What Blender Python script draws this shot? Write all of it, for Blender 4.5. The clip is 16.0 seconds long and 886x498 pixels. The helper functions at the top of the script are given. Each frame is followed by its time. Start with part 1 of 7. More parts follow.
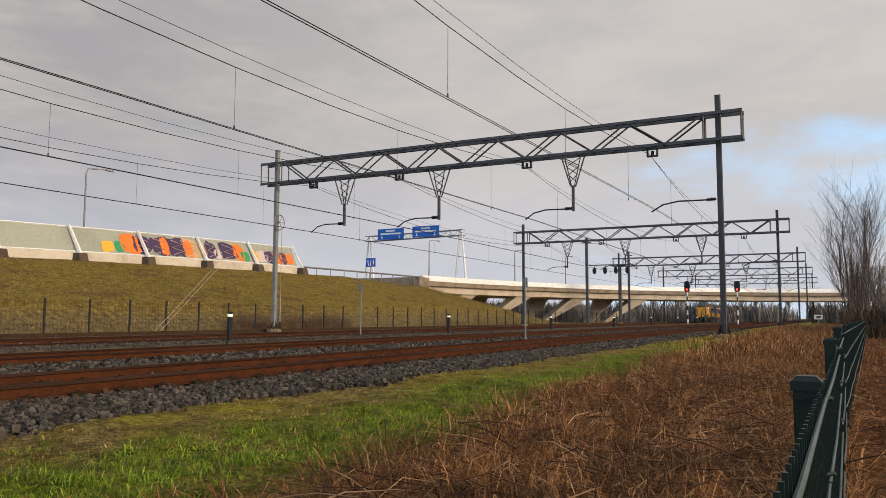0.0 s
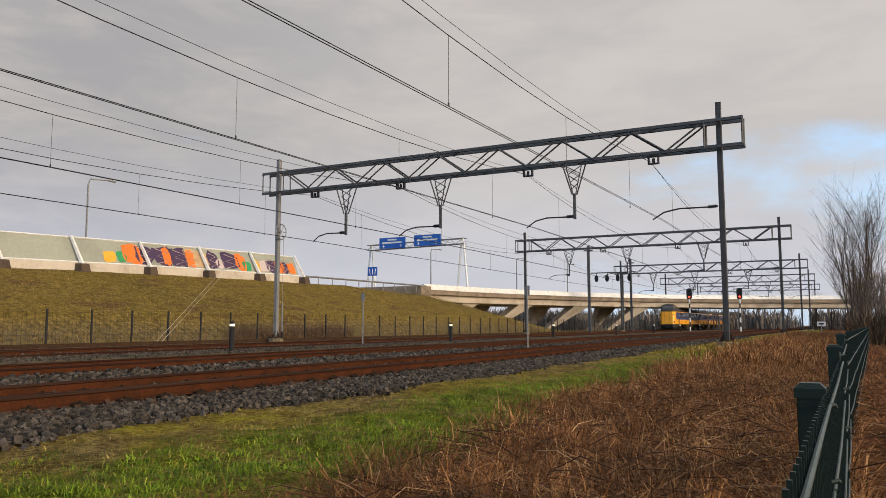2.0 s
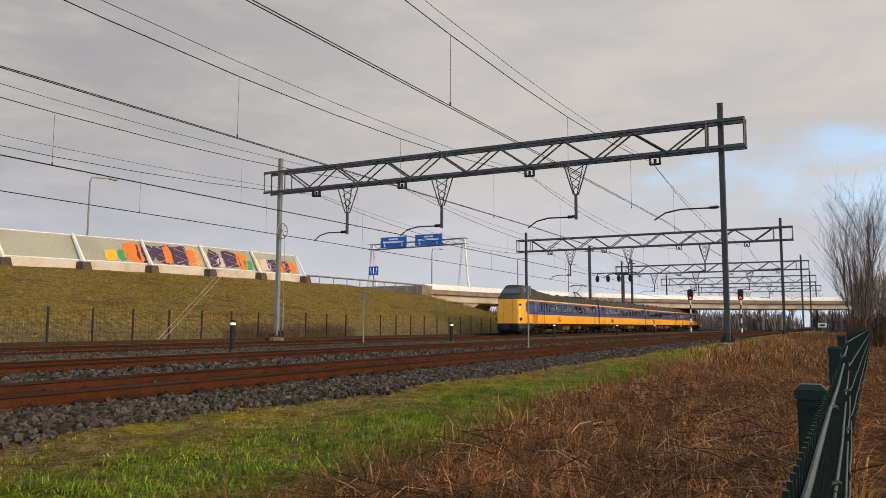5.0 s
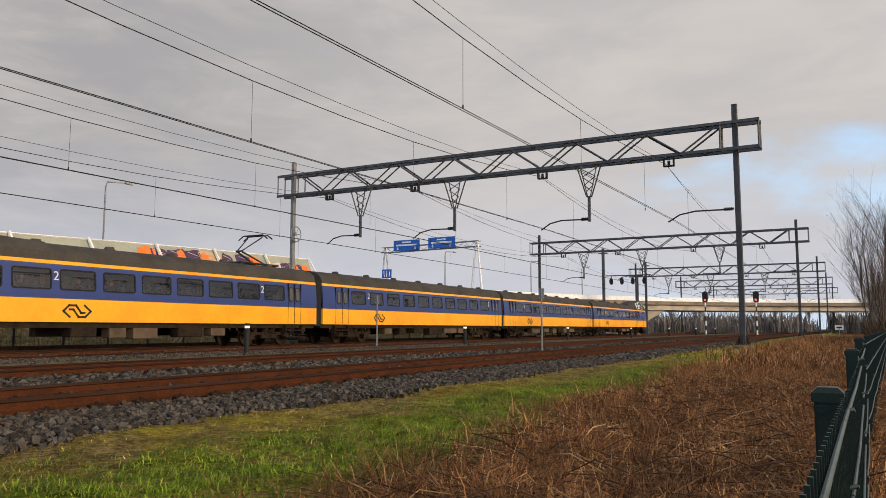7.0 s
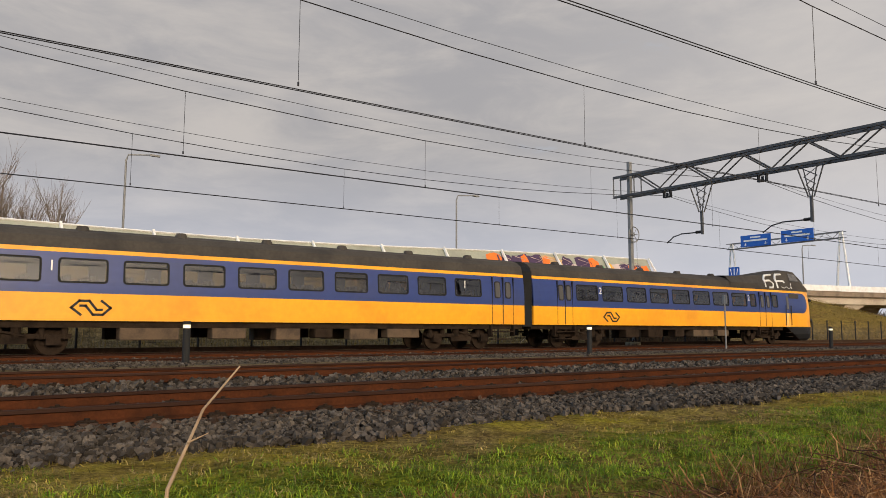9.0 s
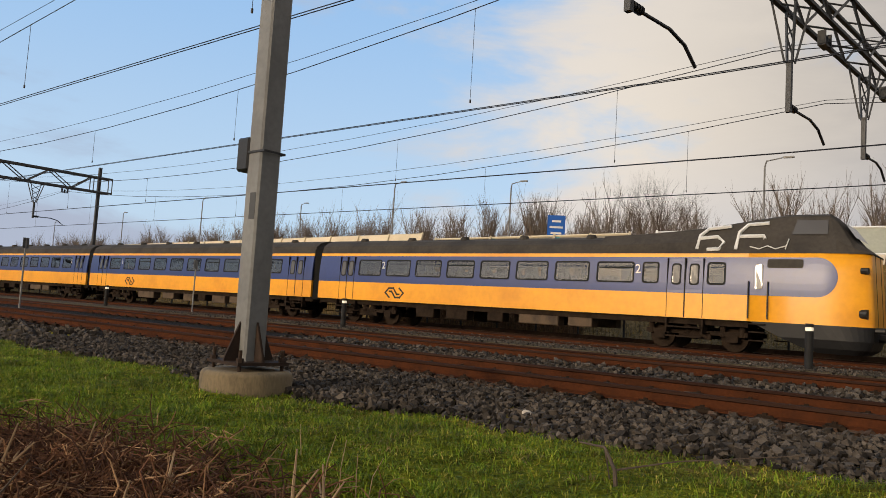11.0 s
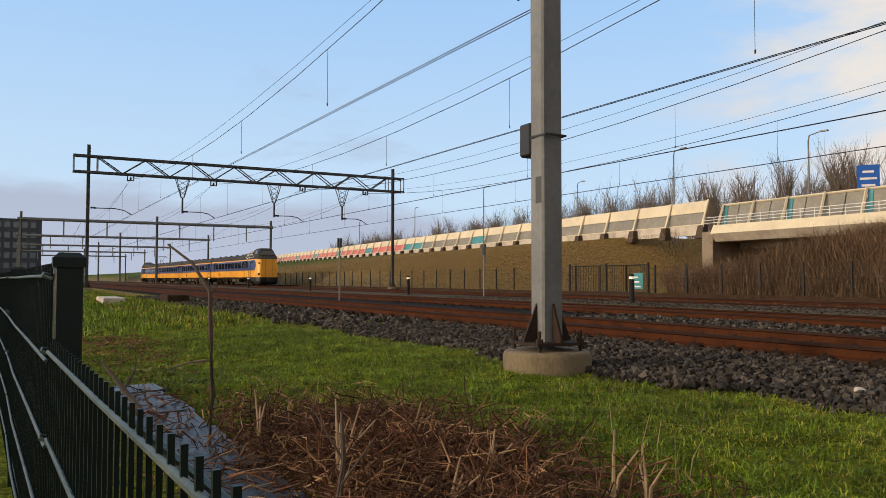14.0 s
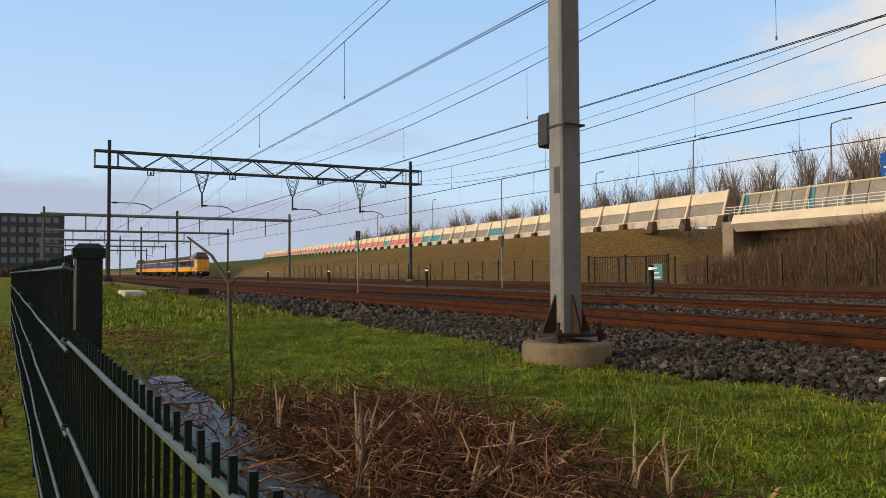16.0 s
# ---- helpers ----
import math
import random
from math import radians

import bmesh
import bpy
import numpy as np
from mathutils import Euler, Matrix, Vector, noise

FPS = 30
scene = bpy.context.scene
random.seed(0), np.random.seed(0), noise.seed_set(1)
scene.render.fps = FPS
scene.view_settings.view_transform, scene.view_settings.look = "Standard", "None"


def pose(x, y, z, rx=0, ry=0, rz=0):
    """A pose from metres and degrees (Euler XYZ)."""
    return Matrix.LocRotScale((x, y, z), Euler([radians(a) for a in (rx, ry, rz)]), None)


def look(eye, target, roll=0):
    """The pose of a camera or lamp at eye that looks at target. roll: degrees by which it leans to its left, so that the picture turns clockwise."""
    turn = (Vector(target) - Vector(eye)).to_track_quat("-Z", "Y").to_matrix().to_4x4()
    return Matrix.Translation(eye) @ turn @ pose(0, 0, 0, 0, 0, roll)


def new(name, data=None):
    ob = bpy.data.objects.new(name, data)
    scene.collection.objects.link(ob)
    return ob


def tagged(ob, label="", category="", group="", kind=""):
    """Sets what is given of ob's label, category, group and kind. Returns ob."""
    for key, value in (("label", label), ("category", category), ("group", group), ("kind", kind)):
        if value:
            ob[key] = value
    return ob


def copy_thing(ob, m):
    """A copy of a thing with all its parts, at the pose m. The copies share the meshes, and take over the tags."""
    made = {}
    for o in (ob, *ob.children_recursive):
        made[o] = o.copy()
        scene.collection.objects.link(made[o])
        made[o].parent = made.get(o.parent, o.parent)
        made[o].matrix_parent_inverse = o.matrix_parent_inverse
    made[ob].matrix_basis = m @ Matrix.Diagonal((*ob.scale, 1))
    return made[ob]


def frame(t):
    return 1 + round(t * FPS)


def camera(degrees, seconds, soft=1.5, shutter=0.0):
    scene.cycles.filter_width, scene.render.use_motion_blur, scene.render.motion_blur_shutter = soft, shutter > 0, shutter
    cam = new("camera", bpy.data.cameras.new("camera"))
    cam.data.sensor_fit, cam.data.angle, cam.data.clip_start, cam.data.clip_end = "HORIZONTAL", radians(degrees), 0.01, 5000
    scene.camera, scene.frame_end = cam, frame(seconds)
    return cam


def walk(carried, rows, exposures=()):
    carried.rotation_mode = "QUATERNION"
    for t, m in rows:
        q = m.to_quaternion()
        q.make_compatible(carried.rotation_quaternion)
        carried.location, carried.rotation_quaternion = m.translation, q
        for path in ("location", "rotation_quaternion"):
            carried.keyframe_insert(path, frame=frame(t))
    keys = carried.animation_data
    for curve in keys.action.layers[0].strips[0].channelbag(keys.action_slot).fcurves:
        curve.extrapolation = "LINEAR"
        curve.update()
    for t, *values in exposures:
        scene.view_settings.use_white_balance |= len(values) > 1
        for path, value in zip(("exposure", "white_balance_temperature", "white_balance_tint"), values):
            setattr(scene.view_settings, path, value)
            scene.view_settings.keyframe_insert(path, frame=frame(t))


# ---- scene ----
cam = camera(60.74, 16.0, soft=0.8, shutter=0.0)
# seconds, place, heading from +x towards +y, tilt up, lean
PATH = [
    (0.00, (0.000, -7.656, 0.723), 27.42, 5.15, 0.19),
    (0.50, (0.000, -7.656, 0.723), 27.46, 5.30, 0.20),
    (1.00, (0.000, -7.656, 0.723), 27.44, 5.45, 0.16),
    (1.50, (0.000, -7.656, 0.723), 27.54, 5.72, 0.01),
    (2.00, (0.000, -7.656, 0.723), 27.55, 5.80, -0.10),
    (2.50, (0.000, -7.656, 0.723), 27.49, 5.74, -0.14),
    (3.00, (0.000, -7.656, 0.723), 27.49, 5.72, -0.08),
    (3.50, (0.000, -7.656, 0.723), 27.53, 5.71, -0.03),
    (4.00, (0.000, -7.656, 0.723), 27.50, 5.71, 0.05),
    (6.50, (0.000, -7.656, 0.723), 28.14, 5.98, 0.28),
    (7.00, (0.000, -7.656, 0.723), 28.63, 5.99, 0.08),
    (7.50, (0.000, -7.656, 0.723), 29.74, 6.11, -0.01),
    (8.00, (0.000, -7.656, 0.723), 33.92, 6.23, -0.06),
    (8.50, (0.000, -7.656, 0.723), 42.57, 6.18, -0.26),
    (8.70, (0.000, -7.656, 0.723), 45.72, 6.16, -0.36),
    (9.20, (0.018, -7.665, 0.718), 61.56, 5.91, 0.82),
    (9.75, (0.062, -7.686, 0.705), 84.45, 5.64, 2.12),
    (10.30, (0.106, -7.707, 0.693), 107.63, 5.37, 3.41),
    (10.80, (0.123, -7.716, 0.688), 124.24, 4.92, 4.59),
    (11.00, (0.089, -7.720, 0.690), 129.51, 4.60, 3.50),
    (11.50, (0.043, -7.735, 0.696), 139.94, 4.32, 2.89),
    (12.00, (0.016, -7.748, 0.693), 145.41, 4.14, 1.77),
    (12.50, (0.012, -7.763, 0.704), 147.52, 3.67, 1.04),
    (13.00, (0.003, -7.749, 0.697), 148.82, 3.27, 0.42),
    (13.50, (0.011, -7.766, 0.695), 149.71, 2.80, 0.17),
    (14.00, (0.014, -7.776, 0.698), 150.46, 2.30, 0.07),
    (14.50, (0.037, -7.783, 0.697), 150.99, 2.05, -0.08),
    (15.00, (0.010, -7.780, 0.690), 151.39, 1.90, -0.15),
    (15.50, (0.012, -7.786, 0.688), 151.72, 1.82, -0.24),
    (16.00, (0.000, -7.769, 0.690), 151.83, 1.71, -0.26),
]


def aim(place, heading, tilt, lean):
    h, p = radians(heading), radians(tilt)
    way = Vector((math.cos(h) * math.cos(p), math.sin(h) * math.cos(p), math.sin(p)))
    return look(place, Vector(place) + way, lean)


walk(cam, [(t, aim(c, h, p, r)) for t, c, h, p, r in PATH], exposures=[(0, 0.12), (8.7, 0.12), (10.8, -0.17), (11.5, -0.13), (13.0, -0.06), (16, -0.04)])

# ---------------------------------------------------------------- light
SUN_HEADING, SUN_HEIGHT = radians(258), radians(13)
sun = new("sun", bpy.data.lights.new("sun", "SUN"))
sun.data.energy, sun.data.angle, sun.data.color = 2.2, radians(8), (1.0, 0.78, 0.54)
to_sun = Vector((math.cos(SUN_HEADING) * math.cos(SUN_HEIGHT), math.sin(SUN_HEADING) * math.cos(SUN_HEIGHT), math.sin(SUN_HEIGHT)))
sun.matrix_world = Matrix.Translation((0, -60, 60)) @ (-to_sun).to_track_quat("-Z", "Y").to_matrix().to_4x4()

world = bpy.data.worlds.new("world")
scene.world = world
world.use_nodes = True
wn, wl = world.node_tree.nodes, world.node_tree.links
wn.clear()


def wnode(kind, **values):
    n = wn.new(kind)
    for key, value in values.items():
        n.inputs[key.replace("_", " ")].default_value = value
    return n


def wmath(op, a, b=None, clamp=False):
    n = wn.new("ShaderNodeMath")
    n.operation, n.use_clamp = op, clamp
    for i, v in enumerate((a, b)):
        if v is None:
            continue
        if isinstance(v, (int, float)):
            n.inputs[i].default_value = v
        else:
            wl.new(v, n.inputs[i])
    return n.outputs[0]


def wmix(fac, a, b):
    n = wn.new("ShaderNodeMix")
    n.data_type = "RGBA"
    for key, v in ((0, fac), (6, a), (7, b)):
        if isinstance(v, tuple):
            n.inputs[key].default_value = (*v, 1)
        elif isinstance(v, (int, float)):
            n.inputs[key].default_value = v
        else:
            wl.new(v, n.inputs[key])
    return n.outputs[2]


def wstep(v, lo, hi):
    n = wn.new("ShaderNodeMapRange")
    n.interpolation_type = "SMOOTHSTEP"
    wl.new(v, n.inputs[0])
    n.inputs[1].default_value, n.inputs[2].default_value = lo, hi
    return n.outputs[0]


sky = wn.new("ShaderNodeTexSky")
sky.sky_type, sky.sun_disc = "NISHITA", False
sky.sun_elevation, sky.sun_rotation = SUN_HEIGHT, radians(90) - SUN_HEADING
sky.air_density, sky.dust_density, sky.ozone_density = 1.0, 1.5, 1.5
where = wn.new("ShaderNodeTexCoord")
split = wn.new("ShaderNodeSeparateXYZ")
wl.new(where.outputs["Generated"], split.inputs[0])
dx, dy, dz = split.outputs
flat = wn.new("ShaderNodeMapping")
flat.inputs["Scale"].default_value = (1.0, 1.0, 3.2)
wl.new(where.outputs["Generated"], flat.inputs[0])


def clouds(scale, detail, rough, distortion=0.4):
    n = wnode("ShaderNodeTexNoise", Scale=scale, Detail=detail, Roughness=rough, Distortion=distortion)
    wl.new(flat.outputs[0], n.inputs["Vector"])
    return n.outputs[0]


big, fine = clouds(2.3, 6, 0.55), clouds(6.0, 8, 0.6)
# the cloud deck thins out to the west (-x) and low in the east
west = wstep(dx, 0.05, -0.55)
cover = wmath("ADD", wmath("MULTIPLY", west, -0.30), wmath("ADD", wmath("MULTIPLY", big, 0.75), wmath("MULTIPLY", fine, 0.25)))
lowgap = wmath("MULTIPLY", wstep(dx, 0.86, 0.99), wmath("MULTIPLY", wstep(dz, 0.30, 0.18), -0.22))
cover = wmath("ADD", cover, lowgap)
north = wmath("MULTIPLY", wstep(dy, 0.55, 0.98), wmath("MULTIPLY", west, 0.26))
cover = wmath("ADD", cover, north)
bank = wmath("MULTIPLY", wstep(dz, 0.17, 0.05), wmath("MULTIPLY", wstep(dx, -0.5, -0.95), 0.30))
cover = wmath("ADD", cover, bank)
cover = wmath("ADD", cover, wmath("MULTIPLY", wstep(dx, 0.0, 0.45), 0.10))
mask = wstep(cover, 0.26, 0.44)
shade = wstep(wmath("ADD", wmath("MULTIPLY", fine, 0.6), wmath("MULTIPLY", big, 0.4)), 0.36, 0.66)
grey = wmix(shade, (0.37, 0.36, 0.37), (0.52, 0.485, 0.46))
pale = wmix(wstep(dy, 0.45, 0.98), (0.42, 0.50, 0.66), (1.05, 0.93, 0.78))
grey = wmix(wmath("MULTIPLY", wstep(dx, 0.55, 1.0), 0.5), grey, (0.66, 0.62, 0.59))
tone = wmix(west, grey, pale)
glow = wmix(wmath("MULTIPLY", wstep(dz, 0.26, 0.02), 0.55), tone, (0.56, 0.60, 0.72))
blue = wn.new("ShaderNodeVectorMath")
blue.operation = "SCALE"
wl.new(sky.outputs[0], blue.inputs[0])
blue.inputs["Scale"].default_value = 0.14
clear = wmix(0.86, blue.outputs[0], wmix(wstep(dz, 0.0, 0.5), (0.66, 0.85, 1.05), (0.36, 0.64, 1.05)))
air = wmix(mask, clear, glow)
# thin cloud shining round the hidden sun
sunward = wn.new("ShaderNodeVectorMath")
sunward.operation = "DOT_PRODUCT"
wl.new(where.outputs["Generated"], sunward.inputs[0])
sunward.inputs[1].default_value = to_sun
halo = wmath("MULTIPLY", wmath("POWER", wmath("MAXIMUM", sunward.outputs["Value"], 0.0), 8.0), 0.8, True)
air = wmix(halo, air, (4.6, 3.8, 2.9))
back = wn.new("ShaderNodeBackground")
wl.new(air, back.inputs[0])
back.inputs[1].default_value = 1.0
out = wn.new("ShaderNodeOutputWorld")
wl.new(back.outputs[0], out.inputs[0])


# ---------------------------------------------------------------- materials
def material(name, colour, rough=0.7, metal=0.0, second=None, scale=3.0, amount=0.5, grain=40.0, grain_amount=0.25, bump=0.15, bump_scale=None, spec=0.4, coat=0.0, per_object=0.0, streak=None, distance=0.02, gloss=0.12):
    """Two colours mixed by broad noise, a finer grain on top, relief, and a slight change from piece to piece."""
    m = bpy.data.materials.new(name)
    m.use_nodes = True
    n, l = m.node_tree.nodes, m.node_tree.links
    b = n["Principled BSDF"]
    geo = n.new("ShaderNodeNewGeometry")
    tex = n.new("ShaderNodeTexCoord")
    vec = tex.outputs["Object"]
    if streak:
        mp = n.new("ShaderNodeMapping")
        mp.inputs["Scale"].default_value = streak
        l.new(vec, mp.inputs[0])
        vec = mp.outputs[0]
    a = n.new("ShaderNodeTexNoise")
    a.inputs["Scale"].default_value, a.inputs["Detail"].default_value, a.inputs["Roughness"].default_value = scale, 5, 0.6
    l.new(vec, a.inputs["Vector"])
    g = n.new("ShaderNodeTexNoise")
    g.inputs["Scale"].default_value, g.inputs["Detail"].default_value = grain, 3
    l.new(vec, g.inputs["Vector"])
    second = second or tuple(c * 0.65 for c in colour)
    ramp = n.new("ShaderNodeMapRange")
    ramp.interpolation_type = "SMOOTHSTEP"
    ramp.inputs[1].default_value, ramp.inputs[2].default_value = 0.5 - 0.5 * (1 - amount) * 0.6, 0.5 + 0.25
    l.new(a.outputs[0], ramp.inputs[0])
    mix = n.new("ShaderNodeMix")
    mix.data_type = "RGBA"
    mix.inputs[6].default_value, mix.inputs[7].default_value = (*colour, 1), (*second, 1)
    l.new(ramp.outputs[0], mix.inputs[0])
    value = n.new("ShaderNodeMapRange")
    value.inputs[3].default_value, value.inputs[4].default_value = 1 - grain_amount * 1.6, 1 + grain_amount * 1.6
    l.new(g.outputs[0], value.inputs[0])
    hsv = n.new("ShaderNodeHueSaturation")
    l.new(mix.outputs[2], hsv.inputs["Color"])
    if per_object:
        info = n.new("ShaderNodeObjectInfo")
        island = n.new("ShaderNodeMath")
        island.operation = "ADD"
        l.new(info.outputs["Random"], island.inputs[0])
        l.new(geo.outputs["Random Per Island"], island.inputs[1])
        frac = n.new("ShaderNodeMath")
        frac.operation = "FRACT"
        l.new(island.outputs[0], frac.inputs[0])
        r = n.new("ShaderNodeMapRange")
        r.inputs[3].default_value, r.inputs[4].default_value = 1 - per_object, 1 + per_object
        l.new(frac.outputs[0], r.inputs[0])
        mul = n.new("ShaderNodeMath")
        mul.operation = "MULTIPLY"
        l.new(r.outputs[0], mul.inputs[0])
        l.new(value.outputs[0], mul.inputs[1])
        l.new(mul.outputs[0], hsv.inputs["Value"])
    else:
        l.new(value.outputs[0], hsv.inputs["Value"])
    l.new(hsv.outputs[0], b.inputs["Base Color"])
    rr = n.new("ShaderNodeMapRange")
    rr.inputs[3].default_value, rr.inputs[4].default_value = max(rough - gloss, 0.03), min(rough + gloss, 1)
    l.new(g.outputs[0], rr.inputs[0])
    l.new(rr.outputs[0], b.inputs["Roughness"])
    b.inputs["Metallic"].default_value = metal
    b.inputs["Specular IOR Level"].default_value = spec
    b.inputs["Coat Weight"].default_value = coat
    if bump:
        bm_ = n.new("ShaderNodeBump")
        bm_.inputs["Strength"].default_value, bm_.inputs["Distance"].default_value = bump, distance
        if bump_scale:
            h = n.new("ShaderNodeTexNoise")
            h.inputs["Scale"].default_value, h.inputs["Detail"].default_value = bump_scale, 4
            l.new(vec, h.inputs["Vector"])
            l.new(h.outputs[0], bm_.inputs["Height"])
        else:
            l.new(g.outputs[0], bm_.inputs["Height"])
        l.new(bm_.outputs[0], b.inputs["Normal"])
    return m


def glowing(name, colour, strength):
    m = bpy.data.materials.new(name)
    m.use_nodes = True
    b = m.node_tree.nodes["Principled BSDF"]
    b.inputs["Base Color"].default_value = (*colour, 1)
    b.inputs["Emission Color"].default_value = (*colour, 1)
    b.inputs["Emission Strength"].default_value = strength
    return m


RUST = material("rusty_steel", (0.066, 0.021, 0.008), 0.85, 0.0, (0.034, 0.013, 0.006), 2.5, 0.6, 30, 0.3, 0.3, spec=0.08)
DARK_RUST = material("dark_rusted_plate", (0.040, 0.024, 0.016), 0.8, 0.0, (0.022, 0.015, 0.012), 5, 0.6, 40, 0.3, 0.2, spec=0.2)
RAIL_HEAD = material("worn_rail_steel", (0.026, 0.012, 0.008), 0.75, 0.0, (0.042, 0.022, 0.015), 1.0, 0.5, 20, 0.2, 0.05, streak=(0.2, 8, 8), spec=0.06)
GALV = material("weathered_zinc", (0.20, 0.20, 0.195), 0.65, 0.15, (0.15, 0.15, 0.148), 2.0, 0.6, 18, 0.15, 0.1)
# darker grey for most masts beyond the nearest portal
DARK_MAST = material("dark_grey_mast", (0.040, 0.040, 0.043), 0.7, 0.1, (0.060, 0.058, 0.058), 1.5, 0.6, 14, 0.2, 0.1)
DARK_STEEL = material("dark_weathered_steel", (0.060, 0.062, 0.066), 0.65, 0.2, (0.09, 0.09, 0.09), 1.5, 0.6, 14, 0.2, 0.1)
WIRE = material("copper_wire", (0.045, 0.045, 0.05), 0.6, 0.5, bump=0)
# bed darker than its stones, so shade in the gaps is painted in
BALLAST = material("ballast_bed", (0.024, 0.020, 0.016), 0.92, 0, (0.008, 0.006, 0.005), 14, 0.6, 60, 0.4, 0.9, 22, distance=0.05, spec=0.04)
STONE = material("ballast_stone", (0.074, 0.062, 0.050), 0.85, 0, (0.026, 0.021, 0.017), 6, 0.5, 90, 0.25, 0.3, per_object=0.75, spec=0.15)
STONE_RUST = material("rust_dusted_stone", (0.070, 0.044, 0.030), 0.85, 0, (0.038, 0.024, 0.016), 6, 0.5, 90, 0.25, 0.3, per_object=0.5, spec=0.08)
CONCRETE = material("old_concrete", (0.170, 0.130, 0.075), 0.88, 0, (0.040, 0.032, 0.022), 4.5, 0.8, 50, 0.25, 0.25, streak=(1, 1, 0.35))
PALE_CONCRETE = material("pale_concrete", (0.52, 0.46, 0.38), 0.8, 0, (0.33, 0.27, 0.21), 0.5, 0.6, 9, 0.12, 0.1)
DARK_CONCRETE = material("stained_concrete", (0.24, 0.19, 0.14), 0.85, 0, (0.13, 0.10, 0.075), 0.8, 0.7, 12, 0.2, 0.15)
SLEEPER = material("sleeper_concrete", (0.050, 0.030, 0.019), 0.9, 0, (0.028, 0.017, 0.011), 4, 0.6, 50, 0.2, 0.2, spec=0.06)
PATH_STONE = material("grey_gravel_path", (0.088, 0.074, 0.052), 0.95, 0, (0.050, 0.041, 0.027), 1.2, 0.6, 70, 0.35, 0.7, spec=0.03)
BLACK = material("black_paint", (0.012, 0.012, 0.013), 0.5, 0, bump=0.05)
WHITE = material("white_paint", (0.72, 0.72, 0.70), 0.5, 0, (0.58, 0.57, 0.54), 2, 0.5, 30, 0.06, 0.05)
GREEN_PAINT = material("dark_green_coating", (0.0045, 0.0125, 0.009), 0.45, 0, (0.007, 0.015, 0.011), 6, 0.6, 120, 0.2, 0.08, spec=0.3)
FENCE_DARK = material("dark_fence_paint", (0.016, 0.015, 0.015), 0.7, 0, bump=0.05)
YELLOW = material("train_yellow", (0.84, 0.37, 0.010), 0.34, 0, (0.70, 0.29, 0.010), 0.5, 0.6, 5, 0.07, 0.0, spec=0.5, gloss=0.03)
BLUE = material("train_blue", (0.022, 0.042, 0.165), 0.34, 0, (0.030, 0.045, 0.14), 0.5, 0.6, 5, 0.10, 0.0, spec=0.55, gloss=0.03)
ROOF = material("sooty_roof", (0.060, 0.053, 0.045), 0.8, 0, (0.036, 0.033, 0.030), 0.8, 0.6, 9, 0.2, 0.1, spec=0.15)
UNDER = material("brake_dusted_steel", (0.028, 0.019, 0.013), 0.9, 0.0, (0.011, 0.008, 0.006), 3, 0.6, 30, 0.3, 0.2, spec=0.08)
DUSTBOX = material("dusty_equipment_box", (0.100, 0.068, 0.042), 0.9, 0, (0.040, 0.028, 0.019), 1.5, 0.6, 20, 0.2, 0.1)
RUBBER = material("black_rubber", (0.010, 0.010, 0.010), 0.8, 0, bump=0.1)


def glass(name, tint, rough=0.05):
    m = bpy.data.materials.new(name)
    m.use_nodes = True
    b = m.node_tree.nodes["Principled BSDF"]
    b.inputs["Base Color"].default_value = (*tint, 1)
    b.inputs["Roughness"].default_value = rough
    b.inputs["Specular IOR Level"].default_value = 0.8
    return m


TRAIN_GLASS = glass("dark_train_glass", (0.070, 0.064, 0.056), 0.12)


def clear_glass(name, tint):
    """Tinted pane that lets the view through and mirrors at a glance."""
    m = bpy.data.materials.new(name)
    m.use_nodes = True
    n, l = m.node_tree.nodes, m.node_tree.links
    n.clear()
    see, shine = n.new("ShaderNodeBsdfTransparent"), n.new("ShaderNodeBsdfGlossy")
    see.inputs[0].default_value = (*tint, 1)
    shine.inputs["Roughness"].default_value = 0.03
    edge, mixed, out_ = n.new("ShaderNodeFresnel"), n.new("ShaderNodeMixShader"), n.new("ShaderNodeOutputMaterial")
    edge.inputs[0].default_value = 2.0
    l.new(edge.outputs[0], mixed.inputs[0])
    l.new(see.outputs[0], mixed.inputs[1])
    l.new(shine.outputs[0], mixed.inputs[2])
    l.new(mixed.outputs[0], out_.inputs[0])
    return m


COACH_PANE = clear_glass("tinted_coach_pane", (0.62, 0.58, 0.52))


# ---------------------------------------------------------------- mesh helpers
def box(bm, x0, x1, y0, y1, z0, z1):
    v = [bm.verts.new(p) for p in ((x0, y0, z0), (x1, y0, z0), (x1, y1, z0), (x0, y1, z0), (x0, y0, z1), (x1, y0, z1), (x1, y1, z1), (x0, y1, z1))]
    for f in ((3, 2, 1, 0), (4, 5, 6, 7), (0, 1, 5, 4), (1, 2, 6, 5), (2, 3, 7, 6), (3, 0, 4, 7)):
        bm.faces.new([v[i] for i in f])
    return v


def rod(bm, a, b, r, sides=6, r2=None, turn=0.0):
    """A round or square bar from a to b."""
    a, b = Vector(a), Vector(b)
    q = (b - a).to_track_quat("Z", "X")
    r2 = r if r2 is None else r2
    ring = []
    for c, rad in ((a, r), (b, r2)):
        ring.append([bm.verts.new(c + q @ Vector((math.cos(turn + k * math.tau / sides) * rad, math.sin(turn + k * math.tau / sides) * rad, 0))) for k in range(sides)])
    for k in range(sides):
        bm.faces.new((ring[0][k], ring[0][(k + 1) % sides], ring[1][(k + 1) % sides], ring[1][k]))
    bm.faces.new(ring[0][::-1])
    bm.faces.new(ring[1])


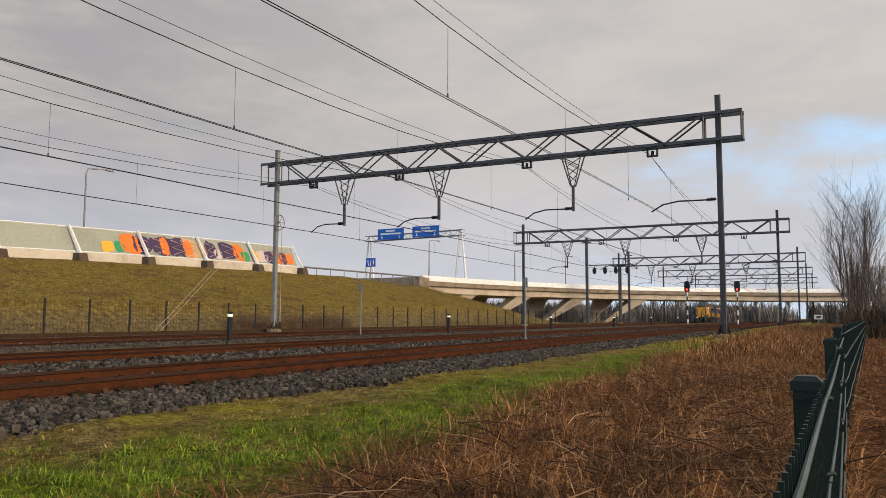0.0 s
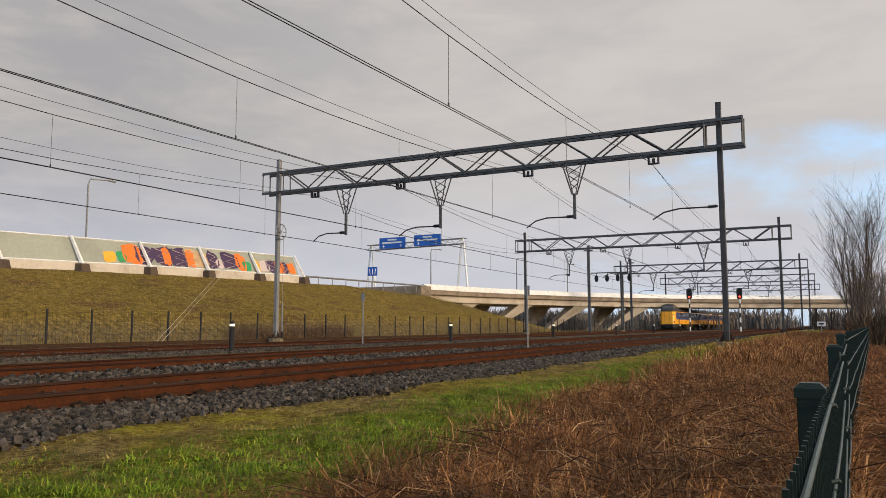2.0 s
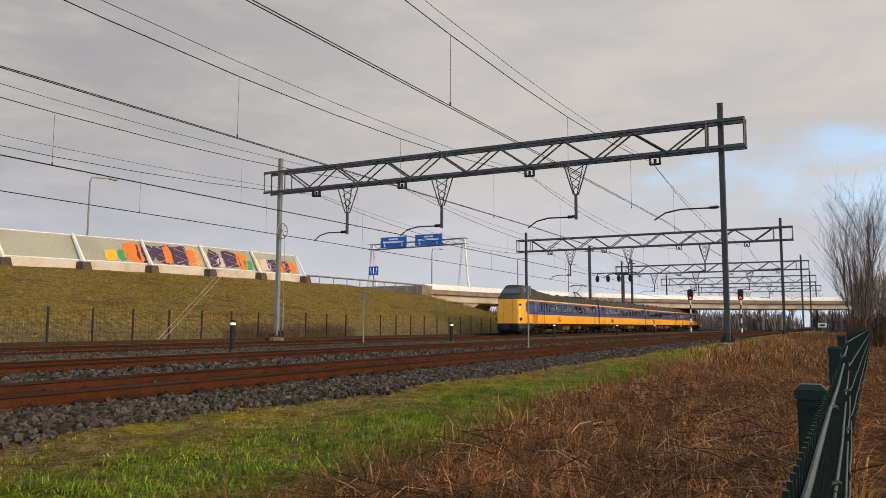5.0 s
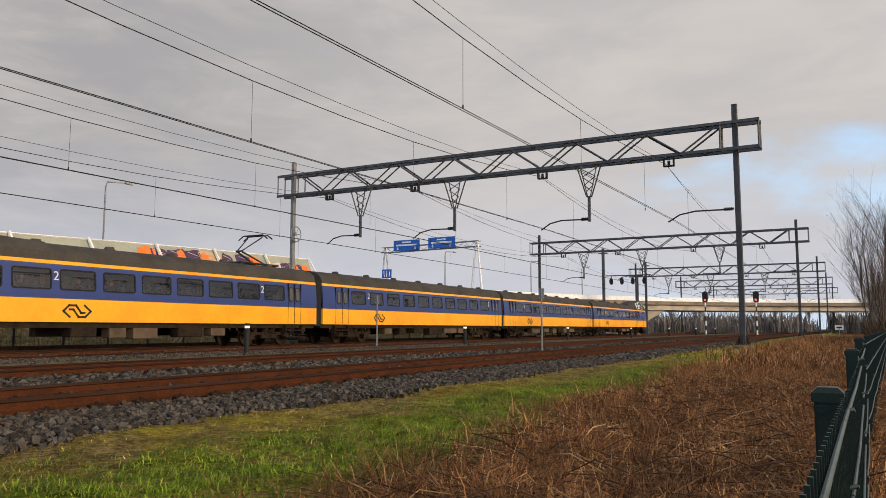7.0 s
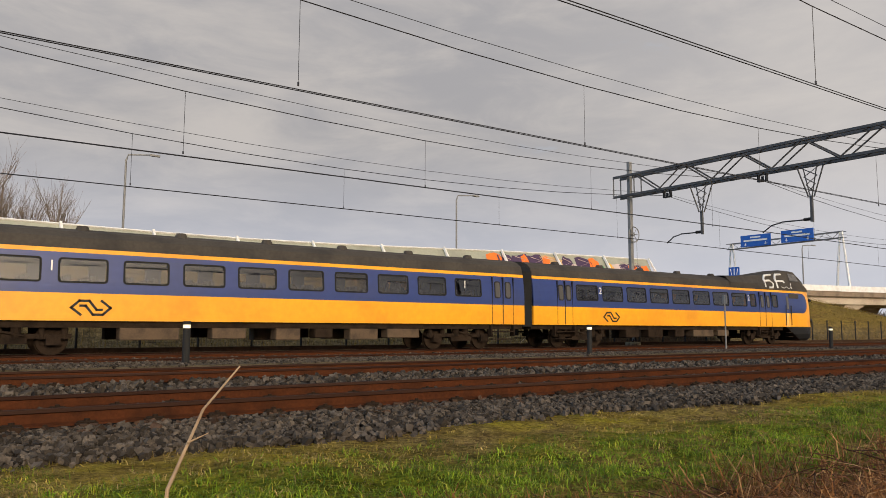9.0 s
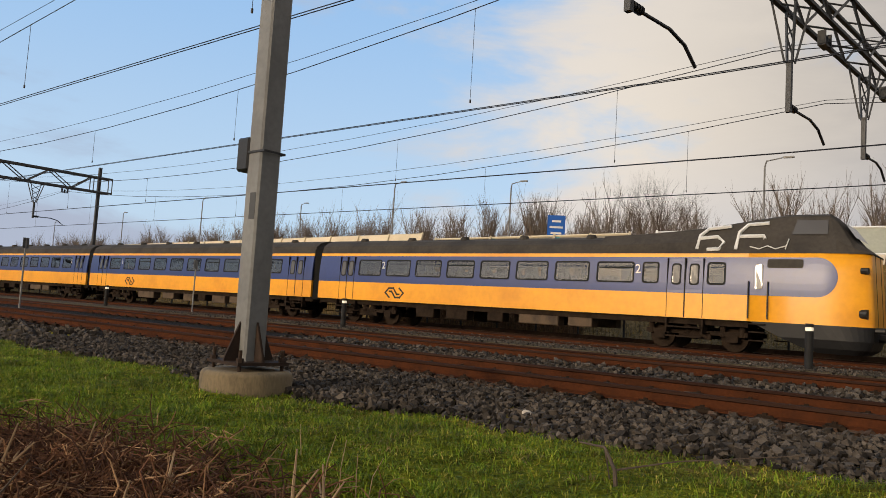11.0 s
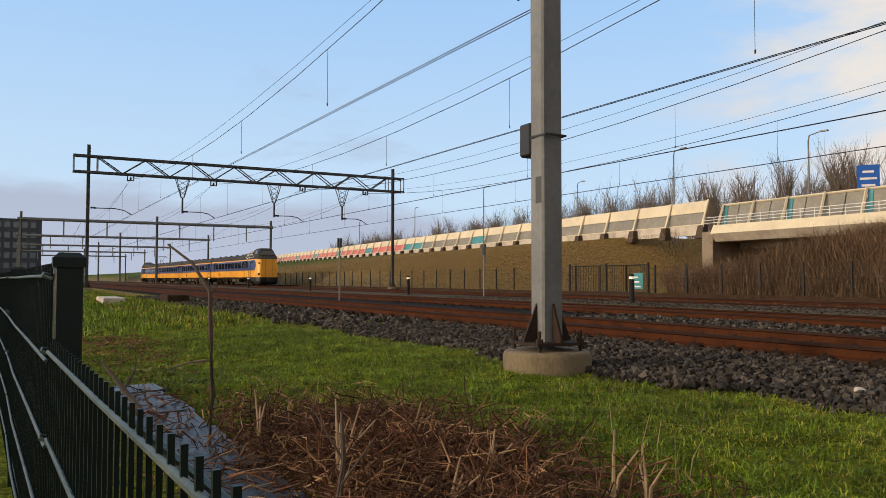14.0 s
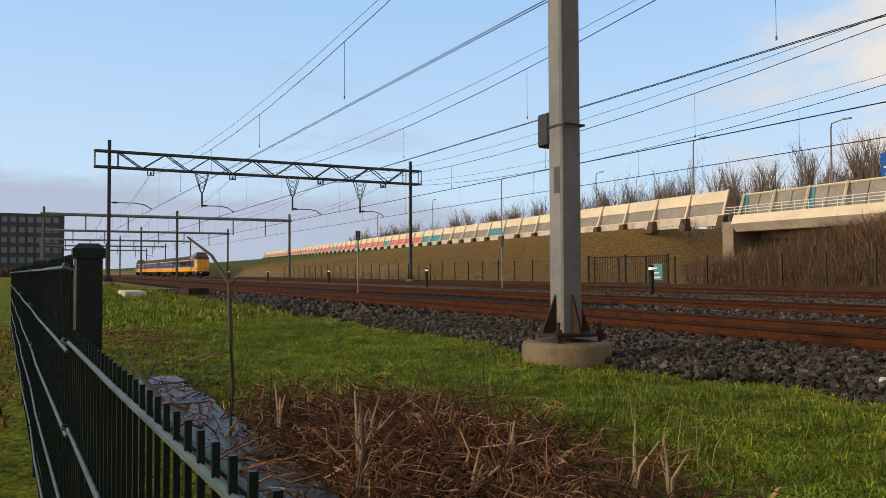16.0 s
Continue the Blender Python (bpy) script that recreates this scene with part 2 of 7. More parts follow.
def sweep(bm, profile, stations, closed=True, caps=True):
    """profile: points (u, v); stations: functions or matrices that place them."""
    rings = [[bm.verts.new(m @ Vector(p)) for p in profile] for m in stations]
    n = len(profile)
    for r0, r1 in zip(rings, rings[1:]):
        for k in range(n if closed else n - 1):
            bm.faces.new((r0[k], r0[(k + 1) % n], r1[(k + 1) % n], r1[k]))
    if closed and caps:
        bm.faces.new(rings[0][::-1])
        bm.faces.new(rings[-1])
    return rings


def tube(bm, points, r, sides=5, r_end=None):
    """A bent round bar through the points."""
    pts = [Vector(p) for p in points]
    r_end = r if r_end is None else r_end
    rings = []
    for i, p in enumerate(pts):
        d = (pts[min(i + 1, len(pts) - 1)] - pts[max(i - 1, 0)]).normalized()
        q = d.to_track_quat("Z", "X")
        rad = r + (r_end - r) * i / (len(pts) - 1)
        rings.append([bm.verts.new(p + q @ Vector((math.cos(k * math.tau / sides) * rad, math.sin(k * math.tau / sides) * rad, 0))) for k in range(sides)])
    for r0, r1 in zip(rings, rings[1:]):
        for k in range(sides):
            bm.faces.new((r0[k], r0[(k + 1) % sides], r1[(k + 1) % sides], r1[k]))
    bm.faces.new(rings[0][::-1])
    bm.faces.new(rings[-1])


def bevel(bm, width, segments=1):
    bmesh.ops.bevel(bm, geom=list(bm.edges), offset=width, segments=segments, affect="EDGES", clamp_overlap=True)


def mesh_of(name, bm, mat):
    me = bpy.data.meshes.new(name)
    bmesh.ops.recalc_face_normals(bm, faces=bm.faces) if len(bm.faces) < 20000 else None
    bm.to_mesh(me)
    bm.free()
    for m in mat if isinstance(mat, (list, tuple)) else (mat,):
        me.materials.append(m)
    return me


def part(name, bm, mat, parent=None, label="", smooth=False):
    me = mesh_of(name, bm, mat)
    if smooth:
        me.polygons.foreach_set("use_smooth", [True] * len(me.polygons))
    ob = new(name, me)
    ob.parent = parent
    return tagged(ob, label)


def thing(name, label, category, group="", at=None):
    ob = new(name)
    ob.empty_display_size = 0.2
    if at is not None:
        ob.matrix_basis = at
    return tagged(ob, label, category, group)


def structure(name, bm, mat, label, category):
    return tagged(part(name, bm, mat), label, category, kind="structure")


def raw_mesh(name, verts, faces, mat):
    me = bpy.data.meshes.new(name)
    me.from_pydata(verts, [], faces)
    for m in mat if isinstance(mat, (list, tuple)) else (mat,):
        me.materials.append(m)
    return me


# ---------------------------------------------------------------- plan
MAST_NEAR, MAST_FAR, MAST_TOP = -3.14, 21.9, 10.66      # y of the portal masts, height of their tops
TRACKS = ((0.75, 0.0), (6.22, -0.02), (13.4, -0.12), (18.95, -0.13))  # centre line y and height of the rail tops
FENCE_Y = 22.9


def road_y(x):
    """Near edge of the motorway bank's crown."""
    return 45 - (x - 40) * 0.1228


def road_z(x):
    """Height of the crown, with a shallow dip east of the bridge."""
    return 5.45 - (x - 40) * 0.006 - 0.62 * math.exp(-((x - 22) / 22) ** 2)


def smooth(a, b, v):
    t = min(max((v - a) / (b - a), 0), 1)
    return t * t * (3 - 2 * t)


def bank(x):
    """1 where the bank stands, 0 under the bridge and the viaduct."""
    return max(1 - smooth(-60, -55.5, x), smooth(-34, -22, x) * (1 - smooth(82, 97, x)))


def ground_z(x, y):
    z = -0.20 - 0.15 * smooth(-3.2, -6.5, y)
    if y < -1.2:
        z += 0.035 * noise.noise((x * 0.5, y * 0.5, 0)) + 0.035 * noise.noise((x * 1.7, y * 1.7, 3)) + 0.018 * noise.noise((x * 4.1, y * 4.1, 6))
        z += 0.10 * smooth(5, 14, x) * smooth(-3.5, -5.0, y)
    if -0.6 < y < 21.2:
        z = -0.5
    if y > 23.2:
        top = road_y(x)
        up = smooth(23.6, 27, y) * 0.25 + 0.75 * min(max((y - 25) / (top - 25), 0), 1)
        z = -0.3 + (road_z(x) + 0.3) * min(up, 1) * bank(x) + 0.05 * noise.noise((x * 0.3, y * 0.3, 5))
    return z


def axis(lo, hi, step, ends):
    v = list(np.arange(lo, hi + step / 2, step))
    grow = step
    while v[-1] < ends[1]:
        grow = min(grow * 1.35, 120)
        v.append(v[-1] + grow)
    grow = step
    while v[0] > ends[0]:
        grow = min(grow * 1.35, 120)
        v.insert(0, v[0] - grow)
    return v


def ground_material():
    m = bpy.data.materials.new("rough_winter_grass")
    m.use_nodes = True
    n, l = m.node_tree.nodes, m.node_tree.links
    b = n["Principled BSDF"]
    geo = n.new("ShaderNodeNewGeometry")
    sep = n.new("ShaderNodeSeparateXYZ")
    l.new(geo.outputs["Position"], sep.inputs[0])

    def tex(scale, detail=5, rough=0.6):
        t = n.new("ShaderNodeTexNoise")
        t.inputs["Scale"].default_value, t.inputs["Detail"].default_value, t.inputs["Roughness"].default_value = scale, detail, rough
        l.new(geo.outputs["Position"], t.inputs["Vector"])
        return t.outputs[0]

    def calc(op, a, c):
        k = n.new("ShaderNodeMath")
        k.operation = op
        for i, v in enumerate((a, c)):
            if isinstance(v, (int, float)):
                k.inputs[i].default_value = v
            else:
                l.new(v, k.inputs[i])
        return k.outputs[0]

    def step(v, lo, hi):
        r = n.new("ShaderNodeMapRange")
        r.interpolation_type = "SMOOTHSTEP"
        l.new(v, r.inputs[0])
        r.inputs[1].default_value, r.inputs[2].default_value = lo, hi
        return r.outputs[0]

    def mix(f, a, c):
        k = n.new("ShaderNodeMix")
        k.data_type = "RGBA"
        for i, v in ((0, f), (6, a), (7, c)):
            if isinstance(v, tuple):
                k.inputs[i].default_value = (*v, 1)
            else:
                l.new(v, k.inputs[i])
        return k.outputs[2]

    broad, mid, fine = tex(0.35), tex(1.6), tex(14, 6, 0.7)
    wander = calc("ADD", sep.outputs[1], calc("MULTIPLY", calc("SUBTRACT", mid, 0.5), 1.6))
    wander = calc("ADD", wander, calc("MULTIPLY", calc("SUBTRACT", broad, 0.5), 1.6))
    grass = mix(step(fine, 0.35, 0.7), (0.062, 0.088, 0.005), (0.175, 0.178, 0.013))
    moss = mix(step(mid, 0.35, 0.65), (0.190, 0.130, 0.024), (0.185, 0.155, 0.014))
    straw = mix(step(fine, 0.4, 0.65), (0.190, 0.135, 0.048), (0.075, 0.048, 0.020))
    brown = mix(step(fine, 0.35, 0.65), (0.045, 0.018, 0.007), (0.160, 0.070, 0.024))
    grass = mix(calc("MULTIPLY", step(sep.outputs[0], -0.5, 2.0), step(mid, 0.42, 0.58)), grass, mix(step(fine, 0.4, 0.65), (0.170, 0.128, 0.030), (0.080, 0.056, 0.018)))
    near = mix(step(wander, -3.4, -2.5), grass, mix(step(broad, 0.42, 0.6), moss, straw))
    # dead brambles fill the strip along the fence on the east side
    edge = wander
    near = mix(calc("MULTIPLY", step(edge, -4.6, -5.3), step(sep.outputs[0], -3.2, 0.8)), near, brown)
    bankc = mix(step(mid, 0.4, 0.62), (0.155, 0.108, 0.020), mix(step(fine, 0.35, 0.7), (0.230, 0.150, 0.040), (0.115, 0.088, 0.016)))
    bankc = mix(step(broad, 0.52, 0.66), bankc, (0.120, 0.068, 0.026))
    russet = mix(step(fine, 0.38, 0.64), (0.085, 0.048, 0.017), (0.270, 0.165, 0.046))
    bankc = mix(step(sep.outputs[0], 16, -4), bankc, russet)
    greener = mix(step(fine, 0.4, 0.7), (0.055, 0.080, 0.016), (0.085, 0.095, 0.022))
    bankc = mix(step(sep.outputs[0], -120, -190), bankc, greener)
    foot = mix(step(fine, 0.35, 0.6), (0.17, 0.125, 0.07), (0.11, 0.085, 0.04))
    bankc = mix(step(wander, 27.0, 24.5), bankc, foot)
    col = mix(step(sep.outputs[1], 20, 22), near, bankc)
    # matted stems, and gap shade put into the colour, a few centimetres across
    matted = n.new("ShaderNodeMapRange")
    l.new(tex(20, 6, 0.8), matted.inputs[0])
    matted.inputs[1].default_value, matted.inputs[2].default_value = 0.34, 0.66
    matted.inputs[3].default_value, matted.inputs[4].default_value = 0.30, 2.0
    tone = n.new("ShaderNodeHueSaturation")
    l.new(col, tone.inputs["Color"])
    l.new(matted.outputs[0], tone.inputs["Value"])
    clumps = n.new("ShaderNodeMapRange")
    l.new(tex(3.2, 4, 0.65), clumps.inputs[0])
    clumps.inputs[1].default_value, clumps.inputs[2].default_value = 0.32, 0.68
    clumps.inputs[3].default_value, clumps.inputs[4].default_value = 0.50, 1.45
    tuft = n.new("ShaderNodeHueSaturation")
    l.new(tone.outputs[0], tuft.inputs["Color"])
    l.new(clumps.outputs[0], tuft.inputs["Value"])
    l.new(tuft.outputs[0], b.inputs["Base Color"])
    b.inputs["Roughness"].default_value = 0.95
    b.inputs["Specular IOR Level"].default_value = 0.05
    bp = n.new("ShaderNodeBump")
    bp.inputs["Strength"].default_value, bp.inputs["Distance"].default_value = 1.0, 0.09
    l.new(tex(9, 6, 0.75), bp.inputs["Height"])
    l.new(bp.outputs[0], b.inputs["Normal"])
    return m


GROUND = ground_material()


def build_ground():
    xs = axis(-16, 30, 0.16, (-1900, 1900))
    ys = axis(-9, -1, 0.14, (-900, -9)) + axis(0, 20, 5, (0, 20)) + [21, 22, 23] + axis(23.6, 50, 1.2, (23.6, 1900))
    verts = [(x, y, ground_z(x, y)) for x in xs for y in ys]
    k = len(ys)
    faces = [(i * k + j, (i + 1) * k + j, (i + 1) * k + j + 1, i * k + j + 1) for i in range(len(xs) - 1) for j in range(k - 1)]
    me = raw_mesh("ground", verts, faces, GROUND)
    me.polygons.foreach_set("use_smooth", [True] * len(me.polygons))
    tagged(new("ground", me), "winter grass, moss and dead brambles beside the railway", "ground", kind="structure")


build_ground()


# ---------------------------------------------------------------- railway
def bed(name, y0, y1, top, foot, x0=-600, x1=600):
    """Ballast bed: a long low dam with sloping shoulders."""
    bm = bmesh.new()
    prof = [(0, y0 - foot, -0.45), (0, y0, top), (0, y1, top), (0, y1 + foot, -0.45)]
    sweep(bm, prof, [Matrix.Translation((x, 0, 0)) for x in (x0, x1)])
    return structure(name, bm, BALLAST, "dark grey crushed stone ballast bed", "ballast")


bed("ballast_near", -0.75, 8.3, -0.19, 1.05)
bed("ballast_far", 12.0, 20.9, -0.30, 0.6)
bm = bmesh.new()
box(bm, -600, 600, 9.3, 11.7, -0.6, -0.10)
structure("service_path", bm, PATH_STONE, "flat grey gravel path between the tracks", "path")

RAIL_PROFILE = [(0, -0.07, -0.159), (0, 0.07, -0.159), (0, 0.07, -0.147), (0, 0.012, -0.125), (0, 0.010, -0.045), (0, 0.035, -0.035), (0, 0.035, -0.006), (0, 0.026, 0), (0, -0.026, 0), (0, -0.035, -0.006), (0, -0.035, -0.035), (0, -0.010, -0.045), (0, -0.012, -0.125), (0, -0.07, -0.147)]


def rail(track, y, z):
    bm = bmesh.new()
    rings = sweep(bm, RAIL_PROFILE, [Matrix.Translation((x, y, z)) for x in (-500, -60, 0, 60, 500)])
    ob = part("rail", bm, [RUST, RAIL_HEAD], track, "rusty steel rail with a worn head")
    for p in ob.data.polygons:
        if p.center.z > z - 0.041:
            p.material_index = 1
    return ob


def sleeper_meshes():
    bm = bmesh.new()
    box(bm, -0.13, 0.13, -1.28, 1.28, -0.37, -0.175)
    for v in bm.verts:
        if v.co.z > -0.2:
            v.co.x *= 0.75
    s = mesh_of("sleeper", bm, SLEEPER)
    bm = bmesh.new()
    for side in (-1, 1):
        box(bm, -0.05, 0.05, side * 0.12 - 0.035, side * 0.12 + 0.035, -0.17, -0.135)
        rod(bm, (-0.035, side * 0.095, -0.13), (0.035, side * 0.15, -0.13), 0.017, 5)
        rod(bm, (0.0, side * 0.125, -0.15), (0.0, side * 0.125, -0.095), 0.014, 6)
    for v in bm.verts:
        v.co.x *= 1.9
    c = mesh_of("rail_clip", bm, UNDER)
    return s, c


SLEEPER_MESH, CLIP_MESH = sleeper_meshes()
for i, (ty, tz) in enumerate(TRACKS):
    track = thing("railway_track", ("rusty rails on concrete sleepers, the track beside the grass", "rusty track on concrete sleepers before the gravel path", "rusty track on concrete sleepers behind the gravel path", "rusty far track that the train runs on")[i], "railway track", "tracks")
    tagged(track, kind="structure")
    for s in (-1, 1):
        rail(track, ty + s * 0.7525, tz)
    for k in range(-60 if i < 2 else -45, 90 if i < 2 else 60):
        ob = new("sleeper", SLEEPER_MESH)
        ob.parent, ob.location = track, (k * 0.6 + 0.3, ty, tz)
        for s in (-1, 1):
            if i > 1 or (k > 60 or k < -45):
                continue
            c = new("rail_clip", CLIP_MESH)
            c.parent, c.location = track, (k * 0.6 + 0.3, ty + s * 0.7525, tz)


# ---------------------------------------------------------------- overhead line portals
def column(bm, y, z0, z1, w=0.3):
    """Square hollow post with slightly rounded corners."""
    c, k = w / 2, 0.02
    prof = [(-c + k, -c, 0), (c - k, -c, 0), (c, -c + k, 0), (c, c - k, 0), (c - k, c, 0), (-c + k, c, 0), (-c, c - k, 0), (-c, -c + k, 0)]
    sweep(bm, prof, [Matrix.Translation((0, y, z)) for z in (z0, z1)])


def footing(parent, y, big):
    bm = bmesh.new()
    r = 0.44
    prof = [(r, -0.75), (r, -0.05), (r - 0.012, -0.02), (r - 0.035, -0.004), (r - 0.06, 0.0), (r - 0.2, 0.002)]
    rings = [[bm.verts.new((rad * math.cos(a * math.tau / 28), y + rad * math.sin(a * math.tau / 28), z)) for a in range(28)] for rad, z in prof]
    for r0, r1 in zip(rings, rings[1:]):
        for k in range(28):
            bm.faces.new((r0[k], r0[(k + 1) % 28], r1[(k + 1) % 28], r1[k]))
    bm.faces.new(rings[-1])
    foot = part("footing", bm, CONCRETE, parent, "round stained concrete footing", True)
    bm = bmesh.new()
    box(bm, -0.28, 0.28, y - 0.28, y + 0.28, 0.055, 0.085)
    part("base_plate", bm, DARK_RUST, foot, "dark rusted steel base plate")
    for sx in (-1, 1):
        for sy in (-1, 1):
            bm = bmesh.new()
            rod(bm, (sx * 0.235, y + sy * 0.235, -0.02), (sx * 0.235, y + sy * 0.235, 0.20), 0.018, 8)
            rod(bm, (sx * 0.235, y + sy * 0.235, 0.085), (sx * 0.235, y + sy * 0.235, 0.125), 0.036, 6)
            part("anchor_bolt", bm, DARK_RUST, foot)
    for ax in (0, 1):
        for s in (-1, 1):
            bm = bmesh.new()
            pts = [(0.1175, 0.085), (0.27, 0.085), (0.265, 0.12), (0.12, 0.46)]
            for d in (-0.012, 0.012):
                vs = [bm.verts.new((s * u, y + d, z) if ax == 0 else (d, y + s * u, z)) for u, z in pts]
                bm.faces.new(vs)
            bm.verts.ensure_lookup_table()
            for k in range(4):
                bm.faces.new((bm.verts[k], bm.verts[(k + 1) % 4], bm.verts[4 + (k + 1) % 4], bm.verts[4 + k]))
            part("gusset", bm, DARK_RUST, foot, "rusted triangular gusset plate")


CATENARIES = (-0.22, 5.98, 13.4, 19.2)   # y of the four overhead lines
DROPS = (3.6, 10.95, 17.0)
BEAM_LOW, BEAM_HIGH = 8.63, 9.82


def portal(x, near_mat=GALV, far_mat=GALV):
    label = "lattice steel portal carrying the overhead lines across the tracks"
    p = thing("overhead_line_portal", label, "catenary portal", "lattice portals over the tracks", pose(x, 0, 0))
    for y, mast_mat in ((MAST_NEAR, near_mat), (MAST_FAR, far_mat)):
        bm = bmesh.new()
        column(bm, y, 0.085, MAST_TOP, 0.235)
        box(bm, -0.125, 0.125, y - 0.125, y + 0.125, MAST_TOP, MAST_TOP + 0.015)
        part("mast", bm, mast_mat, p, "weathered square steel mast")
        footing(p, y, y < 0)
    y0, y1 = MAST_NEAR - 1.05, MAST_FAR + 1.0
    for z in (BEAM_LOW, BEAM_HIGH):
        for dx_ in (-0.32, 0.32):
            bm = bmesh.new()
            box(bm, dx_ - 0.06, dx_ + 0.06, y0, y1, z - 0.075, z - 0.05)
            box(bm, dx_ - 0.012, dx_ + 0.012, y0, y1, z - 0.05, z + 0.075)
            part("chord", bm, DARK_STEEL, p, "dark steel chord of the lattice beam")
    for dx_ in (-0.32, 0.32):
        n = 14
        step = (MAST_FAR - MAST_NEAR - 1.2) / n
        for k in range(n):
            a = MAST_NEAR + 0.6 + k * step
            lo_, hi_ = (BEAM_LOW, BEAM_HIGH) if k % 2 else (BEAM_HIGH, BEAM_LOW)
            bm = bmesh.new()
            rod(bm, (dx_, a, lo_), (dx_, a + step, hi_), 0.045, 4)
            part("diagonal", bm, DARK_STEEL, p)
        for yy in (y0 + 0.05, MAST_NEAR + 0.6, MAST_FAR - 0.6, y1 - 0.05):
            bm = bmesh.new()
            rod(bm, (dx_, yy, BEAM_LOW), (dx_, yy, BEAM_HIGH), 0.045, 4)
            part("upright", bm, DARK_STEEL, p)
    for k in range(15):
        yy = MAST_NEAR + 0.6 + k * (MAST_FAR - MAST_NEAR - 1.2) / 14
        for z in (BEAM_LOW, BEAM_HIGH):
            bm = bmesh.new()
            rod(bm, (-0.32, yy, z), (0.32, yy + (0.9 if k < 14 else 0), z), 0.03, 4)
            part("cross_tie", bm, DARK_STEEL, p)
    for yd in DROPS:
        bm = bmesh.new()
        rod(bm, (0, yd, 7.1), (0, yd, 5.85), 0.085, 4, turn=math.pi / 4)
        drop = part("drop_post", bm, DARK_STEEL, p, "tapered lattice post hanging from the beam")
        for s in (-1, 1):
            for dx_ in (-0.3, 0.3):
                bm = bmesh.new()
                rod(bm, (dx_, yd + s * 0.52, BEAM_LOW), (dx_ * 0.3, yd + s * 0.09, 7.05), 0.035, 4)
                part("lattice_leg", bm, DARK_STEEL, drop)
        for z0_, z1_, w0, w1 in ((8.5, 8.05, 0.45, 0.33), (8.05, 7.65, 0.33, 0.23), (7.65, 7.3, 0.23, 0.15)):
            for s in (-1, 1):
                bm = bmesh.new()
                rod(bm, (0, yd + s * w0, z0_), (0, yd - s * w1, z1_), 0.022, 4)
                part("lattice_brace", bm, DARK_STEEL, drop)
    for yc in CATENARIES:
        bm = bmesh.new()
        box(bm, -0.10, 0.10, yc - 0.25, yc - 0.19, BEAM_LOW - 0.45, BEAM_LOW - 0.08)
        box(bm, -0.10, 0.10, yc + 0.19, yc + 0.25, BEAM_LOW - 0.45, BEAM_LOW - 0.08)
        box(bm, -0.10, 0.10, yc - 0.25, yc + 0.25, BEAM_LOW - 0.47, BEAM_LOW - 0.42)
        rod(bm, (0, yc, BEAM_LOW - 0.42), (0, yc, BEAM_LOW - 0.2), 0.07, 8)
        part("suspension_bracket", bm, BLACK, p, "black wire suspension bracket")
    for yc, root in ((CATENARIES[0], MAST_NEAR + 0.17), (CATENARIES[1], DROPS[0]), (CATENARIES[2], DROPS[1]), (CATENARIES[3], DROPS[2])):
        bm = bmesh.new()
        d = yc - root
        rod(bm, (0, root, 6.0), (0, root + 0.42, 5.98), 0.05, 8)
        for k in range(4):
            rod(bm, (0, root + 0.08 + k * 0.09, 5.99), (0, root + 0.12 + k * 0.09, 5.99), 0.085, 10)
        tube(bm, [(0, root + 0.4, 5.98), (0, root + d * 0.6, 6.0), (0, root + d * 0.85, 5.88), (0, yc + 0.1, 5.58)], 0.035, 6)
        part("registration_arm", bm, BLACK, p, "curved arm steadying the contact wire")
    return p


PORTALS = (-61.6, -6.03, 35.1, 75.7, 116.0, 150.0, 188.0)
first_portal = portal(-6.03)
first_portal.matrix_basis = pose(-5.81, -0.01, 0, 0, 0, -4.6)
east_portal = portal(35.1, DARK_MAST, GALV)
east_portal.matrix_basis = pose(35.1, -0.15, 0)
dark_portal = portal(-61.6, DARK_MAST, DARK_MAST)
for px in PORTALS:
    if px > 40:
        copy_thing(dark_portal, pose(px, 0, 0))


STAGGER = {-61.6: 0.1, -6.03: 0.50, 35.1: -0.45, 75.7: -0.2, 116.0: -0.3}


def wires():
    """Contact wires, sagging carrying wires and their droppers, line by line."""
    spans = list(PORTALS) + [260.0]
    spans = [-160.0, -110.0] + spans
    for yc in CATENARIES:
        line = thing("overhead_line", "dark copper overhead line with droppers above a track", "overhead line", "overhead lines")
        for off in (-0.04, 0.04):
            bm = bmesh.new()
            tube(bm, [(x, yc + off + STAGGER.get(x, 0.0), 5.55) for x in spans], 0.011, 4)
            part("contact_wire", bm, WIRE, line)
        pts = []
        for a, b in zip(spans, spans[1:]):
            for k in range(10):
                s = k / 10
                pts.append((a + (b - a) * s, yc, 8.3 - 1.55 * 4 * s * (1 - s) * ((b - a) / 57)))
        bm = bmesh.new()
        tube(bm, pts, 0.014, 4)
        part("carrying_wire", bm, WIRE, line)
        bm = bmesh.new()
        tube(bm, [(x, y + 0.12, 8.45 + (z - 8.3) * 0.74) for x, y, z in pts], 0.009, 4)
        part("feeder_wire", bm, WIRE, line)
        for a, b in zip(spans, spans[1:]):
            n = max(3, int((b - a) / 8.2))
            for k in range(n):
                s = (k + 0.5) / n
                z = 8.3 - 1.55 * 4 * s * (1 - s) * ((b - a) / 57)
                bm = bmesh.new()
                x = a + (b - a) * s
                rod(bm, (x, yc, 5.56), (x, yc, z), 0.007, 4)
                rod(bm, (x, yc, 5.56), (x, yc, 5.64), 0.022, 5)
                part("dropper", bm, WIRE, line)


wires()


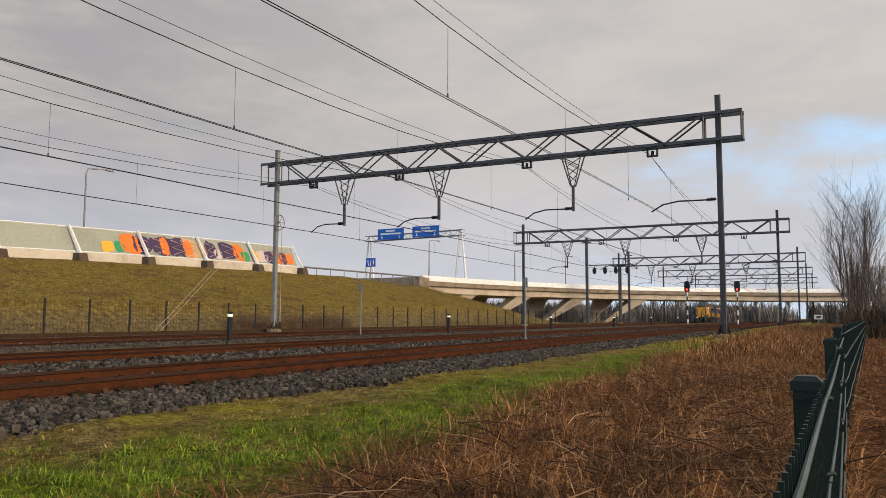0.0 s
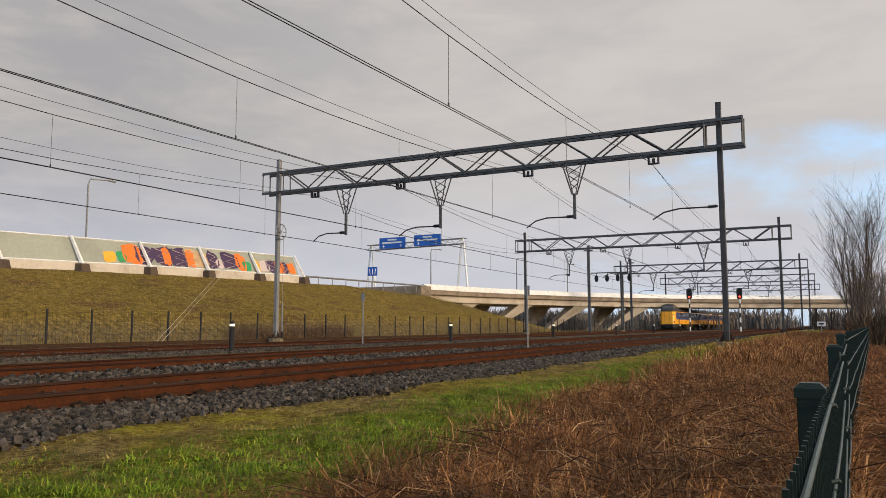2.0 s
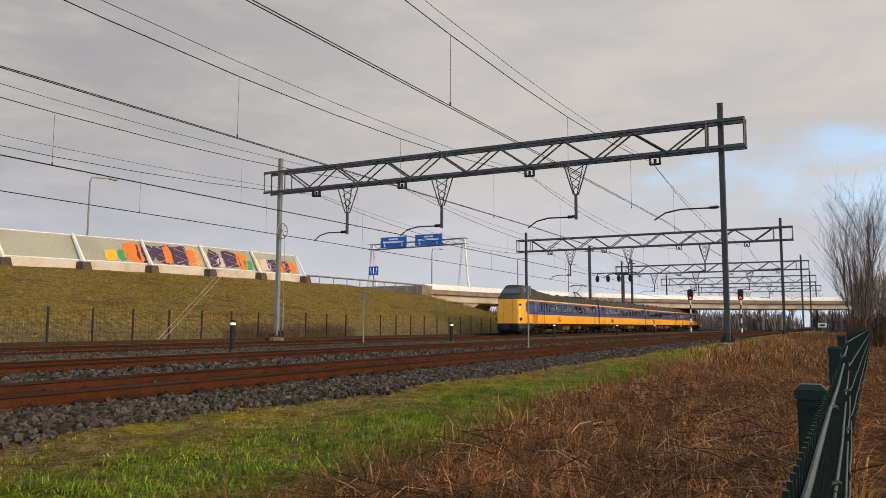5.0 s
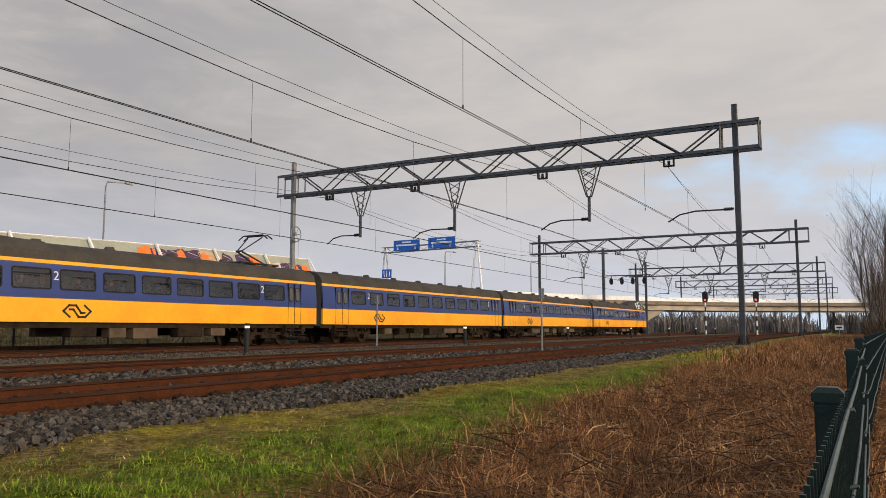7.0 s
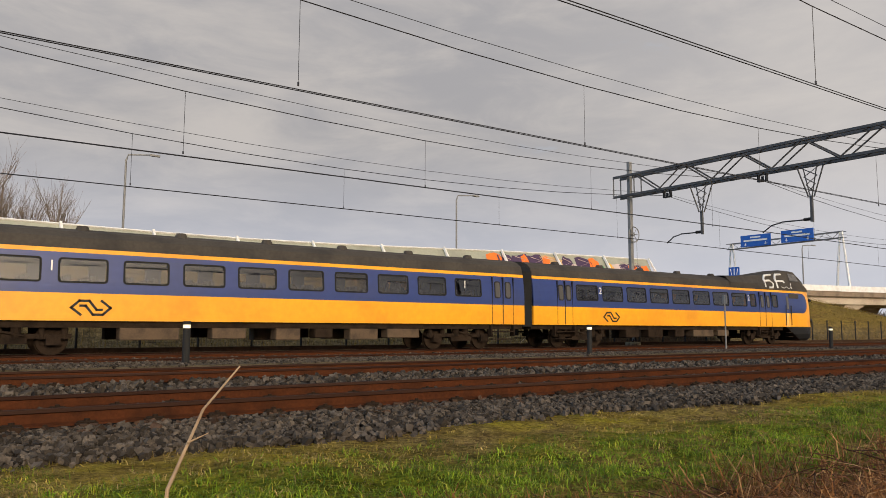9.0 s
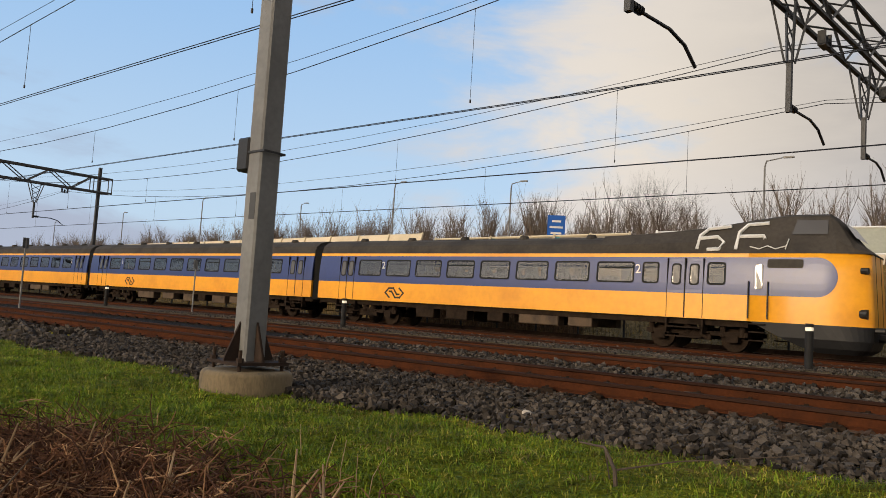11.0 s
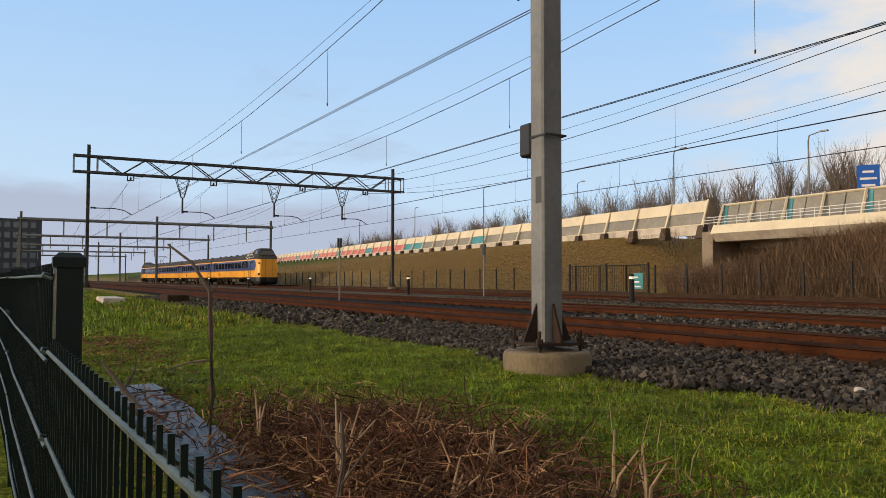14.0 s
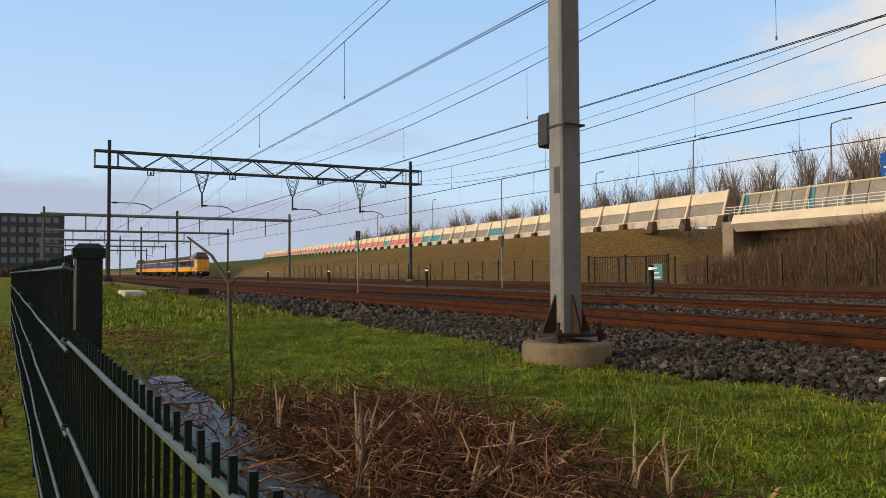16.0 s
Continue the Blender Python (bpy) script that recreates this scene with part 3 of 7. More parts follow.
# ---------------------------------------------------------------- train
JOINTS, GAP = (0.95, 25.4, 49.3, 73.2, 97.85), 0.55
TRAIN_Y = TRACKS[3][0]
HALF = 1.42
Z_BOT, Z_MID, Z_BAND, Z_EAVE, Z_TOP = 1.06, 1.90, 3.14, 3.27, 4.0


def side_y(z):
    """Half width of the body at a height above the rail."""
    if z <= 2.0:
        return HALF
    return HALF - 0.10 * ((z - 2.0) / 1.2) ** 2


def roof_section(top=Z_TOP):
    pts = []
    e = side_y(Z_EAVE)
    for k in range(9):
        a = math.pi * k / 8
        pts.append((-e * math.cos(a) if abs(math.cos(a)) > 1e-6 else 0, Z_EAVE + (top - Z_EAVE) * math.sin(a) ** 0.75))
    return pts


def shell(parent, x0, x1, z0, z1, mat, name, label, holes=()):
    """Both flanks between two heights, as thin panels; windows lie on top of them."""
    n = 6
    bm = bmesh.new()
    zs = [z0 + (z1 - z0) * k / n for k in range(n + 1)]
    prof = [(0, -side_y(z), z) for z in zs] + [(0, side_y(z), z) for z in zs[::-1]]
    sweep(bm, prof, [Matrix.Translation((x, 0, 0)) for x in (x0, x1)])
    return part(name, bm, mat, parent, label)


def round_outline(x0, x1, z0, z1, r):
    pts = []
    for cx, cz, a0 in ((x1 - r, z1 - r, 0), (x0 + r, z1 - r, 90), (x0 + r, z0 + r, 180), (x1 - r, z0 + r, 270)):
        for k in range(4):
            a = radians(a0 + k * 30)
            pts.append((cx + r * math.cos(a), cz + r * math.sin(a)))
    return pts


def window_band(parent, x0, x1, openings):
    """The blue flanks, with a through opening at each window."""
    for s in (-1, 1):
        bm = bmesh.new()

        def plate(a, b, lo_, hi_):
            rows = []
            for off in (0.0, -0.06):
                rows.append([bm.verts.new((x, s * (side_y(z) + off), z)) for x, z in ((a, lo_), (b, lo_), (b, (lo_ + hi_) / 2), (b, hi_), (a, hi_), (a, (lo_ + hi_) / 2))])
            bm.faces.new(rows[0][0:3] + rows[0][5:6])
            bm.faces.new(rows[0][2:6])
            bm.faces.new(rows[1][0:3] + rows[1][5:6])
            bm.faces.new(rows[1][2:6])
            for k in range(6):
                bm.faces.new((rows[0][k], rows[0][(k + 1) % 6], rows[1][(k + 1) % 6], rows[1][k]))
        plate(x0, x1, Z_MID, WIN_LOW)
        plate(x0, x1, WIN_HIGH, Z_BAND)
        edge = x0
        for a, b in sorted(openings):
            plate(edge, a, WIN_LOW, WIN_HIGH)
            edge = b
        plate(edge, x1, WIN_LOW, WIN_HIGH)
        part("blue_band", bm, BLUE, parent, "dark blue window band")


def rounded_rect(bm, x0, x1, z0, z1, y, s, depth=0.015, r=0.07):
    """A flat rounded plate on a flank; s is -1 on the near side."""
    pts = round_outline(x0, x1, z0, z1, r)
    front = [bm.verts.new((x, s * (side_y(z) + depth), z)) for x, z in pts]
    rear = [bm.verts.new((x, s * (side_y(z) - 0.03), z)) for x, z in pts]
    bm.faces.new(front)
    for k in range(len(pts)):
        bm.faces.new((front[k], front[(k + 1) % len(pts)], rear[(k + 1) % len(pts)], rear[k]))


WIN_LOW, WIN_HIGH = 2.25, 2.93


def window(parent, x0, x1, z0=WIN_LOW, z1=WIN_HIGH, vent=True):
    for s in (-1, 1):
        bm = bmesh.new()
        loops = []
        for grow, rad, off in ((0.045, 0.11, -0.02), (0.045, 0.11, 0.012), (-0.012, 0.075, 0.012), (-0.012, 0.075, -0.02)):
            loops.append([bm.verts.new((x, s * (side_y(z) + off), z)) for x, z in round_outline(x0 - grow, x1 + grow, z0 - grow, z1 + grow, rad)])
        for q0, q1 in zip(loops, loops[1:]):
            for k in range(len(q0)):
                bm.faces.new((q0[k], q0[(k + 1) % len(q0)], q1[(k + 1) % len(q0)], q1[k]))
        w = part("window", bm, RUBBER, parent, "window with a black rubber frame")
        bm = bmesh.new()
        bm.faces.new([bm.verts.new((x, s * (side_y(z) - 0.004), z)) for x, z in round_outline(x0 - 0.01, x1 + 0.01, z0 - 0.01, z1 + 0.01, 0.08)])
        pane = part("pane", bm, COACH_PANE, w, "tinted see-through window pane")
        pane.visible_shadow = False
        if vent and x1 - x0 > 0.8:
            bm = bmesh.new()
            zv = z0 + (z1 - z0) * 0.74
            box(bm, x0 + 0.02, x1 - 0.02, s * (side_y(zv) + 0.017) - 0.006, s * (side_y(zv) + 0.017) + 0.006, zv - 0.02, zv + 0.02)
            part("transom", bm, RUBBER, w)


def door(parent, xc, w=1.36):
    for s in (-1, 1):
        bm = bmesh.new()
        rounded_rect(bm, xc - w / 2, xc + w / 2, Z_BOT + 0.02, Z_MID, 0, s, 0.006, 0.02)
        d = part("door", bm, YELLOW, parent, "double folding coach door")
        bm = bmesh.new()
        rounded_rect(bm, xc - w / 2, xc + w / 2, Z_MID, 3.10, 0, s, 0.006, 0.04)
        part("door_upper", bm, BLUE, d)
        for k in (-1, 1):
            bm = bmesh.new()
            rounded_rect(bm, xc + k * w / 4 - 0.17, xc + k * w / 4 + 0.17, 2.18, 2.92, 0, s, 0.012, 0.10)
            part("door_frame", bm, RUBBER, d)
            bm = bmesh.new()
            rounded_rect(bm, xc + k * w / 4 - 0.125, xc + k * w / 4 + 0.125, 2.23, 2.87, 0, s, 0.018, 0.09)
            part("door_pane", bm, TRAIN_GLASS, d)
        for xx in (xc - w / 2, xc, xc + w / 2):
            bm = bmesh.new()
            h = 0.022 if xx == xc else 0.010
            box(bm, xx - h, xx + h, s * (HALF + 0.002), s * (HALF + 0.012), Z_BOT + 0.02, 2.0)
            box(bm, xx - h, xx + h, s * (side_y(3.10) - 0.01), s * (side_y(2.0) + 0.012), 2.0, 3.10)
            part("door_seal", bm, RUBBER, d)
        bm = bmesh.new()
        box(bm, xc - 0.62, xc + 0.62, s * (HALF - 0.25), s * (HALF + 0.06), 0.72, 0.77)
        box(bm, xc - 0.66, xc - 0.60, s * (HALF - 0.25), s * HALF, 0.55, 1.03)
        box(bm, xc + 0.60, xc + 0.66, s * (HALF - 0.25), s * HALF, 0.55, 1.03)
        box(bm, xc - 0.62, xc + 0.62, s * (HALF - 0.2), s * (HALF + 0.02), 0.40, 0.45)
        part("door_step", bm, UNDER, d, "dirty folding step")


def bogie(parent, xc):
    b = part("bogie", bogie_frame(xc), UNDER, parent, "brake-dusted bogie frame")
    for dx_ in (-1.25, 1.25):
        bm = bmesh.new()
        for s in (-1, 1):
            y = s * 0.75
            rod(bm, (xc + dx_, y - 0.065, 0.46), (xc + dx_, y + 0.065, 0.46), 0.45, 28)
            rod(bm, (xc + dx_, y - s * 0.09, 0.46), (xc + dx_, y - s * 0.06, 0.46), 0.48, 28)
            rod(bm, (xc + dx_, y + 0.0, 0.46), (xc + dx_, s * 1.02, 0.46), 0.11, 10)
        rod(bm, (xc + dx_, -0.75, 0.46), (xc + dx_, 0.75, 0.46), 0.085, 10)
        part("wheelset", bm, UNDER, b, "steel wheels on an axle")


def bogie_frame(xc):
    bm = bmesh.new()
    for s in (-1, 1):
        y = s * 1.02
        box(bm, xc - 1.75, xc + 1.75, y - 0.07, y + 0.07, 0.52, 0.66)
        box(bm, xc - 0.55, xc + 0.55, y - 0.09, y + 0.09, 0.36, 0.56)
        for dx_ in (-1.25, 1.25):
            box(bm, xc + dx_ - 0.20, xc + dx_ + 0.20, y - 0.11, y + 0.11, 0.32, 0.62)
            rod(bm, (xc + dx_ - 0.32, y, 0.50), (xc + dx_ - 0.32, y, 0.92), 0.10, 10)
            rod(bm, (xc + dx_ + 0.32, y, 0.50), (xc + dx_ + 0.32, y, 0.92), 0.10, 10)
        rod(bm, (xc - 0.3, y + s * 0.12, 0.75), (xc + 0.5, y + s * 0.12, 0.60), 0.045, 6)
        rod(bm, (xc - 0.25, y, 0.55), (xc - 0.25, y, 0.98), 0.15, 10)
        rod(bm, (xc + 0.25, y, 0.55), (xc + 0.25, y, 0.98), 0.15, 10)
    box(bm, xc - 0.35, xc + 0.35, -1.0, 1.0, 0.45, 0.65)
    return bm


def emblem(parent, xc):
    """Plain double arrow of bars on the yellow flank."""
    for s in (-1, 1):
        bm = bmesh.new()
        y0, y1 = sorted((s * (HALF + 0.002), s * (HALF + 0.010)))

        def bar(a, b, w=0.075):
            (xa, za), (xb, zb) = a, b
            d = Vector((xb - xa, zb - za)).normalized() * w / 2
            nx, nz = -d.y, d.x
            q = [(xa + nx - d.x, za + nz - d.y), (xa - nx - d.x, za - nz - d.y), (xb - nx + d.x, zb - nz + d.y), (xb + nx + d.x, zb + nz + d.y)]
            f0 = [bm.verts.new((px_, y0, pz)) for px_, pz in q]
            f1 = [bm.verts.new((px_, y1, pz)) for px_, pz in q]
            bm.faces.new(f0)
            bm.faces.new(f1[::-1])
            for k in range(4):
                bm.faces.new((f0[k], f0[(k + 1) % 4], f1[(k + 1) % 4], f1[k]))
        cz = 1.46
        half = ((-0.30, -0.21), (-0.56, 0.0), (-0.34, 0.21), (-0.06, 0.21), (0.16, -0.06), (0.30, -0.06))
        flipped = tuple((-u, -v) for u, v in half)
        for a, b in list(zip(half, half[1:])) + list(zip(flipped, flipped[1:])):
            bar((xc + a[0], cz + a[1]), (xc + b[0], cz + b[1]))
        part("emblem", bm, BLACK, parent, "dark blue double arrow emblem")


def digit(parent, text, xc, z, size=0.46):
    for s in (-1, 1):
        cu = bpy.data.curves.new("class_number", "FONT")
        cu.body, cu.size, cu.align_x, cu.extrude = text, size, "CENTER", 0.003
        tmp = bpy.data.objects.new("tmp", cu)
        me = bpy.data.meshes.new_from_object(tmp)
        bpy.data.objects.remove(tmp)
        me.name = "class_number"
        me.materials.append(WHITE)
        ob = new("class_number", me)
        ob.parent = parent
        ob.matrix_basis = pose(xc, s * (side_y(z) + 0.014), z, 90, 0, 0 if s < 0 else 180)
        tagged(ob, "white painted class number")


def body(train, x0, x1, kind, openings):
    """One coach between x0 and x1; kind 'cab_low' has its cab at x0, 'cab_high' at x1."""
    a, b = x0, x1
    if kind == "cab_low":
        a = x0 + 3.6
    if kind == "cab_high":
        b = x1 - 3.6
    lower = shell(train, a, b, Z_BOT, Z_MID, YELLOW, "coach_lower_side", "warm yellow lower flank")
    window_band(lower, a, b, openings)
    shell(lower, a, b, Z_BAND, Z_EAVE, YELLOW, "yellow_stripe", "thin yellow stripe under the roof")
    bm = bmesh.new()
    sec = roof_section()
    sweep(bm, [(0, y, z) for y, z in sec], [Matrix.Translation((x, 0, 0)) for x in (a, b)])
    roof = part("roof", bm, ROOF, train, "sooty grey-brown coach roof")
    for x in np.arange(a + 2.2, b - 1.5, 3.1):
        bm = bmesh.new()
        rod(bm, (x, -0.55, 3.76), (x, -0.55, 4.06), 0.30, 10, 0.16)
        part("roof_vent", bm, ROOF, roof)
    bm = bmesh.new()
    box(bm, a, b, -1.25, 1.25, 0.85, Z_BOT)
    part("underframe", bm, UNDER, train, "dirty underframe")
    rng = random.Random(int(x0) + 7)
    x = a + 6.4
    while x < b - 6.6:
        w = rng.uniform(0.7, 1.9)
        for s in (-1, 1):
            bm = bmesh.new()
            h = rng.uniform(0.36, 0.48)
            y0, y1 = sorted((s * 0.75, s * 1.26))
            vs = box(bm, x, x + w, y0, y1, 0.88 - h, 0.86)
            bevel(bm, 0.03)
            part("equipment_box", bm, DUSTBOX if rng.random() < 0.6 else UNDER, train, "dusty equipment box under the floor")
        x += w + rng.uniform(0.25, 1.1)
    for xb in (x0 + (5.4 if kind == "cab_low" else 3.3), x1 - (5.4 if kind == "cab_high" else 3.3)):
        bogie(train, xb)
    return a, b


def gangway(train, x):
    bm = bmesh.new()
    prof = [(0, -1.30, 0.95), (0, 1.30, 0.95), (0, 1.30, 3.45), (0, 0.9, 3.72), (0, -0.9, 3.72), (0, -1.30, 3.45)]
    sweep(bm, prof, [Matrix.Translation((x - GAP / 2 + GAP * k / 10, 0, 0.06 if k % 2 else 0.0)) @ Matrix.Diagonal((1, 0.95 if k % 2 else 1, 0.97 if k % 2 else 1, 1)) for k in range(11)])
    part("gangway", bm, RUBBER, train, "black rubber gangway bellows")


def nose(train, x, s):
    """Cab end. s = -1: points to -x, with its tip at x. The high driver's cab sits on a sloping hump."""
    def at(d):      # d metres behind the tip
        return x - s * d

    def section(d, z0, z1, flat=0.0):
        # plan shape of the front: blunt with rounded corners
        r = 1.5
        y = HALF if d > r else HALF * (0.62 + 0.38 * math.sqrt(max(0, 1 - ((r - d) / r) ** 2)))
        return y

    ds = [0.0, 0.03, 0.08, 0.16, 0.28, 0.45, 0.65, 0.9, 1.2, 1.5, 2.2, 3.6]

    def band(z0, z1, mat, name, label, d_from=0.0, proud=0.0, tip0=0.0, tip1=0.0, n=3):
        bm = bmesh.new()
        sel = [d for d in ds if d >= d_from - 1e-6]
        rows = []
        for k in range(n + 1):
            f = k / n
            z = z0 + (z1 - z0) * f
            tip = tip0 + (tip1 - tip0) * f
            line = []
            for d in sel:
                dd = tip + (3.6 - tip) * (d / 3.6)
                line.append(bm.verts.new((at(dd), -(section(d, z, z) * side_y(z) / HALF + proud), z)))
            for d in sel[::-1]:
                dd = tip + (3.6 - tip) * (d / 3.6)
                line.append(bm.verts.new((at(dd), section(d, z, z) * side_y(z) / HALF + proud, z)))
            rows.append(line)
        for r0, r1 in zip(rows, rows[1:]):
            m = len(r0)
            for k in range(m - (0 if d_from == 0 else 1)):
                if d_from > 0 and k == len(sel) - 1:
                    continue
                bm.faces.new((r0[k], r0[(k + 1) % m], r1[(k + 1) % m], r1[k]))
        if d_from == 0:
            bm.faces.new(rows[-1])
        ob = part(name, bm, mat, train, label)
        for f in ob.data.polygons:
            f.use_smooth = abs(f.normal.z) < 0.5 and abs(f.normal.x) < 0.995
        return ob

    front = band(Z_BOT, Z_EAVE, YELLOW, "cab_front", "rounded yellow cab front", 0.0, 0.0, 0.0, 0.12, 4)
    # skirt below, its lower edge rising towards the bogie
    REACH = {0.20: 1.5, 0.36: 2.0, 0.62: 2.6, Z_BOT: 3.5}
    bm = bmesh.new()
    rows = []
    for z, tip, k_ in ((0.20, 0.35, 0.80), (0.36, 0.12, 0.90), (0.62, 0.04, 0.97), (Z_BOT, 0.0, 1.0)):
        line = [bm.verts.new((at(tip + (REACH[z] - tip) * d / 3.6), -section(d, z, z) * k_, z)) for d in ds] + [bm.verts.new((at(tip + (REACH[z] - tip) * d / 3.6), section(d, z, z) * k_, z)) for d in ds[::-1]]
        rows.append(line)
    for r0, r1 in zip(rows, rows[1:]):
        for k in range(len(r0)):
            j = (k + 1) % len(r0)
            bm.faces.new((r0[k], r0[j], r1[j], r1[k]))
    part("skirt", bm, BLACK, train, "black nose skirt")
    # blue panels that end in a half round behind the front
    for q in (-1, 1):
        bm = bmesh.new()
        cols = []
        for d in [0.95 + 0.58 * (1 - math.cos(math.pi / 2 * k / 8)) for k in range(9)] + [2.2, 2.6, 3.1, 3.62]:
            half_h = (Z_BAND - Z_MID) / 2 * (math.sqrt(max(0.0004, 1 - ((1.53 - d) / 0.58) ** 2)) if d < 1.53 else 1)
            zc = (Z_BAND + Z_MID) / 2
            cols.append([bm.verts.new((at(d), q * (section(d, 0, 0) * side_y(zc + half_h * (k / 3 - 1)) / HALF + 0.006), zc + half_h * (k / 3 - 1))) for k in range(7)])
        for c0, c1 in zip(cols, cols[1:]):
            for k in range(6):
                bm.faces.new((c0[k], c0[k + 1], c1[k + 1], c1[k]))
        part("blue_side_panel", bm, BLUE, front, "blue panel with a half-round front edge")
        # cab door with grab rails, hatch and window
        for d0, d1, z0, z1, m_, nm in ((3.12, 3.36, 2.10, 2.92, TRAIN_GLASS, "cab_door_pane"), (1.93, 3.0, 2.80, 3.08, ROOF, "vent_grille")):
            bm = bmesh.new()
            lo_, hi_ = sorted((at(d0), at(d1)))
            rounded_rect(bm, lo_, hi_, z0, z1, 0, q, 0.026, 0.06)
            part(nm, bm, m_, front)
        for d in (2.95, 3.55):
            bm = bmesh.new()
            rod(bm, (at(d), q * (HALF + 0.06), 1.15), (at(d), q * (HALF + 0.06), 2.35), 0.022, 6)
            for z in (1.17, 2.33):
                rod(bm, (at(d), q * (HALF - 0.02), z), (at(d), q * (HALF + 0.06), z), 0.018, 6)
            part("grab_rail", bm, BLACK, front)
        bm = bmesh.new()
        for z in (0.45, 0.72, 0.98):
            lo_, hi_ = sorted((at(3.0), at(3.5)))
            box(bm, lo_, hi_, q * HALF - 0.12, q * HALF + 0.04, z - 0.02, z + 0.02)
        part("cab_step", bm, UNDER, front)
        # head and tail lamps on the rounded corners
        for z, h, nm, m_ in ((1.45, 0.15, "headlight", BLACK), (2.75, 0.10, "top_lamp", BLACK)):
            bm = bmesh.new()
            d = 0.26
            yy = q * section(0.4, 0, 0) * 0.93
            rod(bm, (at(d + 0.1), yy - q * 0.04, z), (at(d - 0.10), yy - q * 0.01, z), h, 12)
            lamp = part(nm, bm, m_, front, "dark lamp housing")
            if s < 0 and nm == "headlight":
                bm = bmesh.new()
                rod(bm, (at(d - 0.08), yy - q * 0.01, z), (at(d - 0.115), yy - q * 0.01, z), 0.09, 12)
                part("lamp_glass", bm, TRAIN_GLASS, lamp, "dark headlight glass")
    # front door seams
    for yy in (-0.42, 0.42):
        bm = bmesh.new()
        rod(bm, (at(0.0), yy, Z_BOT + 0.03), (at(0.12), yy, Z_EAVE), 0.011, 4)
        part("gangway_door_seam", bm, RUBBER, front)
    bm = bmesh.new()
    rod(bm, (at(-0.35), 0, 0.95 - 0.2), (at(1.2), 0, 0.75), 0.13, 10)
    box(bm, min(at(-0.42), at(-0.2)), max(at(-0.42), at(-0.2)), -0.26, 0.26, 0.55, 1.0)
    for q in (-1, 1):
        rod(bm, (at(-0.25), q * 0.82, 0.98), (at(0.4), q * 0.82, 0.98), 0.09, 10)
    part("coupler", bm, BLACK, front, "black coupler under the nose")
    # hump: sections along the length, d behind the tip -> crown height, half width
    prof = [(0.10, 3.30, 1.0), (0.55, 3.65, 1.30), (1.05, 4.32, 1.18), (1.35, 4.60, 1.08), (2.6, 4.62, 1.10), (3.4, 4.50, 1.16), (5.4, 4.22, 1.24), (7.4, 4.06, 1.30), (9.0, 4.0, 1.32)]
    bm = bmesh.new()
    rows = []
    for d, top, w in prof:
        y_e = section(d, 0, 0) * side_y(Z_EAVE) / HALF
        ring = [(-y_e, Z_EAVE), (-min(w, y_e), Z_EAVE + (top - Z_EAVE) * 0.42), (-min(w, y_e) * 0.72, Z_EAVE + (top - Z_EAVE) * 0.93), (-min(w, y_e) * 0.45, top), (min(w, y_e) * 0.45, top), (min(w, y_e) * 0.72, Z_EAVE + (top - Z_EAVE) * 0.93), (min(w, y_e), Z_EAVE + (top - Z_EAVE) * 0.42), (y_e, Z_EAVE)]
        rows.append([bm.verts.new((at(d), yv, zv)) for yv, zv in ring])
    for r0, r1 in zip(rows, rows[1:]):
        for k in range(7):
            bm.faces.new((r0[k], r0[k + 1], r1[k + 1], r1[k]))
    bm.faces.new(rows[0])
    hump = part("cab_hump", bm, ROOF, train, "dark grey raised driver's cab roof")
    # windscreen and side windows of the high cab
    bm = bmesh.new()
    vs = [bm.verts.new((at(d), yv, zv)) for d, yv, zv in ((0.60, -0.98, 3.76), (0.60, 0.98, 3.76), (0.93, 0.78, 4.23), (0.93, -0.78, 4.23))]
    for v in vs:
        v.co.x += s * 0.05
        v.co.z += 0.02
    bm.faces.new(vs)
    part("windscreen", bm, TRAIN_GLASS, hump, "dark sloping cab windscreen")
    for q in (-1, 1):
        bm = bmesh.new()
        vs = [bm.verts.new((at(d), q * yv, zv)) for d, yv, zv in ((1.30, 1.075, 3.90), (2.35, 1.09, 3.90), (2.25, 0.86, 4.40), (1.35, 0.85, 4.36))]
        for v in vs:
            v.co.y += q * 0.02
        bm.faces.new(vs)
        part("cab_side_window", bm, TRAIN_GLASS, hump)


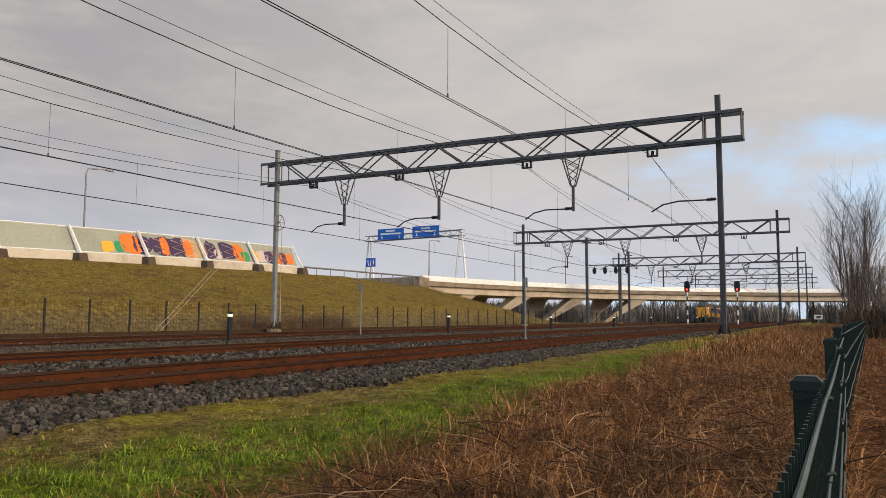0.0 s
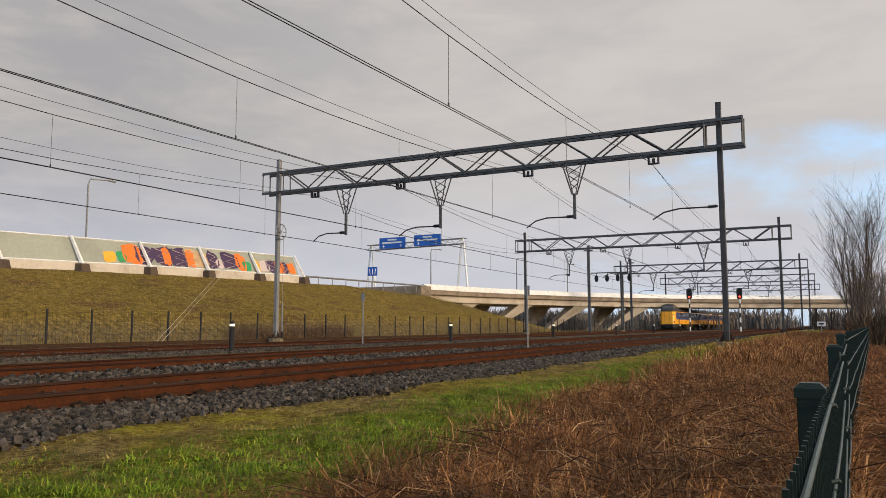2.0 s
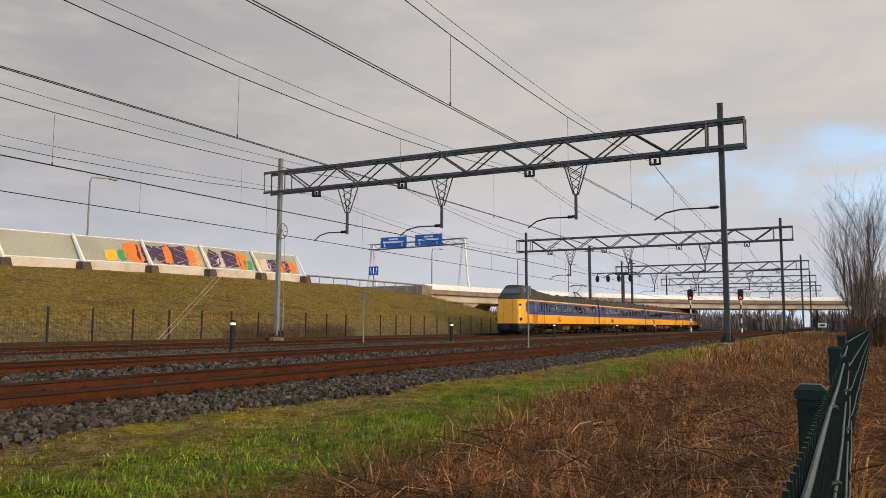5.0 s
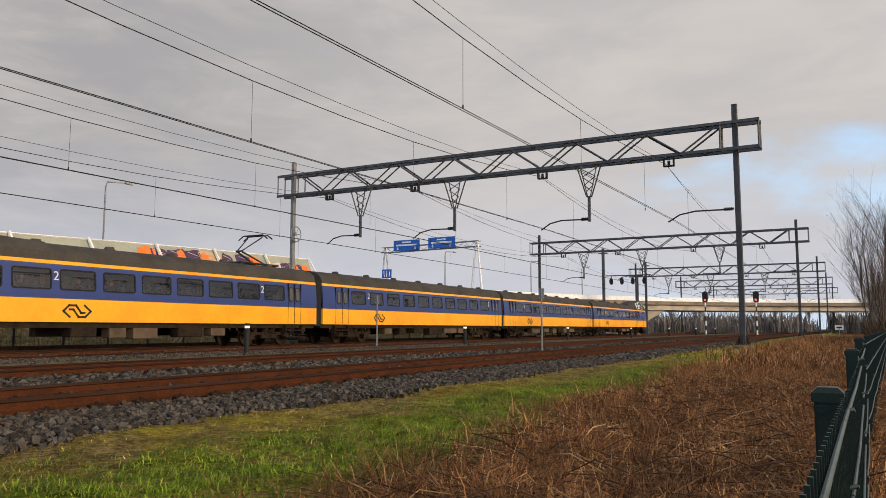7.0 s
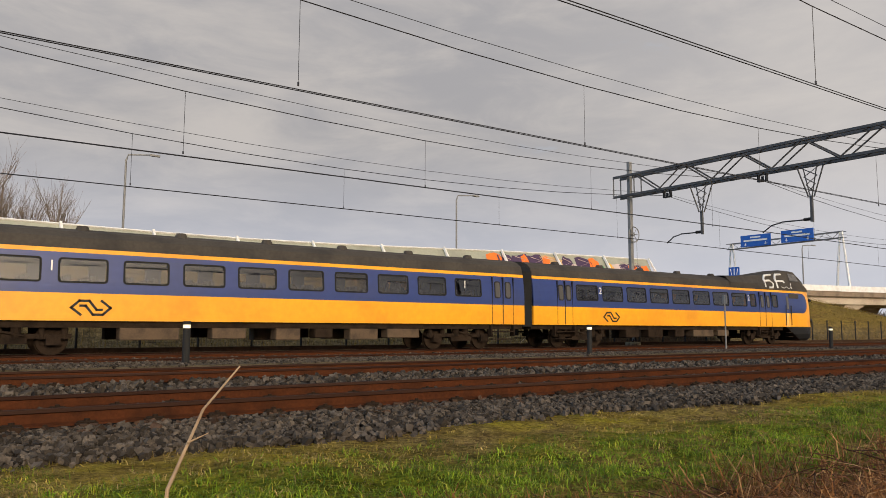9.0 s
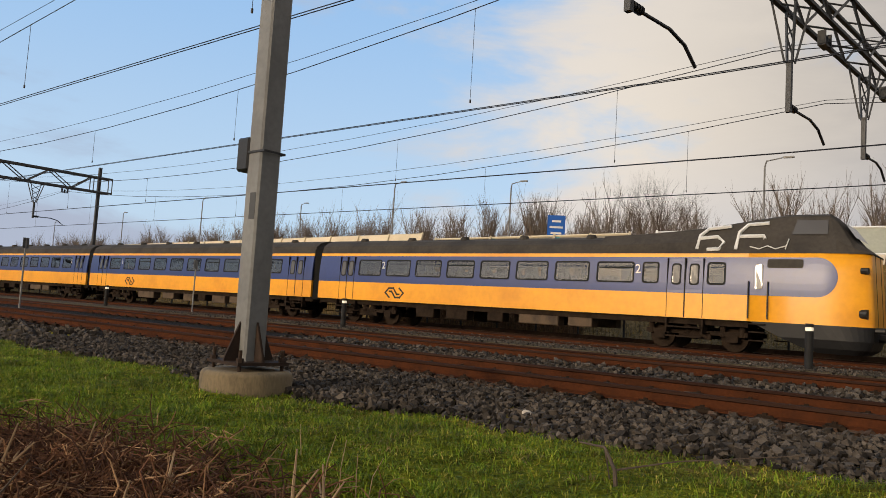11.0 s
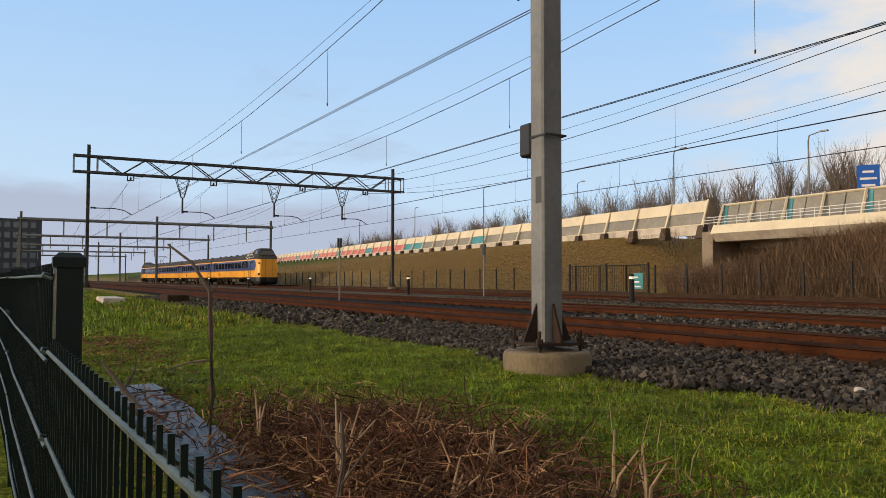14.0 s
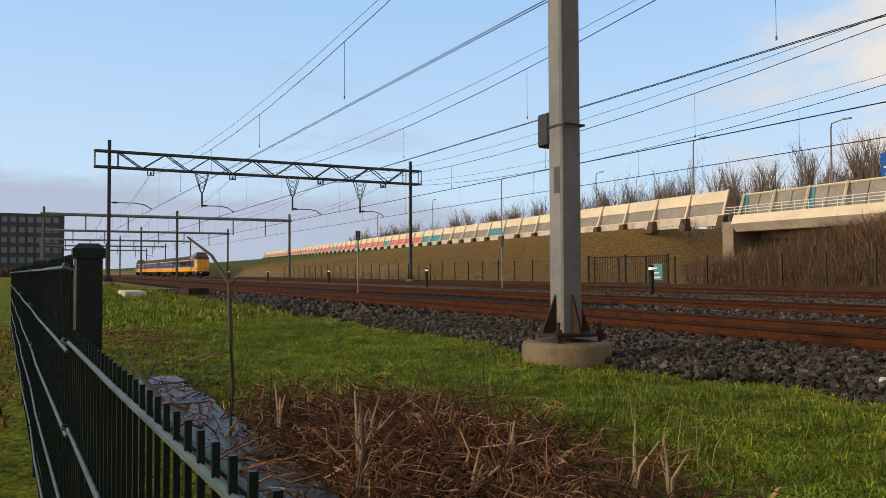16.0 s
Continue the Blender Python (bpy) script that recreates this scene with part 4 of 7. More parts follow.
def pantograph(train, x):
    bm = bmesh.new()
    for yy in (-0.55, 0.55):
        rod(bm, (x - 1.3, yy, 4.03), (x + 1.5, yy, 4.03), 0.05, 6)
    for xx in (x - 1.2, x - 0.2, x + 1.3):
        rod(bm, (xx, -0.55, 4.03), (xx, 0.55, 4.03), 0.05, 6)
        for yy in (-0.5, 0.5):
            rod(bm, (xx, yy, 3.7), (xx, yy, 4.02), 0.08, 8)
    base = part("pantograph_base", bm, BLACK, train, "black pantograph base on insulators")
    bm = bmesh.new()
    for yy in (-0.3, 0.3):
        rod(bm, (x + 0.9, yy * 1.2, 4.0), (x - 0.75, yy * 0.5, 4.62), 0.045, 6)
        rod(bm, (x - 0.75, yy * 0.5, 4.62), (x + 0.35, yy * 1.6, 5.40), 0.03, 6)
    rod(bm, (x - 0.75, -0.2, 4.62), (x - 0.75, 0.2, 4.62), 0.05, 6)
    for xx in (x + 0.2, x + 0.55):
        tube(bm, [(xx, -0.95, 5.30), (xx, -0.65, 5.50), (xx, 0.65, 5.50), (xx, 0.95, 5.30)], 0.035, 6)
    rod(bm, (x + 0.2, -0.5, 5.48), (x + 0.55, -0.5, 5.48), 0.025, 5)
    rod(bm, (x + 0.2, 0.5, 5.48), (x + 0.55, 0.5, 5.48), 0.025, 5)
    part("pantograph_arm", bm, BLACK, base, "raised pantograph arm")


bm = bmesh.new()
box(bm, -0.06, 0.06, -0.21, 0.21, 0.0, 1.12)
box(bm, -0.07, 0.07, -0.15, 0.15, 1.05, 1.22)
bevel(bm, 0.02)
SEAT_MESH = mesh_of("seat_back", bm, material("dark_seat_cloth", (0.03, 0.035, 0.06), 0.9, 0, bump=0.1))


def build_train():
    train = thing("passenger_train", "yellow and dark blue four-coach electric train with high cabs", "train", at=pose(0, TRAIN_Y, TRACKS[3][1]))
    g = GAP / 2
    for i in range(4):
        x0, x1 = JOINTS[i] + (g if i else 0), JOINTS[i + 1] - (g if i < 3 else 0)
        kind = "cab_low" if i == 0 else "cab_high" if i == 3 else "mid"
        flip = (lambda d: x0 + d) if i < 3 else (lambda d: x1 - d)
        if i in (0, 3):
            wins = [(4.35, 0.54), (6.67, 0.54)] + [(7.60 + k * 1.795, 1.41) for k in range(8)]
            doors = ((5.68, 1.26), (22.38, 0.98))
            nums = ((9.2, "2"), (19.98, "2")) if i == 0 else ((7.41, "2"), (19.98, "2"))
            logo = 10.1 if i == 0 else 19.2
        else:
            wins = [(2.70 + k * 1.87, 1.34) for k in range(10)]
            doors = ((1.75, 1.2), (22.1, 1.2))
            nums = ((4.35, "2"), (20.9, "2")) if i == 1 else ((4.35, "1"), (20.0, "1"))
            logo = 5.5
        a, b = body(train, x0, x1, kind, [tuple(sorted((flip(d), flip(d + w)))) for d, w in wins])
        if i:
            gangway(train, JOINTS[i])
        for d, w in doors:
            door(train, flip(d), w)
        for k, (d, w) in enumerate(wins):
            if w > 1:
                for e in (0.3, w - 0.3):
                    for y in (-0.95, -0.45, 0.45, 0.95):
                        seat = new("seat_back", SEAT_MESH)
                        seat.parent, seat.location = train, (flip(d + e), y, 1.25)
        for k, (d, w) in enumerate(wins):
            e = sorted((flip(d), flip(d + w)))
            window(train, *e, vent=k % 4 == 2)
        for d, tx in nums:
            digit(train, tx, flip(d), 2.56)
        emblem(train, flip(logo))
    nose(train, JOINTS[0], -1)
    nose(train, JOINTS[4], 1)
    pantograph(train, 21.5)
    # white spray marks on the roof hump at the rear
    for pts in ([(4.3, 4.22), (5.05, 4.14), (5.3, 3.9), (5.35, 3.42)], [(5.3, 3.8), (4.7, 3.85), (4.45, 3.65), (4.6, 3.42), (5.0, 3.4)], [(3.1, 4.30), (3.75, 4.26), (4.0, 4.0), (4.05, 3.40)], [(3.95, 3.85), (3.2, 3.86), (3.15, 3.76)], [(3.6, 3.50), (3.3, 3.42), (3.05, 3.52), (2.8, 3.42), (2.45, 3.52)], [(2.42, 3.75), (2.5, 3.40)]):
        wide = 0.065 if pts[0][1] > 3.78 else 0.02
        bm = bmesh.new()
        tube(bm, [(JOINTS[4] - d, -(1.30 - 0.42 * max(z - Z_EAVE - 0.1, 0) ** 1.25), z) for d, z in pts], wide, 5)
        part("spray_mark", bm, WHITE, train, "white spray-paint stroke")
    return train


train = build_train()


# ---------------------------------------------------------------- motorway: barriers, bridge, gantry, viaduct
SOOTY_CONCRETE = material("sooty_concrete", (0.085, 0.058, 0.038), 0.9, 0, (0.045, 0.032, 0.022), 1.5, 0.6, 15, 0.2, 0.2)
PANEL_GREY = material("grey_green_barrier", (0.30, 0.31, 0.25), 0.5, 0, (0.22, 0.23, 0.19), 0.3, 0.6, 5, 0.1, 0.05)
PANEL_STAINED = material("stained_grey_panel", (0.20, 0.185, 0.15), 0.7, 0, (0.28, 0.25, 0.20), 0.25, 0.6, 3, 0.2, 0.05)
PANEL_CREAM = material("cream_cladding", (0.66, 0.56, 0.38), 0.6, 0, (0.55, 0.46, 0.31), 0.4, 0.5, 6, 0.08, 0.04)
PANEL_TEAL = material("teal_panel", (0.04, 0.20, 0.21), 0.5, 0, (0.07, 0.26, 0.30), 0.5, 0.5, 6, 0.1, 0.04)
PANEL_RED = material("salmon_panel", (0.55, 0.13, 0.09), 0.5, 0, (0.45, 0.10, 0.08), 0.5, 0.5, 6, 0.1, 0.04)
PAINTS = [material("graffiti_" + n, c, 0.5, 0, tuple(v * 0.8 for v in c), 2, 0.5, 8, 0.1, 0.02) for n, c in (("orange", (0.75, 0.17, 0.02)), ("purple", (0.055, 0.03, 0.075)), ("tan", (0.50, 0.33, 0.17)), ("green", (0.03, 0.27, 0.10)), ("yellow", (0.75, 0.38, 0.03)), ("pale", (0.55, 0.45, 0.42)))]
SIGN_BLUE = material("road_sign_blue", (0.012, 0.10, 0.42), 0.45, 0, (0.012, 0.09, 0.38), 1, 0.5, 4, 0.05, 0.0)


def slab(bm, pts, off):
    """A plate with the outline pts, thickened along off."""
    lo_ = [bm.verts.new(p) for p in pts]
    hi_ = [bm.verts.new(Vector(p) + Vector(off)) for p in pts]
    bm.faces.new(lo_[::-1])
    bm.faces.new(hi_)
    for k in range(len(pts)):
        bm.faces.new((lo_[k], lo_[(k + 1) % len(pts)], hi_[(k + 1) % len(pts)], hi_[k]))


def barrier(x0, x1, h, step, lean, panel_mat, label, cap=None, strut=WHITE, foot=True, base=0.62):
    wall = thing("noise_barrier", label, "noise barrier", "noise barriers along the motorway")
    n = int(round((x1 - x0) / step))
    cap_z = h * 0.62 if cap else h

    def at(x, up, off=0.0):
        return (x, road_y(x) + off + lean * (up - base) / (h - base), road_z(x) + up)
    for k in range(n):
        a, b = x0 + k * step, x0 + (k + 1) * step
        bm = bmesh.new()
        slab(bm, [at(a, base), at(b, base), at(b, cap_z), at(a, cap_z)], (0, 0.12, 0))
        part("panel", bm, panel_mat(k, a), wall)
        if cap:
            bm = bmesh.new()
            slab(bm, [at(a + 0.1, cap_z, -0.10), at(b - 0.1, cap_z, -0.10), at(b - 0.1, h, -0.10), at(a + 0.1, h, -0.10)], (0, 0.25, 0))
            part("cap_panel", bm, cap, wall, "cream upper panel")
        for up in (base + 0.02, h):
            bm = bmesh.new()
            rod(bm, at(a, up, -0.04), at(b, up, -0.04), 0.07, 4)
            part("rail", bm, strut, wall)
        bm = bmesh.new()
        slab(bm, [(a, road_y(a) - 0.1, road_z(a) - 0.5), (b, road_y(b) - 0.1, road_z(b) - 0.5), (b, road_y(b) - 0.1, road_z(b) + base - 0.03), (a, road_y(a) - 0.1, road_z(a) + base - 0.03)], (0, 0.3, 0))
        part("plinth", bm, PALE_CONCRETE, wall, "stained concrete plinth")
    for k in range(n + 1):
        a = x0 + k * step
        y, z = road_y(a), road_z(a)
        bm = bmesh.new()
        rod(bm, (a + 0.25, y - 0.55, z + 0.35), (a, y + lean - 0.15, z + h + 0.12), 0.17, 4, 0.12, turn=math.pi / 4)
        part("strut", bm, strut, wall, "slanting steel strut")
        if foot:
            bm = bmesh.new()
            for v in box(bm, a - 0.25, a + 0.75, y - 1.15, y - 0.1, z - 0.9, z + 0.50):
                if v.co.z > z:
                    v.co.y += 0.35 if v.co.y < y - 0.5 else 0
                    v.co.x += 0.14 if v.co.x < a + 0.2 else -0.14
            part("strut_foot", bm, SOOTY_CONCRETE, wall, "dark concrete foot block")
    return wall


def west_panel(k, a):
    if a < -150:
        return PANEL_RED if (k * 7) % 5 < 4 else PANEL_TEAL
    return PANEL_TEAL if k % 9 in (3, 7) and a < -75 else PANEL_STAINED


barrier(-405, -57, 3.25, 6.0, 0.9, west_panel, "long stained noise barrier with cream top panels and slanting struts", PANEL_CREAM, PANEL_CREAM)
east = barrier(-27, 63, 2.65, 6.0, 0.9, lambda k, a: PANEL_GREY, "grey-green noise barrier with orange and purple graffiti, white struts")


def graffiti():
    """Loose blocks of spray paint on the barrier's face."""
    rng = random.Random(11)

    def point(x, up):
        return Vector((x, road_y(x) + 0.9 * (up - 0.62) / 2.03 - 0.035, road_z(x) + up))
    blobs = [(41.4, 42.6, 4), (42.6, 43.5, 3), (43.2, 45.0, 0), (44.4, 46.2, 1), (46.0, 48.0, 1), (47.0, 47.9, 0), (47.8, 49.6, 1), (49.4, 50.3, 0), (49.2, 51.8, 2), (51.7, 53.0, 1), (52.6, 53.6, 5), (53.4, 55.4, 1), (55.0, 56.2, 0), (55.8, 56.8, 3), (57.2, 58.0, 4), (57.8, 59.2, 5), (58.8, 60.4, 1), (60.0, 61.2, 0), (60.8, 61.8, 1), (61.6, 62.7, 0)]
    for x0, x1, c in blobs:
        lo_, hi_ = (0.72, 2.45) if c in (0, 1, 2) else (0.75, 1.7)
        if x0 > 57:
            hi_ = 2.0
        n = 13
        pts = []
        for k in range(n):
            a = k * math.tau / n
            r = 0.8 + 0.35 * rng.random()
            sx, sz = math.cos(a), math.sin(a)
            m = max(abs(sx), abs(sz))
            pts.append(point((x0 + x1) / 2 + (x1 - x0) / 2 * sx / m ** 0.6 * r, min(2.5, max(0.7, (lo_ + hi_) / 2 + (hi_ - lo_) / 2 * sz / m ** 0.6 * r))))
        bm = bmesh.new()
        slab(bm, pts, (0, 0.012, 0))
        part("graffiti", bm, PAINTS[c], east, "spray-painted graffiti shape")
        if c in (1, 2):
            bm = bmesh.new()
            zig = [point(x0 + (x1 - x0) * (0.2 + 0.6 * (k % 2)), 0.9 + k * 0.33) + Vector((0, -0.02, 0)) for k in range(5)]
            tube(bm, zig, 0.035, 4)
            part("graffiti_line", bm, PAINTS[5], east)


graffiti()


def bridge():
    """Short motorway bridge with a cream edge beam, railing and barrier."""
    x0, x1 = -54.6, -29.6
    b = thing("motorway_bridge", "cream concrete motorway bridge with railing, on the bank", "bridge")

    def at(x, up, off=0.0):
        return (x, road_y(x) + off, road_z(x) + up)
    for lo_, hi_, o0, o1, m, nm in ((-0.55, 0.35, -1.5, -1.0, PANEL_CREAM, "edge_beam"), (-1.35, -0.55, -0.7, -1.5, PALE_CONCRETE, "fascia")):
        bm = bmesh.new()
        slab(bm, [at(x0, lo_, o0), at(x1, lo_, o0), at(x1, hi_, o1), at(x0, hi_, o1)], (0, 0.6, 0))
        part(nm, bm, m, b, "smooth cream concrete edge")
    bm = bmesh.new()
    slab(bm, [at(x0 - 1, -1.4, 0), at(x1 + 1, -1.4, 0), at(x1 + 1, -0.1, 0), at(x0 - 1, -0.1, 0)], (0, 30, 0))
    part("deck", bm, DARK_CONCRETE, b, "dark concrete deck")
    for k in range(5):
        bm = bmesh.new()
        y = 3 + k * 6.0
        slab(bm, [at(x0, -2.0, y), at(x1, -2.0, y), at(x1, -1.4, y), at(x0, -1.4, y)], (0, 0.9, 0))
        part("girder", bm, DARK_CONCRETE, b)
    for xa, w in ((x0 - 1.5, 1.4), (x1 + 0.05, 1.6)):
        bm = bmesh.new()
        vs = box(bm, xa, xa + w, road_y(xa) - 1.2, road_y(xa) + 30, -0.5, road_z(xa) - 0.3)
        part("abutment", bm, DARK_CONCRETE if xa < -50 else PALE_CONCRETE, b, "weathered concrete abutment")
    n = 18
    for up in (0.62, 0.92, 1.2):
        bm = bmesh.new()
        rod(bm, at(x0 - 1.5, up, -0.95), at(x1 + 1.5, up, -0.95), 0.035, 5)
        part("handrail", bm, WHITE, b)
    for k in range(n + 1):
        x = x0 - 1.5 + k * (x1 - x0 + 3) / n
        bm = bmesh.new()
        rod(bm, at(x, 0.3, -0.95), at(x, 1.2, -0.95), 0.035, 4)
        part("railing_post", bm, WHITE, b)
    n = 6
    step = (x1 - x0) / n
    for k in range(n):
        a, c = x0 + k * step, x0 + (k + 1) * step
        for j in range(2):
            p, q = a + j * step / 2, a + (j + 1) * step / 2
            bm = bmesh.new()
            slab(bm, [at(p + 0.06, 0.35, 0.1), at(q - 0.06, 0.35, 0.1), at(q - 0.06, 2.45, 0.8), at(p + 0.06, 2.45, 0.8)], (0, 0.1, 0))
            part("screen_panel", bm, PANEL_STAINED, b, "stained grey screen panel")
        bm = bmesh.new()
        slab(bm, [at(a + 0.2, 0.35, 0.02), at(a + 0.85, 0.35, 0.02), at(a + 0.55, 2.45, 0.72), at(a + 0.15, 2.45, 0.72)], (0, 0.07, 0))
        if k % 2 == 0:
            part("teal_fin", bm, PANEL_TEAL, b, "teal slanting panel")
        else:
            bm.free()
        bm = bmesh.new()
        rod(bm, at(a, 2.55, 0.75), at(c, 2.55, 0.75), 0.11, 4)
        part("top_rail", bm, PANEL_CREAM, b)
    for k in range(n + 1):
        a = x0 + k * step
        bm = bmesh.new()
        rod(bm, at(a + 0.3, 0.2, -0.7), at(a, 2.7, 0.6), 0.16, 4, 0.12)
        part("strut", bm, PANEL_CREAM, b)


bridge()

VIA = [(86, 40.0), (97, 38.0), (109, 34.5), (121, 29.5), (133, 22.5), (143, 14), (151, 4), (157, -7), (162, -20), (166, -36), (169, -55), (171, -80)]


def viaduct():
    v = thing("viaduct", "curved concrete motorway viaduct on slanting piers", "viaduct")
    pts = [Vector((x, y, 0)) for x, y in VIA]
    frames = []
    for i, p in enumerate(pts):
        d = (pts[min(i + 1, len(pts) - 1)] - pts[max(i - 1, 0)]).normalized()
        side = Vector((-d.y, d.x, 0))
        if side.y < 0 and i == 0:
            side = -side
        m = Matrix((( d.x, side.x, 0, p.x), (d.y, side.y, 0, p.y), (0, 0, 1, 0), (0, 0, 0, 1)))
        frames.append(m)
    for name, prof, mat, label in (
            ("parapet", [(0, -0.05, 5.45), (0, 0.3, 5.45), (0, 0.3, 6.15), (0, 0.05, 6.15)], WHITE, "pale painted parapet"),
            ("far_parapet", [(0, 13.6, 5.45), (0, 13.9, 5.45), (0, 13.9, 6.15), (0, 13.6, 6.15)], WHITE, "pale painted parapet"),
            ("fascia", [(0, 0.15, 4.85), (0, 13.8, 4.85), (0, 13.8, 5.44), (0, 0.05, 5.44)], DARK_CONCRETE, "rust-stained concrete fascia"),
            ("beam", [(0, 1.0, 3.95), (0, 12.8, 3.95), (0, 12.8, 4.84), (0, 0.8, 4.84)], PALE_CONCRETE, "cream concrete box beam")):
        bm = bmesh.new()
        sweep(bm, prof, frames)
        part(name, bm, mat, v, label)
    for i in range(1, len(frames) - 1):
        if i in (5, 6, 7):
            continue
        for a, b_ in ((2.2, 5.0), (11.6, 8.8)):
            bm = bmesh.new()
            m = frames[i]
            lo_ = [m @ Vector(q) for q in ((-5.2, b_ - 0.45, -0.4), (-4.2, b_ - 0.45, -0.4), (-4.2, b_ + 0.45, -0.4), (-5.2, b_ + 0.45, -0.4))]
            hi_ = [m @ Vector(q) for q in ((-0.6, a - 0.9, 3.97), (3.0, a - 0.9, 3.97), (3.0, a + 0.9, 3.97), (-0.6, a + 0.9, 3.97))]
            lo_ = [bm.verts.new(q) for q in lo_]
            hi_ = [bm.verts.new(q) for q in hi_]
            bm.faces.new(lo_[::-1])
            bm.faces.new(hi_)
            for k in range(4):
                bm.faces.new((lo_[k], lo_[(k + 1) % 4], hi_[(k + 1) % 4], hi_[k]))
            part("pier", bm, PALE_CONCRETE, v, "slanting concrete pier")
    bm = bmesh.new()
    box(bm, 84.6, 87.2, 39.6, 53.5, 3.5, 5.85)
    part("abutment", bm, DARK_CONCRETE, v, "stained concrete abutment in the bank")


viaduct()

# far roadway rail on the bank between barrier and viaduct
guard = thing("guard_rail", "grey steel guard rail along the motorway edge", "guard rail")
for k in range(10):
    a, b_ = 64 + k * 2.2, 66.2 + k * 2.2
    bm = bmesh.new()
    rod(bm, (a, road_y(a) + 0.3, road_z(a) + 0.68), (b_, road_y(b_) + 0.3, road_z(b_) + 0.68), 0.10, 4)
    part("rail", bm, GALV, guard)
    bm = bmesh.new()
    rod(bm, (a, road_y(a) + 0.3, road_z(a) - 0.2), (a, road_y(a) + 0.3, road_z(a) + 0.7), 0.06, 4)
    part("post", bm, GALV, guard)


def bars(parent, x, y0, y1, z, h, mat=WHITE, name="lettering"):
    bm = bmesh.new()
    box(bm, x - 0.015, x, y0, y1, z, z + h)
    part(name, bm, mat, parent, "white bar of lettering")


def gantry():
    g = thing("road_sign_gantry", "white sign gantry with blue direction signs over the motorway", "sign gantry")
    for y in (40.3, 57.3):
        x = 98 + (y - 40) * 0.12
        for s in (-1, 1):
            bm = bmesh.new()
            rod(bm, (x + s * 0.15, y + s * 1.0, 4.9), (x, y + s * 0.12, 13.4), 0.17, 8, 0.12)
            part("leg", bm, WHITE, g, "white slanting gantry leg")
    for z in (12.55, 13.35):
        for dx_ in (-0.4, 0.4):
            bm = bmesh.new()
            rod(bm, (98 + dx_, 39.8, z), (100.1 + dx_, 57.9, z), 0.06, 5)
            part("chord", bm, GALV, g)
    for k in range(17):
        y = 40.2 + k * 1.04
        bm = bmesh.new()
        x = 98 + (y - 40) * 0.12 - 0.4
        rod(bm, (x, y, 12.55 if k % 2 else 13.35), (x + 0.12, y + 1.04, 13.35 if k % 2 else 12.55), 0.035, 4)
        part("diagonal", bm, GALV, g)
    for y0, y1 in ((43.7, 48.2), (50.2, 54.8)):
        bm = bmesh.new()
        x = 98 + (y0 - 40) * 0.12 - 0.75
        box(bm, x, x + 0.12, y0, y1, 12.55, 14.2)
        sg = part("sign_panel", bm, SIGN_BLUE, g, "blue motorway direction sign")
        bars(sg, x - 0.005, y0 + 1.5, y1 - 1.5, 13.75, 0.22)
        bars(sg, x - 0.005, y0 + 0.5, y1 - 0.5, 13.3, 0.24)
        for yy in (y0 + 0.75, y1 - 0.75):
            bm = bmesh.new()
            box(bm, x - 0.02, x - 0.005, yy - 0.06, yy + 0.06, 12.85, 13.15)
            slab(bm, [(x - 0.02, yy - 0.22, 12.9), (x - 0.02, yy + 0.22, 12.9), (x - 0.02, yy, 12.68)], (0.015, 0, 0))
            part("lane_arrow", bm, WHITE, sg)
    s = thing("lane_sign", "small blue lane sign on a post beside the motorway", "road sign")
    bm = bmesh.new()
    box(bm, 98, 98.1, 54.9, 56.6, 8.4, 9.75)
    sp = part("sign_panel", bm, SIGN_BLUE, s)
    for k in range(3):
        bm = bmesh.new()
        rod(bm, (97.98, 55.3 + k * 0.42, 8.6), (97.98, 55.15 + k * 0.55, 9.5), 0.05, 4)
        part("arrow", bm, WHITE, sp)
    bm = bmesh.new()
    rod(bm, (98.05, 55.75, 4.9), (98.05, 55.75, 8.4), 0.06, 6)
    part("post", bm, GALV, s)


gantry()


def small_blue_sign(x, y, z, w, h, heading):
    s = thing("motorway_sign", "blue motorway sign seen above the noise barrier", "road sign", at=pose(x, y, z, 0, 0, heading))
    bm = bmesh.new()
    box(bm, -w / 2, w / 2, -0.06, 0.06, 0, h)
    sp = part("sign_panel", bm, SIGN_BLUE, s)
    for k, f in enumerate((0.5, 0.75, 0.6)):
        bm = bmesh.new()
        box(bm, -w * f / 2, w * f / 2, -0.08, -0.065, h * (0.72 - k * 0.24), h * (0.80 - k * 0.24))
        part("lettering", bm, WHITE, sp, "white bar of lettering")
    bm = bmesh.new()
    for q in (-w * 0.3, w * 0.3):
        rod(bm, (q, 0.12, -6.0), (q, 0.12, h), 0.09, 6)
    part("post", bm, GALV, s)
    return s


small_blue_sign(-42.2, 62.5, 8.9, 1.9, 2.7, 35)


def street_lamp(x, y, base, top, arm=(1.8, -0.6)):
    lm = thing("street_lamp", "tall grey motorway lamp post with a single arm", "street lamp", "motorway lamps", pose(x, y, base))
    h = top - base
    bm = bmesh.new()
    tube(bm, [(0, 0, 0), (0, 0, h * 0.5), (0, 0, h - 0.6), (0.15, -0.05, h - 0.1), (arm[0], arm[1], h)], 0.11, 6, 0.05)
    part("pole", bm, GALV, lm)
    bm = bmesh.new()
    for v in box(bm, arm[0] - 0.1, arm[0] + 0.75, arm[1] - 0.15, arm[1] + 0.12, h - 0.08, h + 0.06):
        if v.co.x > arm[0]:
            v.co.z -= 0.02
    part("lamp_head", bm, GALV, lm)


